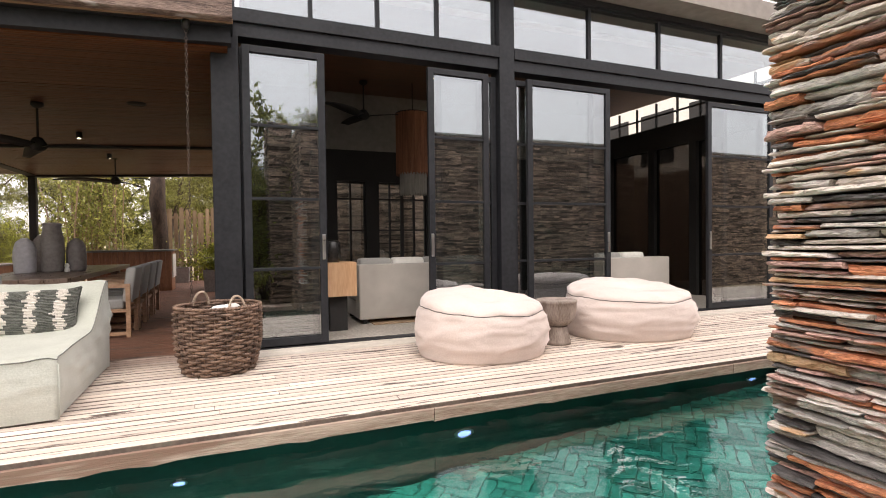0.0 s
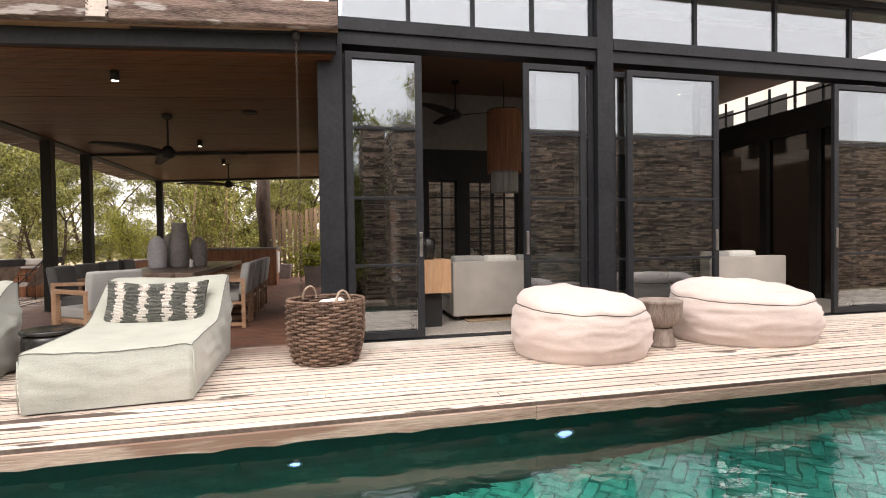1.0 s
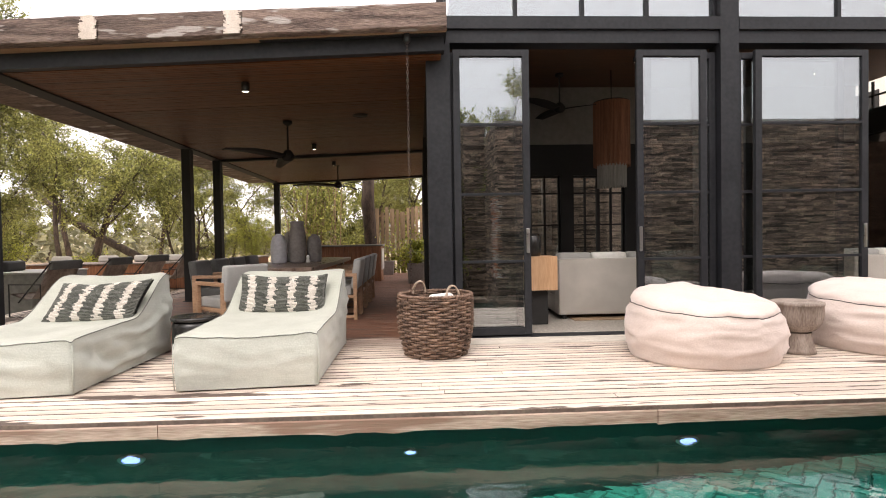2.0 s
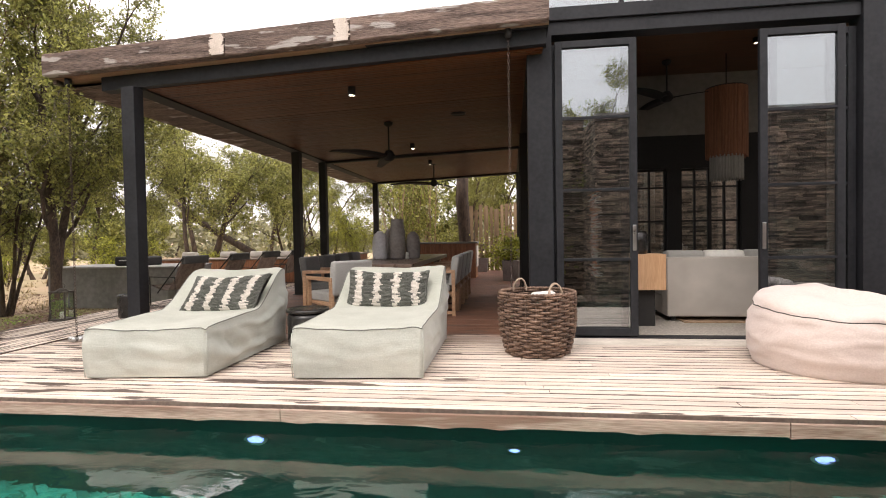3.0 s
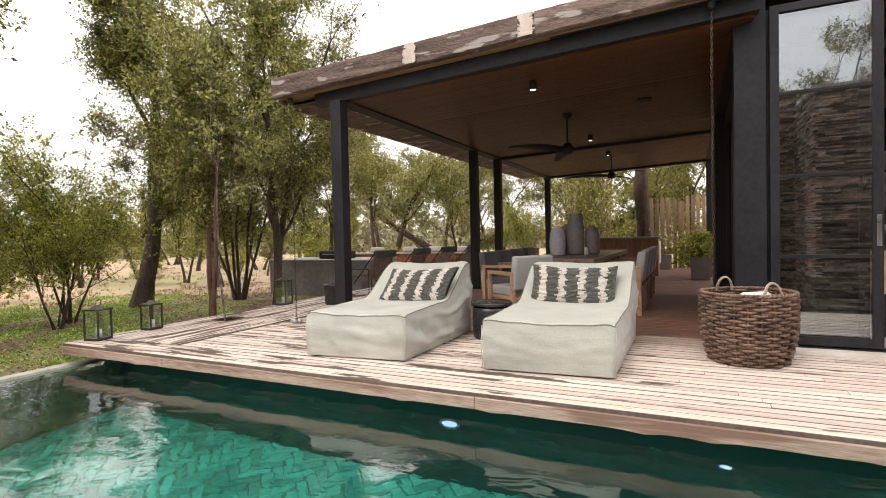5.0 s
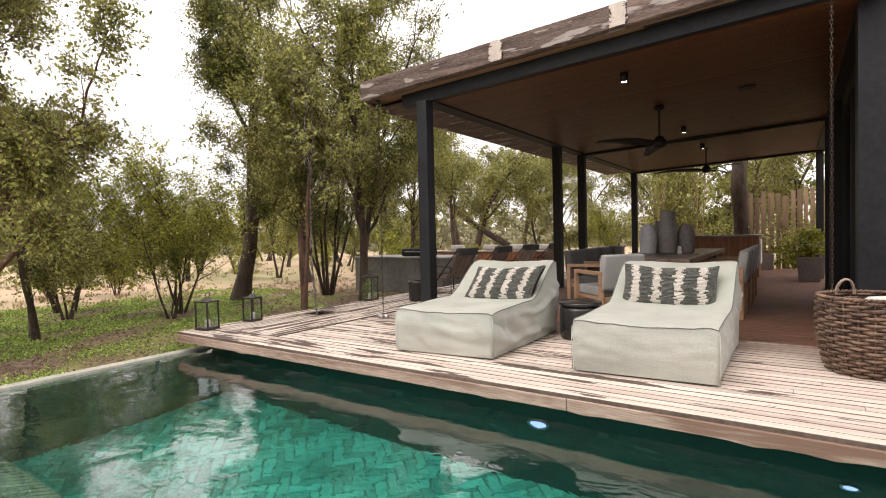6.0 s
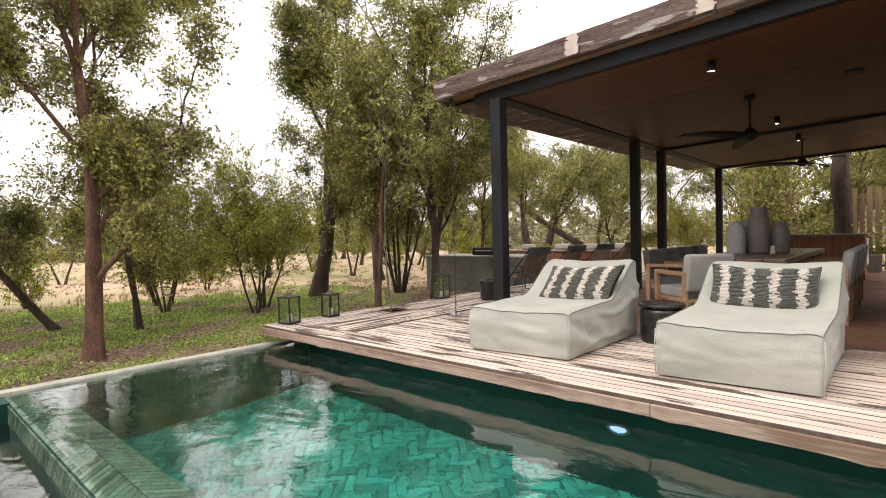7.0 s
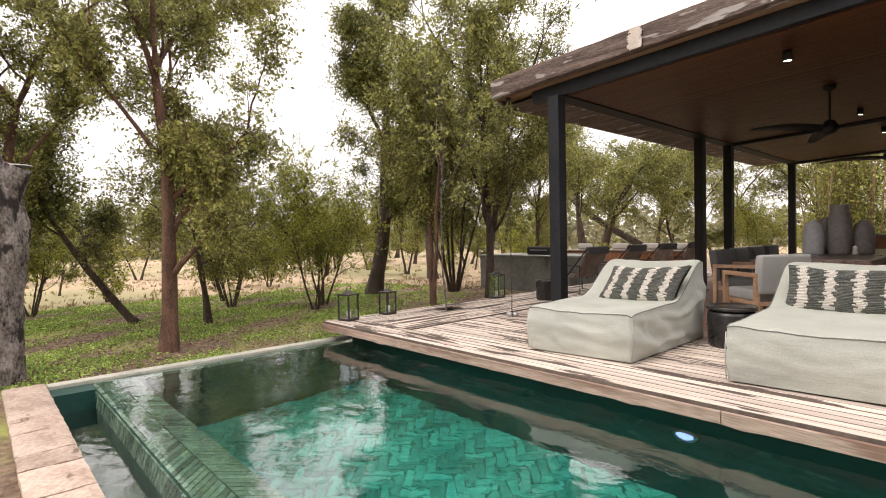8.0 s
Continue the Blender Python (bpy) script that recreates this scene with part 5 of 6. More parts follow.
# the old grey trunk at the end of the trough, one limb sawn off
t = thing("old_tree", "old grey-barked trunk with a sawn-off limb beside the pool", "tree", (-6.56, 0.31, -0.3))
pts = [(0, 0, -0.1), (0.02, 0.02, 0.3), (0.0, 0.05, 0.9), (0.02, 0.1, 1.5), (0.0, 0.02, 1.95), (-0.1, -0.2, 2.6), (-0.3, -0.55, 3.4), (-0.5, -1.0, 4.4)]
curve = [Vector(p) for p in pts]
fine, wide = [], []
for a, b, ra, rb in zip(curve, curve[1:], [0.26, 0.21, 0.2, 0.22, 0.24, 0.17, 0.13], [0.21, 0.2, 0.22, 0.24, 0.17, 0.13, 0.08]):
    for i in range(10):
        fine.append(a.lerp(b, i / 10))
        wide.append(ra + (rb - ra) * i / 10)
bk = tube(fine, wide, 40)
for v in bk.verts:
    d = Vector((v.co.x, v.co.y, 0)).normalized()
    v.co += d * (0.04 * noise.noise((v.co.x * 9, v.co.y * 9, v.co.z * 3)) + 0.022 * noise.noise((v.co.x * 30, v.co.y * 30, v.co.z * 9)))
part("trunk", bk, bark_grey, t, "", True)
part("cut_limb", tube([(0.02, 0.08, 1.75), (0.08, 0.2, 2.1), (0.1, 0.24, 2.2)], [0.15, 0.13, 0.12], 14), bark_grey, t, "stub with a pale sawn face", True)
part("sawn_face", lathe([(0, 0.0), (0.115, 0.0), (0.118, -0.01)], 18, centre=(0.1, 0.24, 2.215)), white_plaster, t, "pale sawn wood")

# bamboo and a dark trunk behind the veranda
bam = thing("bamboo", "clump of tall thin bamboo behind the veranda", "bamboo", (-2.9, 18.9, -0.3))
rnd = random.Random(4)
tips = []
for k in range(26):
    x, y = rnd.gauss(0, 0.5), rnd.gauss(0, 0.25)
    dx, dy = rnd.gauss(0, 0.35), rnd.gauss(0, 0.3)
    h = rnd.uniform(3.5, 5.5)
    p = [(x + dx * f * f, y + dy * f * f, h * f) for f in (0, 0.2, 0.4, 0.6, 0.8, 1.0)]
    part("cane", tube(p, [0.025, 0.024, 0.022, 0.018, 0.012, 0.006], 6), fence_wood, bam, "", True)
    tips += [Vector(q) for q in p[2:]]
rng = np.random.default_rng(3)
ctr = np.array([tuple(q) for q in tips])[rng.integers(0, len(tips), 7000)] + rng.normal(size=(7000, 3)) * (0.28, 0.28, 0.3)
lv, lf = leaf_cloud(ctr, 0.1, rng, 0.9)
o = new("leaves", np_mesh("leaves", lv.tolist(), lf.tolist(), leaf_mid))
o.parent = bam
tagged(o, kind="stuff")
t = thing("dark_tree_trunk", "thick dark tree trunk by the slatted fence", "tree", (-0.88, 17.5, -0.3))
part("trunk", tube([(0, 0, 0), (0.03, 0, 0.8), (0.0, 0, 1.8), (-0.06, 0, 2.6), (-0.02, 0, 3.6), (0.1, 0.1, 5)], [0.27, 0.21, 0.2, 0.22, 0.18, 0.12], 14), bark_brown, t, "", True)

# ---- fence ----
fence = thing("slatted_fence", "tall fence of pale upright timber slats behind the veranda", "fence", kind="")
rnd = random.Random(12)
x = -0.75
while x < 4.5:
    w = rnd.uniform(0.1, 0.17)
    part("slat", box(x, 18.0, -0.3, x + w, 18.03, 2.1 + rnd.uniform(-0.1, 0.12), 0.004), fence_wood, fence)
    x += w + rnd.uniform(0.02, 0.07)
for z in (0.4, 1.85):
    part("rail", box(-0.8, 18.034, z, 4.5, 18.08, z + 0.07), fence_wood, fence)

# ---- ground cover ----
rng = np.random.default_rng(17)
n = 130000
pts = np.column_stack((rng.uniform(-13.5, -5.95, n), rng.uniform(-3, 9.5, n), np.zeros(n)))
gx, gy = pts[:, 0], pts[:, 1]
mottle = np.sin(gx * 1.7 + 1.3 * np.sin(gy * 1.1)) * np.sin(gy * 1.9 + 0.8 * np.sin(gx * 2.3)) + 0.6 * np.sin(gx * 5.1 + gy * 3.7)
pts = pts[mottle + rng.normal(size=n) * 0.5 > -0.05 + 0.25 * np.clip(gy - 3.5, 0, 6) * (gx > -9.5)]
pts[:, 2] = -0.295 + rng.uniform(0, 0.035, len(pts))
lv, lf = leaf_cloud(pts, 0.038, rng, -0.2)
tagged(new("ground_cover", np_mesh("ground_cover", lv.tolist(), lf.tolist(), cover_leaf)), "low bright green ground cover on the lawn", "ground cover", kind="stuff")
n = 30000
pts = np.column_stack((rng.uniform(-13.5, -5.95, n), rng.uniform(-3, 13, n), np.full(n, -0.29)))
lv, lf = leaf_cloud(pts, 0.05, rng, 0.0)
lv[:, 2] = -0.292 + (lv[:, 2] + 0.29) * 0.3 + 0.006
tagged(new("leaf_litter", np_mesh("leaf_litter", lv.tolist(), lf.tolist(), bark_red)), "fallen brown leaves under the trees", "leaf litter", kind="stuff")
n, per = 2600, 9
a, dd = rng.uniform(radians(100), radians(215), n), 13.5 + 32 * rng.uniform(0, 1, n) ** 1.5
foot = np.column_stack((dd * np.cos(a), dd * np.sin(a), np.full(n, -0.3)))[:, None] + rng.normal(size=(n, per, 3)) * (0.07, 0.07, 0)
tall_by = rng.uniform(0.04, 0.16, (n, 1, 1)) * rng.uniform(0.6, 1.0, (n, per, 1))
tip = foot + np.concatenate((rng.normal(size=(n, per, 2)) * 0.35, np.ones((n, per, 1))), axis=2) * tall_by
wide = np.zeros((n, per, 3))
wide[:, :, :2] = rng.normal(size=(n, per, 2)) * 0.012
lv = np.stack((foot - wide, foot + wide, tip), axis=2).reshape(-1, 3)
lf = np.arange(n * per * 3).reshape(-1, 3)
dry_leaf = leaf_material("dry_grass_blades", (0.28, 0.22, 0.12), (0.44, 0.35, 0.21))
tagged(new("dry_grass", np_mesh("dry_grass", lv.tolist(), lf.tolist(), dry_leaf)), "tufts of dry pale grass in the bush", "grass", kind="stuff")

# ---- veranda furniture ----


def dining_table():
    t = thing("dining_table", "long dark hardwood dining table under the veranda", "table", (-1.2, 9.0, 0))
    for k in range(5):
        x = -0.55 + 0.22 * k
        part("top_board", box(x + 0.002, -1.9, 0.69, x + 0.218, 1.9, 0.755, 0.006), dark_table, t)
    for x in (-0.4, 0.4):
        for y in (-1.5, 1.5):
            part("leg", box(x - 0.06, y - 0.06, 0, x + 0.06, y + 0.06, 0.69, 0.006), dark_table, t)
    return t


dining_table()


def dining_chair(name, at, turn, fabric, label):
    """A boxy teak armchair: two open side frames, seat and back cushions. Faces +x before its turn."""
    t = thing(name, label, "chair", at, turn, "chairs round the dining table")
    for y in (-0.29, 0.25):
        part("arm", box(-0.3, y, 0.6, 0.3, y + 0.045, 0.645, 0.004), teak, t)
        part("leg", box(-0.3, y, 0, -0.25, y + 0.045, 0.6, 0.004), teak, t)
        part("leg", box(0.25, y, 0, 0.3, y + 0.045, 0.6, 0.004), teak, t)
        part("runner", box(-0.25, y, 0.03, 0.25, y + 0.045, 0.07, 0.004), teak, t)
    part("seat_frame", box(-0.28, -0.245, 0.3, 0.28, 0.25, 0.34, 0.004), teak, t)
    part("seat_cushion", box(-0.22, -0.24, 0.34, 0.29, 0.245, 0.46, 0.03, 3), fabric, t, "", True)
    b = box(-0.31, -0.27, 0.42, -0.2, 0.275, 0.84, 0.035, 3)
    for v in b.verts:
        v.co.x -= (v.co.z - 0.42) * 0.14
    part("back_cushion", b, fabric, t, "", True)
    return t


c0 = dining_chair("dining_chair", (-0.42, 7.75, 0), 180, grey_cushion, "teak box-frame dining chair with grey cushions, tucked at the table")
for k in range(1, 4):
    copy_thing(c0, pose(-0.42, 7.75 + 0.72 * k, 0, 0, 0, 180))
c1 = dining_chair("dining_chair", (-2.1, 7.9, 0), 0, charcoal_cushion, "teak box-frame dining chair with charcoal cushions")
for k in range(1, 4):
    copy_thing(c1, pose(-2.1, 7.9 + 0.75 * k, 0, 0, 0, 0))
dining_chair("dining_chair", (-1.5, 6.62, 0), 140, grey_cushion, "teak box-frame armchair with pale grey cushions at the table's end")


def vase(at, r, h, material, label, neck=0.35):
    t = thing("vase", label, "vase", at, group="vases on the table")
    prof = [(0, 0), (r * 0.86, 0), (r * 0.94, h * 0.05), (r, h * 0.4), (r * 0.96, h * 0.68), (r * 0.75, h * 0.88), (r * neck, h * 0.97), (r * neck * 0.9, h), (r * neck * 0.6, h * 0.99), (0, h * 0.9)]
    part("body", lathe(prof, 32), material, t, "", True)


vase((-1.46, 8.55, 0.755), 0.125, 0.46, vase_pale, "pale grey stoneware vase with rounded shoulders on the table")
vase((-1.2, 8.7, 0.755), 0.135, 0.66, vase_dark, "tall brown-grey stoneware vase on the table", 0.8)
vase((-0.97, 8.85, 0.755), 0.12, 0.45, vase_dark, "short brown-grey stoneware vase on the table")
vase((-1.42, 9.05, 0.755), 0.11, 0.5, vase_dark, "slim grey stoneware vase behind the others", 0.4)
t = thing("white_ornament", "small white figure-like ornament on the table", "ornament", (-1.02, 8.6, 0.755))
part("body", lathe([(0, 0), (0.03, 0), (0.035, 0.03), (0.02, 0.06), (0.03, 0.08), (0.022, 0.11), (0, 0.12)], 16), white_cushion, t, "", True)

# bar counter
t = thing("bar_counter", "red-brown timber bar counter with a pale stone top", "counter", (-1.1, 14.3, 0))
for k in range(14):
    part("panel", box(-0.85 + 0.12 * k, -0.4, 0.08, -0.85 + 0.12 * k + 0.116, -0.375, 0.92, 0.003), red_teak, t)
part("carcass", box(-0.85, -0.374, 0.0, 0.83, 0.4, 0.92), red_teak, t)
part("top", box(-0.9, -0.45, 0.92, 0.88, 0.45, 0.96, 0.006), concrete, t, "pale stone worktop")
part("open_shelf", box(0.832, -0.35, 0.3, 0.86, 0.35, 0.85, 0.004), white_cushion, t, "pale shelf end")


def planter(at, w, h, label, plant=True):
    t = thing("planter", label, "planter", at)
    b = bmesh.new()
    add_box(b, -w / 2, -w / 2, 0, w / 2, w / 2, h, 0.012)
    for v in b.verts:
        k = 0.86 + 0.14 * v.co.z / h
        v.co.x *= k
        v.co.y *= k
    part("pot", b, vase_dark, t)
    part("soil", box(-w / 2 + 0.04, -w / 2 + 0.04, h, w / 2 - 0.04, w / 2 - 0.04, h + 0.008), bark_brown, t)
    if plant:
        rng = np.random.default_rng(int(abs(at[0]) * 100))
        c = rng.normal(size=(700, 3)) * (w * 0.22, w * 0.22, 0.07) + (0, 0, h + 0.12)
        lv, lf = leaf_cloud(c, 0.09, rng, -0.4)
        o = new("foliage", np_mesh("foliage", lv.tolist(), lf.tolist(), leaf_light))
        o.parent = t


planter((0.64, 13.2, 0), 0.42, 0.5, "dark square planter with green foliage under the veranda")
planter((-0.25, 16.4, 0), 0.4, 0.42, "dark pot by the slatted fence", False)
planter((0.7, 14.1, 0), 0.5, 0.75, "tall dark planter with green foliage")
t = thing("fence_shrub", "bright green shrub in front of the slatted fence", "shrub", (0.55, 17.3, -0.3))
rng = np.random.default_rng(9)
c = rng.normal(size=(1800, 3)) * (0.45, 0.2, 0.35) + (0, 0, 0.75)
lv, lf = leaf_cloud(c, 0.1, rng, -0.3)
o = new("foliage", np_mesh("foliage", lv.tolist(), lf.tolist(), leaf_light))
o.parent = t
for k in range(5):
    part("stem", tube([(0.03 * k, 0, 0), (0.12 * k - 0.25, 0.02, 0.8)], [0.012, 0.006], 5), bark_brown, t)

# ceiling fans


def fan(at, down, label, turn=0):
    t = thing("ceiling_fan", label, "fan", at, turn)
    part("canopy", lathe([(0, 0), (0.07, 0), (0.07, -0.04), (0.03, -0.07), (0, -0.07)], 24), black_steel, t, "", True)
    part("rod", tube([(0, 0, -0.06), (0, 0, -down + 0.1)], 0.014, 10), black_steel, t)
    hub = part("hub", lathe([(0, -down + 0.12), (0.05, -down + 0.1), (0.095, -down + 0.03), (0.1, -down - 0.02), (0.06, -down - 0.06), (0, -down - 0.07)], 28), black_steel, t, "", True)
    for k in range(3):
        b = bmesh.new()
        rows = []
        for i in range(15):
            f = i / 14
            x = 0.08 + 1.0 * f
            w = 0.045 + 0.05 * math.sin(math.pi * min(1, f * 0.9 + 0.12)) * (1 - 0.3 * f)
            z = -down + 0.0 + 0.05 * math.sin(f * 2.4) - 0.05 * f
            tw = 0.35 * (1 - f * 0.7)
            rows.append([b.verts.new((x, s * w + 0.05 * f * f, z + s * w * tw + o)) for s, o in ((-1, 0.006), (1, 0.006), (1, -0.006), (-1, -0.006))])
        for p, q in zip(rows, rows[1:]):
            for i in range(4):
                j = (i + 1) % 4
                b.faces.new((p[i], p[j], q[j], q[i]))
        b.faces.new(rows[0])
        b.faces.new(rows[-1][::-1])
        bmesh.ops.recalc_face_normals(b, faces=b.faces)
        o = part("blade", b, black_steel, hub, "", True)
        o.matrix_basis = pose(0, 0, 0, 0, 0, 120 * k)
    return t


fan((-1.25, 8.42, 2.943), 0.55, "three-bladed dark ceiling fan over the dining table", -10)
fan((-1.25, 13.3, 2.993), 0.54, "three-bladed dark ceiling fan over the bar", 70)
fan((3.2, 9.2, 3.9), 0.6, "dark ceiling fan in the living room", 100)


def downlight(at):
    t = thing("downlight", "small black cylindrical downlight on the veranda ceiling", "ceiling light", at, group="downlights")
    can = part("can", lathe([(0, 0), (0.045, 0), (0.045, -0.11), (0.036, -0.11), (0.036, -0.1)], 20), black_steel, t, "", True)
    part("lens", lathe([(0.0, -0.104), (0.036, -0.104)], 16), spot_lens, can, "lit lens")


for x, y in ((-1.23, 6.45), (-1.23, 10.34), (-1.23, 12.6)):
    downlight((x, y, 2.85 + 0.04 * (x + 3.55) + 0.003))

t = thing("recessed_speaker", "round dark speaker grille set flush in the veranda ceiling", "speaker", (-0.12, 8.25, 2.985))
part("grille", lathe([(0, -0.006), (0.1, -0.006), (0.105, 0.0), (0.105, 0.02)], 28), black_steel, t, "", True)
part("bezel", lathe([(0.105, 0.004), (0.112, -0.009), (0.12, 0.004), (0.12, 0.02)], 28), dark_steel, t, "", True)

# rain chains


def rain_chain(at, top, low, label):
    t = thing("rain_chain", label, "chain", at, group="rain chains")
    part("bracket", lathe([(0, top), (0.035, top), (0.035, top - 0.07), (0.02, top - 0.09), (0, top - 0.09)], 14), black_steel, t, "", True)
    z = top - 0.08
    k = 0
    while z > low:
        b = tube([(0.011 * math.cos(a), 0, z - 0.02 + 0.024 * math.sin(a)) for a in np.linspace(0, 2 * math.pi, 9)[:-1]], 0.0028, 5, closed=True)
        o = part("link", b, chain_metal, t)
        o.matrix_basis = pose(0, 0, 0, 0, 0, 90 * (k % 2))
        z -= 0.036
        k += 1


rain_chain((0.656, 5.66, 0), 3.19, 0.02, "rusty rain chain hanging from the roof beam to the deck")
rain_chain((-4.3, 5.65, 0), 2.97, 0.03, "thin rain chain hanging from the roof corner")
t = thing("chain_weight", "small clear glass floats at the foot of the rain chain", "weight", (-4.2, 5.5, 0.0))
for k, (x, y) in enumerate(((0, 0), (0.06, 0.03), (0.02, 0.07), (-0.05, 0.02))):
    part("float", lathe([(0, 0), (0.025, 0.01), (0.034, 0.035), (0.02, 0.06), (0, 0.066)], 14, centre=(x, y, 0.002)), chrome, t, "", True)


def lantern(at, turn, h, w, label):
    t = thing("lantern", label, "lantern", at, turn, "lanterns on the deck")
    part("base", box(-w / 2, -w / 2, 0, w / 2, w / 2, 0.03, 0.004), lantern_metal, t)
    for x in (-1, 1):
        for y in (-1, 1):
            part("upright", box(x * (w / 2 - 0.008) - 0.008, y * (w / 2 - 0.008) - 0.008, 0.03, x * (w / 2 - 0.008) + 0.008, y * (w / 2 - 0.008) + 0.008, h, 0.001), lantern_metal, t)
    part("top_frame", box(-w / 2 - 0.006, -w / 2 - 0.006, h, w / 2 + 0.006, w / 2 + 0.006, h + 0.02, 0.004), lantern_metal, t)
    b = lathe([(w * 0.5, h + 0.02), (w * 0.28, h + 0.05), (0.03, h + 0.06), (0, h + 0.06)], 4)
    hood = part("hood", b, lantern_metal, t)
    for s in (-1, 1):
        pn = part("pane", box(-w / 2 + 0.016, s * (w / 2 - 0.01) - 0.002, 0.03, w / 2 - 0.016, s * (w / 2 - 0.01) + 0.002, h), pane_glass, t, "clear pane")
        pn.visible_shadow = False
    part("handle", tube([(-0.03, 0, h + 0.055), (-0.035, 0.02, h + 0.1), (0, 0.035, h + 0.125), (0.035, 0.02, h + 0.1), (0.03, 0, h + 0.055)], 0.005, 6), lantern_metal, hood, "", True)
    part("candle", lathe([(0, 0.03), (0.035, 0.03), (0.035, 0.12), (0, 0.122)], 18), white_cushion, t, "white candle", True)


lantern((-5.68, 3.9, 0), 15, 0.34, 0.2, "square metal and glass lantern at the deck corner")
lantern((-5.72, 4.58, 0), 5, 0.31, 0.18, "square metal and glass lantern by the lawn")
lantern((-5.78, 7.0, 0), 10, 0.4, 0.22, "tall metal and glass lantern beside the tree")

t = thing("black_pot", "black ceramic drum pot behind the veranda post", "pot", (-4.95, 7.3, 0))
part("body", lathe([(0, 0), (0.14, 0), (0.155, 0.02), (0.16, 0.3), (0.17, 0.33), (0.15, 0.34), (0.14, 0.3), (0, 0.29)], 28), black_glaze, t, "", True)


def sling_chair(at, turn):
    t = thing("sling_chair", "low canvas sling chair with a thin dark steel frame", "chair", at, turn, "sling chairs on the deck")
    for y in (-0.3, 0.3):
        part("side_frame", tube([(0.35, y, 0.0), (-0.25, y, 0.0), (-0.25, y, 0.5), (0.35, y, 0.5), (0.35, y, 0.0)], 0.011, 8), black_steel, t, "", True)
        part("back_rail", tube([(0.2, y * 0.93, 0.22), (-0.42, y * 0.93, 0.82)], 0.011, 8), black_steel, t)
    part("cross_rail", tube([(-0.42, -0.28, 0.82), (-0.42, 0.28, 0.82)], 0.011, 8), black_steel, t)
    b = bmesh.new()
    prof = [(0.38, 0.36), (0.3, 0.33), (0.1, 0.27), (-0.05, 0.28), (-0.15, 0.4), (-0.3, 0.64), (-0.42, 0.84)]
    rows = [[b.verts.new((x, y, z + 0.012 * (1 - (y / 0.27) ** 2) * -1)) for y in np.linspace(-0.27, 0.27, 7)] for x, z in prof]
    for p, q in zip(rows, rows[1:]):
        for i in range(6):
            b.faces.new((p[i], p[i + 1], q[i + 1], q[i]))
    bmesh.ops.solidify(b, geom=b.faces, thickness=0.012)
    part("sling", b, old_wood, t, "faded grey-brown canvas", True)
    part("head_pad", box(-0.44, -0.26, 0.72, -0.36, 0.26, 0.86, 0.025, 3), charcoal_cushion, t, "", True)
    return t


s0 = sling_chair((-5.15, 8.75, 0), 165)
for x, y, a in ((-5.05, 10.0, 170), (-5.0, 11.3, 165), (-4.95, 12.6, 170)):
    copy_thing(s0, pose(x, y, 0, 0, 0, a))

# fire-pit wall and built-in benches beyond the deck
t = thing("concrete_planter_wall", "low grey concrete tank wall beside the deck", "low wall", (0, 0, 0))
part("wall", box(-9.3, 10.3, -0.3, -6.3, 11.6, 0.56, 0.012), concrete, t)
part("cap", box(-9.33, 10.27, 0.56, -6.29, 11.63, 0.59, 0.006), grey_cushion, t, "paler top edge")
b = thing("built_in_bench", "long built-in bench clad in red hardwood boards", "bench", (0, 0, 0))
part("carcass", box(-8.6, 13.03, -0.3, -4.9, 13.8, 0.6), red_teak, b)
for k in range(30):
    x = -8.6 + 0.123 * k
    part("board", box(x, 13.0, -0.28, x + 0.119, 13.028, 0.58, 0.003), red_teak, b)
part("cap", box(-8.65, 12.97, 0.6, -4.87, 13.85, 0.635, 0.006), old_wood, b, "pale weathered cap")
b = thing("built_in_bench", "short built-in bench clad in red hardwood boards", "bench", (0, 0, 0))
part("carcass", box(-4.4, 15.03, -0.1, -3.9, 16.4, 0.62), red_teak, b)
part("cap", box(-4.45, 14.98, 0.62, -3.86, 16.45, 0.66, 0.006), old_wood, b)
rnd = random.Random(31)
for k, (x, y) in enumerate(((-8.1, 13.5), (-7.0, 13.55), (-6.1, 13.5), (-5.6, 13.55), (-5.2, 13.5))):
    o = tagged(new("seat_cushion"), "off-white back cushion on the built-in bench", "cushion", "bench cushions")
    o.matrix_basis = pose(x, y, 0.635, -12, 0, rnd.uniform(-8, 8))
    part("pad", box(-0.24, -0.07, 0.0, 0.24, 0.07, 0.17, 0.06, 4), sofa_fabric, o, "", True)
t = thing("grill_hood", "dark metal grill on the concrete wall", "grill", (-7.6, 10.9, 0.59))
part("lid", box(-0.4, -0.25, 0.0, 0.4, 0.25, 0.2, 0.05, 3), black_steel, t, "", True)
part("handle", tube([(-0.25, -0.28, 0.12), (0.25, -0.28, 0.12)], 0.012, 8), chrome, t)

# ---- living room ----


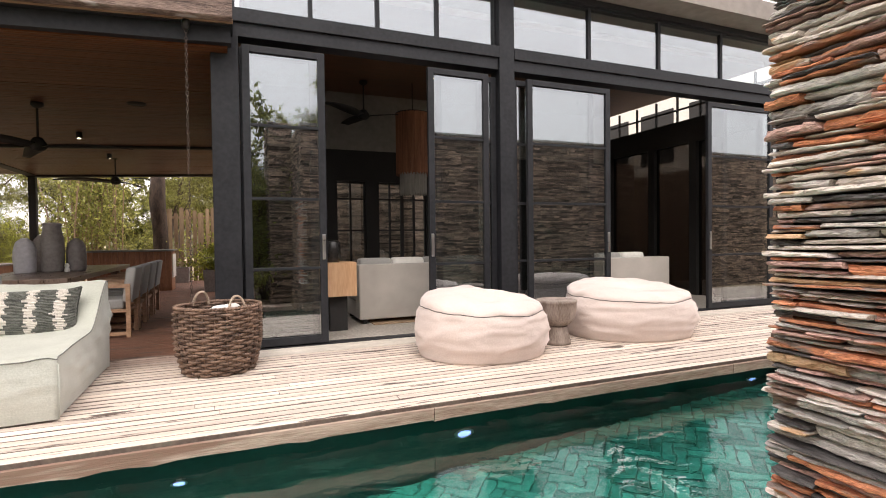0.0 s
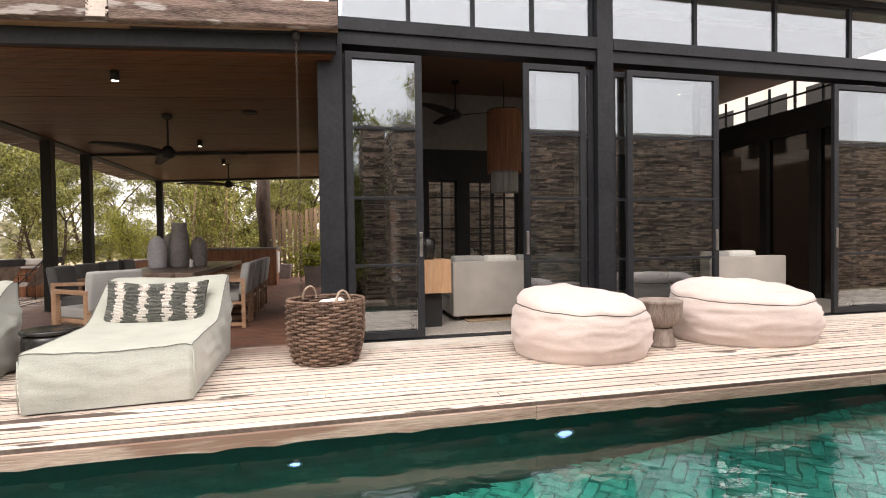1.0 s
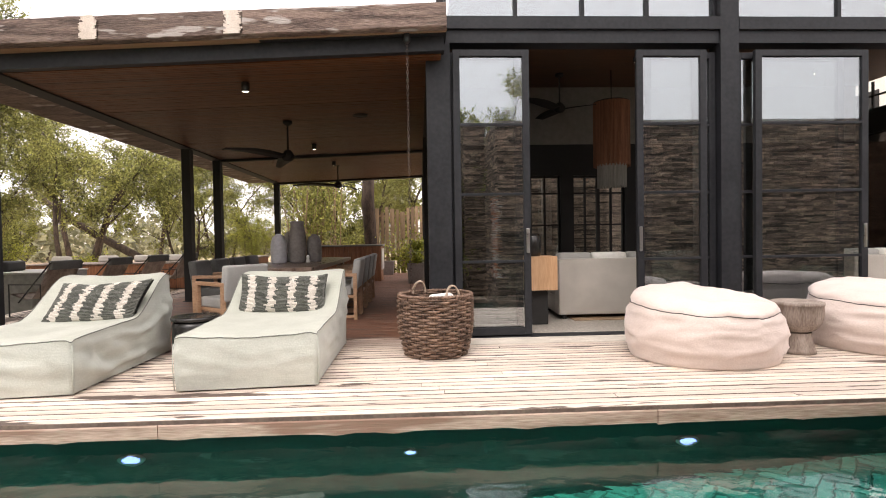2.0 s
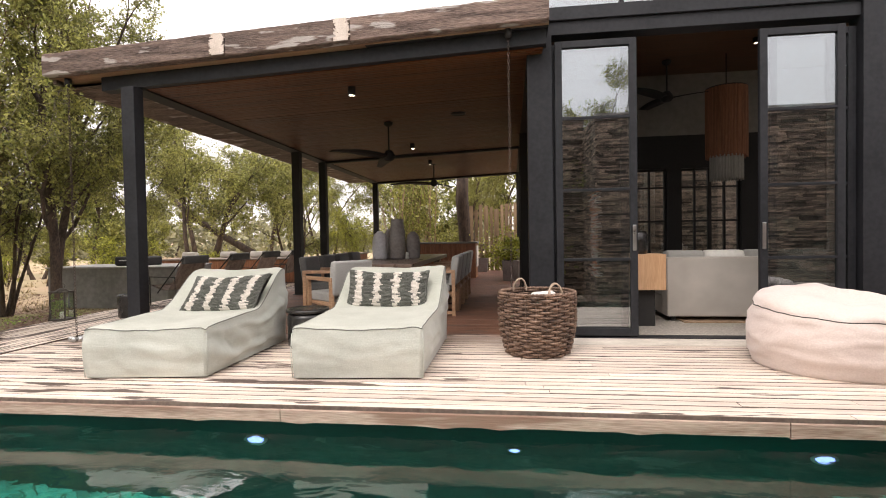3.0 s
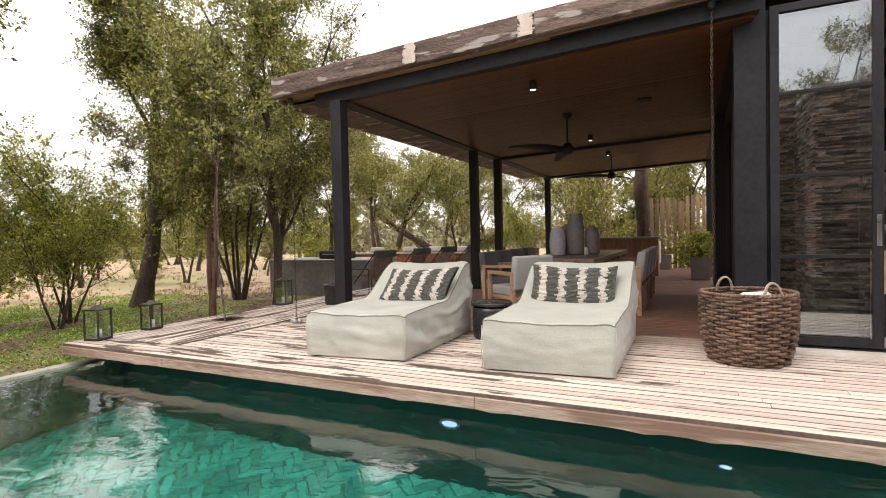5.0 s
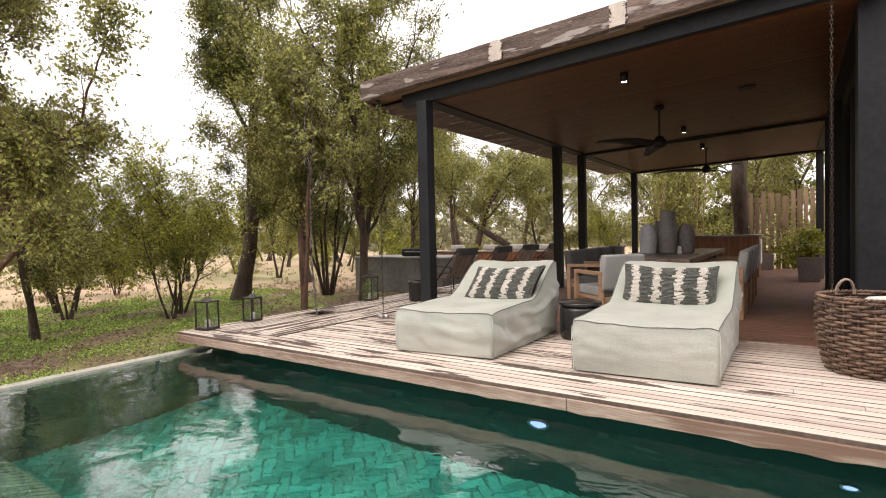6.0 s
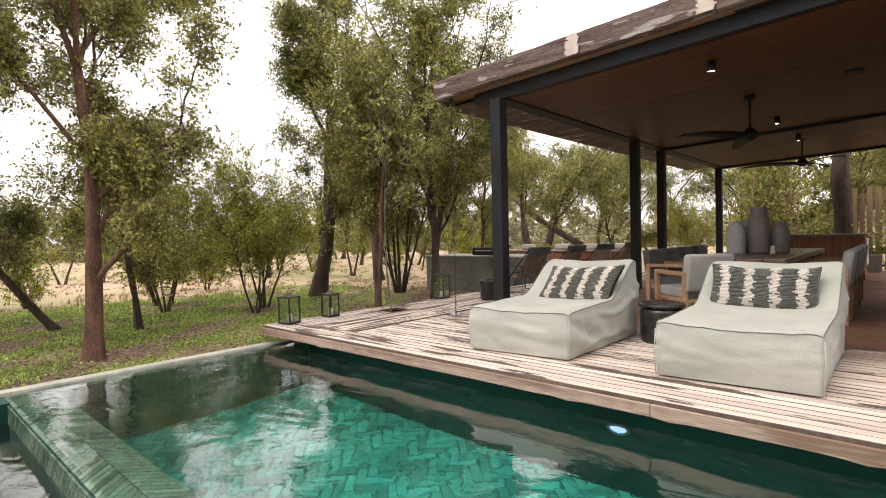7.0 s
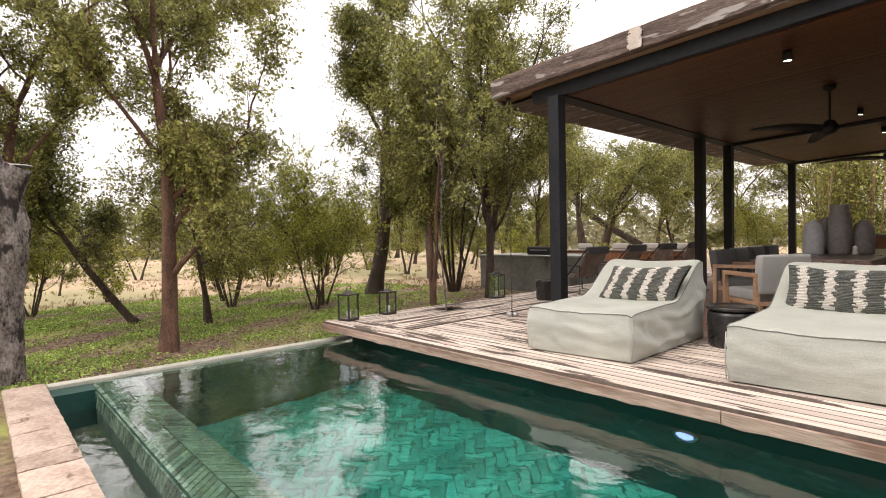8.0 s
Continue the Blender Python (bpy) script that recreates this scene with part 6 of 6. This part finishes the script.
def sofa(at, turn, w, d, label, pillows):
    t = thing("sofa", label, "sofa", at, turn)
    part("back", box(0, 0, 0.06, w, 0.24, 0.8, 0.02, 3), sofa_fabric, t, "", True)
    part("base", box(0.01, 0.245, 0.06, w - 0.01, d, 0.3, 0.02, 3), sofa_fabric, t, "", True)
    for x in (0, w - 0.2):
        part("arm", box(x, 0.245, 0.3, x + 0.2, d, 0.62, 0.03, 3), sofa_fabric, t, "", True)
    part("seat_cushion", box(0.21, 0.25, 0.3, w - 0.21, d + 0.02, 0.46, 0.04, 3), sofa_fabric, t, "", True)
    for x, y in ((0.06, 0.05), (w - 0.1, 0.05), (0.06, d - 0.1), (w - 0.1, d - 0.1)):
        part("foot", box(x, y, 0, x + 0.05, y + 0.05, 0.06), black_steel, t)
    for k in range(pillows):
        b = box(0.05 + 0.48 * k, 0.18, 0.6, 0.52 + 0.48 * k, 0.4, 0.88, 0.06, 3)
        part("back_pillow", b, grey_cushion if k % 2 == 0 else white_cushion, t, "soft back pillow", True)


sofa((2.585, 7.1, 0), 0, 2.1, 0.95, "oatmeal fabric sofa seen from behind in the living room", 4)
sofa((6.35, 6.75, 0), 0, 1.35, 0.95, "pale oatmeal armchair sofa in the living room", 2)
t = thing("jute_rug", "flat brown jute rug under the sofa", "rug", (0, 0, 0))
part("weave", box(2.75, 6.98, 0.001, 5.6, 9.2, 0.014, 0.004), fence_wood, t)
t = thing("side_table", "honey oak box side table beside the sofa", "side table", (2.05, 6.66, 0))
part("box", box(0, 0, 0.44, 0.4, 0.42, 0.86, 0.004), honey_wood, t)
part("leg", box(0.08, 0.1, 0.0, 0.3, 0.32, 0.44, 0.004), black_steel, t)
t = thing("table_vase", "dark ribbed vase on the oak side table", "vase", (2.18, 6.85, 0.86))
part("body", lathe([(0, 0), (0.09, 0), (0.11, 0.05), (0.11, 0.24), (0.08, 0.28), (0.06, 0.28), (0, 0.2)], 24), black_glaze, t, "", True)

t = thing("pendant_lamp", "tall rust-brown fringed pendant lamp with a grey lower tier", "pendant lamp", (4.03, 9.0, 0))
part("cord", tube([(0, 0, 3.9), (0, 0, 3.4)], 0.008, 8), black_steel, t)
for z0, z1, r, m, n, lab in ((2.28, 3.35, 0.29, fringe_mat, 90, "rust-brown fringe tier"), (1.93, 2.5, 0.23, fringe_pale, 70, "grey fringe tier")):
    b = bmesh.new()
    for k in range(n):
        a = 2 * math.pi * k / n
        tube([(r * math.cos(a), r * math.sin(a), z1), (r * math.cos(a), r * math.sin(a), z0 + 0.02 * math.sin(k * 2.3))], 0.0105, 5, b)
    part("fringe_tier", b, m, t, lab)
    part("hoop", tube([(r * math.cos(a), r * math.sin(a), z1) for a in np.linspace(0, 2 * math.pi, 33)[:-1]], 0.012, 6, closed=True), black_steel, t)
part("cap", lathe([(0, 3.4), (0.05, 3.4), (0.28, 3.36), (0.28, 3.35), (0, 3.35)], 32), fringe_mat, t)


def room_spot(at):
    t = thing("ceiling_spot", "small warm spotlight in the living room ceiling", "ceiling light", at, group="living room spots")
    can = part("can", lathe([(0, 0), (0.04, 0), (0.04, -0.08), (0.03, -0.08)], 16), black_steel, t, "", True)
    part("lens", lathe([(0, -0.07), (0.03, -0.07)], 12), bulb_mat, can, "lit lens")


for x, y in ((3.5, 7.6), (4.6, 7.6), (4.2, 8.4), (6.5, 7.6), (7.6, 7.6), (7.6, 9.0), (5.5, 9.0)):
    room_spot((x, y, 3.9))
t = thing("curtain", "sheer off-white curtain gathered beside the inner doors", "curtain", (0, 0, 0))
for x0 in (3.98,):
    b = bmesh.new()
    rows = [[b.verts.new((x0 + 0.26 * i / 40, 6.3 + 0.03 * math.sin(i * 1.15), z)) for i in range(41)] for z in (0.03, 1.0, 2.2, 3.15)]
    for p, q in zip(rows, rows[1:]):
        for i in range(40):
            b.faces.new((p[i], p[i + 1], q[i + 1], q[i]))
    bmesh.ops.solidify(b, geom=b.faces, thickness=0.004)
    part("drape", b, white_cushion, t, "", True)

# ---- stone wing ----
WX, WY, WT = 2.32, 1.25, 3.4
core = structure("wing_wall_core", box(WX + 0.05, -2.0, -0.9, 19.0, WY - 0.05, WT - 0.02), slate_mats[4], "core of the stacked slate wall", "wall")
structure("wing_return_core", box(1.89, -2.0, -0.9, WX + 0.04, -0.65, 3.78), slate_mats[4], "core of the stacked slate return wall", "wall")
wing = thing("stone_wall", "dry-stacked slate wall in grey, rust and ochre", "wall", kind="structure")


def stone_mesh(seed, l, h, d):
    """One split slate slab with a broken, stepped front and skewed ends: length along x, front at y = 0, depth into +y."""
    rnd = random.Random(seed)
    b = bmesh.new()
    n = max(4, int(l / 0.018))
    rows = []
    wedge = rnd.uniform(-0.3, 0.3) * h
    skew0, skew1 = rnd.uniform(-0.6, 0.6) * h, rnd.uniform(-0.6, 0.6) * h
    f, step = 0.0, 0.0
    for i in range(n + 1):
        k = i / n
        x = l * k
        if rnd.random() < 0.22:
            step = rnd.uniform(-0.009, 0.009)
        f = 0.5 * f + 0.5 * step + rnd.uniform(-0.004, 0.004)
        top = h + min(0, wedge * k) - rnd.uniform(0, 0.13) * h
        bot = max(0, wedge * (1 - k)) + rnd.uniform(0, 0.1) * h
        ent = rnd.uniform(0.0, 0.006) if i in (0, n) else 0.0
        lip = rnd.uniform(-0.007, 0.007)
        ring = []
        for y, m in ((d, 0), (f + ent + rnd.uniform(0, 0.006), 0), (f + ent - rnd.uniform(0, 0.004), 0.3), (f + ent + lip, 0.68), (f + ent + lip + rnd.uniform(0, 0.007), 1), (d, 1)):
            lean = (skew0 * (1 - k) ** 3 + skew1 * k ** 3) * (m - 0.5)
            ring.append(b.verts.new((x + lean, y, bot + (top - bot) * m)))
        rows.append(ring)
    for p, q in zip(rows, rows[1:]):
        for i in range(6):
            j = (i + 1) % 6
            b.faces.new((p[i], p[j], q[j], q[i]))
    b.faces.new(rows[0])
    b.faces.new(rows[-1][::-1])
    bmesh.ops.recalc_face_normals(b, faces=b.faces)
    return b


rnd = random.Random(77)
z = 0.25
count = 0
while z < 1.95:
    h = rnd.choice((0.01, 0.013, 0.015, 0.018, 0.021, 0.025, 0.03))
    y = WY + rnd.uniform(-0.02, 0.014)
    first = True
    while y > 0.55:
        l = rnd.uniform(0.1, 0.36)
        if first and rnd.random() < 0.4:
            l = rnd.uniform(0.05, 0.12)
        # now and then two thin slivers take the height of one stone
        layers = ((0.0, h),)
        if h > 0.02 and rnd.random() < 0.4:
            cut = h * rnd.uniform(0.35, 0.65)
            layers = ((0.0, cut), (cut, h - cut))
        for dz, hh in layers:
            m = rnd.choices(slate_mats, (22, 22, 25, 22, 7, 2) if not first else (27, 20, 15, 18, 17, 3))[0]
            o = part("stone", stone_mesh(count, l - 0.004, hh - 0.0025, 0.1), m, wing)
            o.matrix_basis = pose(WX + rnd.uniform(-0.019, 0.013), y, z + dz, 0, rnd.uniform(-1.8, 1.8), -90 + rnd.uniform(-4, 4))
            count += 1
        y -= l
        first = False
    z += h


def stone_rows(bm_v, bm_f, along, a0, a1, fixed, z0, z1, seed, hs=(0.02, 0.05), ls=(0.12, 0.5)):
    rnd = random.Random(seed)
    z = z0
    while z < z1:
        h = rnd.uniform(*hs)
        a = a0
        while a < a1:
            l = rnd.uniform(*ls)
            e = min(a + l, a1) - 0.004
            p = rnd.uniform(-0.02, 0.012)
            base = len(bm_v)
            t1, t2 = z + h - 0.004, z + 0.001
            for aa, off, zz in ((a, 0.05, t2), (e, 0.05, t2), (e, 0.05, t1), (a, 0.05, t1), (a + 0.004, p, t2), (e - 0.004, p + rnd.uniform(-0.006, 0.006), t2), (e - 0.004, p, t1), (a + 0.004, p, t1)):
                bm_v.append((aa, fixed - off, zz) if along == "x" else (fixed + off, aa, zz))
            for f in ((4, 5, 6, 7), (0, 1, 5, 4), (1, 2, 6, 5), (2, 3, 7, 6), (3, 0, 4, 7)):
                bm_f.append(tuple(base + i for i in f))
            a += l
        z += h


vs, fs = [], []
stone_rows(vs, fs, "x", WX + 0.02, 19.0, WY, -0.5, WT, 5)
stone_rows(vs, fs, "y", -2.0, 0.56, WX, -0.5, WT, 6)
stone_rows(vs, fs, "x", 1.84, WX + 0.02, -0.6, -0.5, 3.8, 9)
stone_rows(vs, fs, "y", -2.0, -0.6, 1.84, -0.5, 3.8, 10)
stone_rows(vs, fs, "y", 0.56, WY, WX, -0.5, 0.24, 7)
stone_rows(vs, fs, "y", 0.56, WY, WX, 1.97, WT, 8)
me = np_mesh("stone_courses", vs, fs, slate_joined)
o = new("stone_courses", me)
o.parent = wing
tagged(o, kind="stuff")
wing_cap = structure("wing_cap", box(WX - 0.01, -2.0, WT, 19.0, WY + 0.01, WT + 0.05), grey_plaster, "plain capping on the slate wall", "wall")

vs, fs = [], []
stone_rows(vs, fs, "x", 2.2, 12.0, 12.15, -0.3, 3.2, 15, (0.03, 0.06), (0.2, 0.7))
vs = [(x, 24.35 - y, z) for x, y, z in vs]
o = new("stone_courses", np_mesh("stone_courses", vs, fs, slate_joined))
o.parent = back_court
tagged(o, kind="stuff")

# ---- pool tiling ----
floor_ob = bpy.data.objects["pool_floor"]
L, W, T = 0.27, 0.09, 0.012


def tile_mesh(l, w, name, material):
    b = box(0, 0, 0, l - 0.013, w - 0.013, T)
    for v in b.verts:
        if v.co.z > T / 2:
            v.co.x += 0.003 if v.co.x < l / 2 else -0.003
            v.co.y += 0.003 if v.co.y < w / 2 else -0.003
    me = bpy.data.meshes.new(name)
    b.to_mesh(me)
    b.free()
    me.materials.append(material)
    return me


tm = tile_mesh(L, W, "tile", tile_green)
rot = Matrix.Rotation(radians(45), 4, "Z")
cands = []
for i in range(-160, 170):
    for j in range(-40, 40):
        ax, ay = i * W + 2 * L * j, i * W
        for vert in (0, 1):
            cx, cy = (ax + L / 2, ay + W / 2) if not vert else (ax + L + W / 2, ay + W - L / 2)
            p = rot @ Vector((cx, cy, 0)) + Vector((0, 2.7, 0))
            if -5.6 < p.x < 11.6 and 1.24 < p.y < 4.18:
                cands.append((abs(p.x + 0.5) + 0.0 * p.y, ax, ay, vert))
cands.sort()
rnd = random.Random(2)
vs, fs = [], []
for k, (_, ax, ay, vert) in enumerate(cands):
    m = Matrix.Translation((0, 2.7, FLOOR - 0.012)) @ rot @ (Matrix.Translation((ax, ay, 0)) if not vert else Matrix.Translation((ax + L + W, ay + W - L, 0)) @ Matrix.Rotation(radians(90), 4, "Z"))
    m = m @ pose(0, 0, 0.002 * rnd.random(), rnd.uniform(-0.8, 0.8), rnd.uniform(-0.4, 0.4), 0)
    if k < 300:
        o = new("tile", tm)
        o.parent = floor_ob
        o.matrix_basis = m
    else:
        base = len(vs)
        vs += [tuple(m @ v.co) for v in tm.vertices]
        fs += [tuple(base + i for i in p.vertices) for p in tm.polygons]
o = new("tiling", np_mesh("tiling", vs, fs, tile_green_joined))
o.parent = floor_ob
tagged(o, kind="stuff")

# chevron tiles on the infinity edge
weir = bpy.data.objects["pool_wall_south"]


def chevron(sign, name):
    b = bmesh.new()
    w, half = 0.057, 0.172
    low = [b.verts.new(c) for c in ((0, 0, 0), (w, 0, 0), (w + half, sign * half, 0), (half, sign * half, 0))]
    up = [b.verts.new((v.co.x + 0.002, v.co.y + sign * 0.002, 0.014)) for v in low]
    b.faces.new(up)
    for i in range(4):
        j = (i + 1) % 4
        b.faces.new((low[i], low[j], up[j], up[i]))
    bmesh.ops.recalc_face_normals(b, faces=b.faces)
    me = bpy.data.meshes.new(name)
    b.to_mesh(me)
    b.free()
    me.materials.append(weir_tile)
    return me


cm = {1: chevron(1, "tile"), -1: chevron(-1, "tile")}
x = -5.66
while x < 1.9:
    for s in (1, -1):
        o = new("tile", cm[s])
        o.parent = weir
        o.location = (x, 1.178 + s * 0.002, WATER - 0.0205)
    o = new("tile", cm[1])
    o.parent = weir
    o.matrix_basis = Matrix.Translation((x, 0.9995, WATER - 0.2)) @ Matrix.Rotation(radians(90), 4, "X")
    x += 0.0655

# coping stones
cop = bpy.data.objects["trough_wall"]
rnd = random.Random(15)
x = -5.86
k = 0
while x < 2.1:
    l = rnd.uniform(0.28, 0.5)
    b = bmesh.new()
    nx, ny = 10, 6
    g = {}
    for i in range(nx + 1):
        for j in range(ny + 1):
            u, v = i / nx, j / ny
            e = min(u * l, (1 - u) * l, v * 0.3, (1 - v) * 0.3)
            z = 0.058 + 0.01 * noise.noise((x + u * l * 3, v * 3, k)) - 0.014 * (1 - smooth01(e / 0.03)) + 0.004 * noise.noise((u * 9, v * 9, k))
            px_ = u * (l - 0.012) + 0.006 * noise.noise((v * 4, k, 2)) * (1 if i in (0, nx) else 0)
            py_ = 0.335 + v * 0.315 + 0.008 * noise.noise((u * 4, k, 8)) * (1 if j in (0, ny) else 0)
            g[i, j] = b.verts.new((px_, py_, z))
    for i in range(nx):
        for j in range(ny):
            b.faces.new((g[i, j], g[i + 1, j], g[i + 1, j + 1], g[i, j + 1]))
    edge = [e for e in b.edges if e.is_boundary]
    r = bmesh.ops.extrude_edge_only(b, edges=edge)
    for v in r["geom"]:
        if isinstance(v, bmesh.types.BMVert):
            v.co.z = 0.0
    o = part("coping_stone", b, coping_stone, cop)
    o.location = (x, 0, -0.262)
    x += l
    k += 1

# ---- deck boards ----
deck = thing("deck", "weathered hardwood deck, bleached in the open and red-brown under the roof", "deck", kind="structure")


def plank_mesh(name, material, along):
    """One board one metre long with eased edges; objects stretch it to length."""
    b = bmesh.new()
    prof = ((0.0, -0.028), (0.0, -0.003), (0.003, 0.0), (0.0855, 0.0), (0.0885, -0.003), (0.0885, -0.028))
    ends = []
    for s in (0.0, 1.0):
        ends.append([b.verts.new((s, p, z) if along == "x" else (p, s, z)) for p, z in prof])
    m = len(prof)
    for i in range(m):
        j = (i + 1) % m
        f = b.faces.new((ends[0][i], ends[0][j], ends[1][j], ends[1][i]))
        f.material_index = 0 if i == 2 else 1
    for e in ends:
        b.faces.new(e).material_index = 1
    bmesh.ops.recalc_face_normals(b, faces=b.faces)
    me = bpy.data.meshes.new(name)
    b.to_mesh(me)
    b.free()
    me.materials.append(material)
    me.materials.append(board_side)
    return me


px, py = plank_mesh("plank", deck_x, "x"), plank_mesh("plank", deck_y, "y")
random.seed(5)


def lay(x0, x1, y, cuts):
    edges = [x0] + [c for c in cuts if x0 + 0.4 < c < x1 - 0.4] + [x1]
    for a, b in zip(edges, edges[1:]):
        o = new("plank", px)
        o.parent = deck
        o.location = (a + 0.0015, y, 0.0015 * random.uniform(-1, 1))
        o.scale = (b - a - 0.003, 1, 1)


row = 0
y = 3.622
while y < 16.9:
    x0 = -5.87 if row < 4 else -4.46
    x1 = 11.9 if y < 5.58 else 0.97
    cuts = [random.uniform(-4.5, -2), random.uniform(0.2, 3.5), random.uniform(5.5, 9)] if y < 5.58 else ([random.uniform(-3, 0)] if row % 3 == 0 else [])
    lay(x0, x1, y, cuts)
    y += 0.0965
    row += 1
x = -5.87
k = 0
while x < -4.55:
    for a, b in ((4.01, 9.0), (9.0, 17.0)):
        if k in (3, 4, 5) and a < 5:
            spans = ((4.01, 5.36), (5.72, 9.0))
        else:
            spans = ((a, b),)
        for s0, s1 in spans:
            o = new("plank", py)
            o.parent = deck
            o.location = (x, s0 + 0.0015, 0.0015 * random.uniform(-1, 1))
            o.scale = (1, s1 - s0 - 0.003, 1)
    x += 0.096
    k += 1
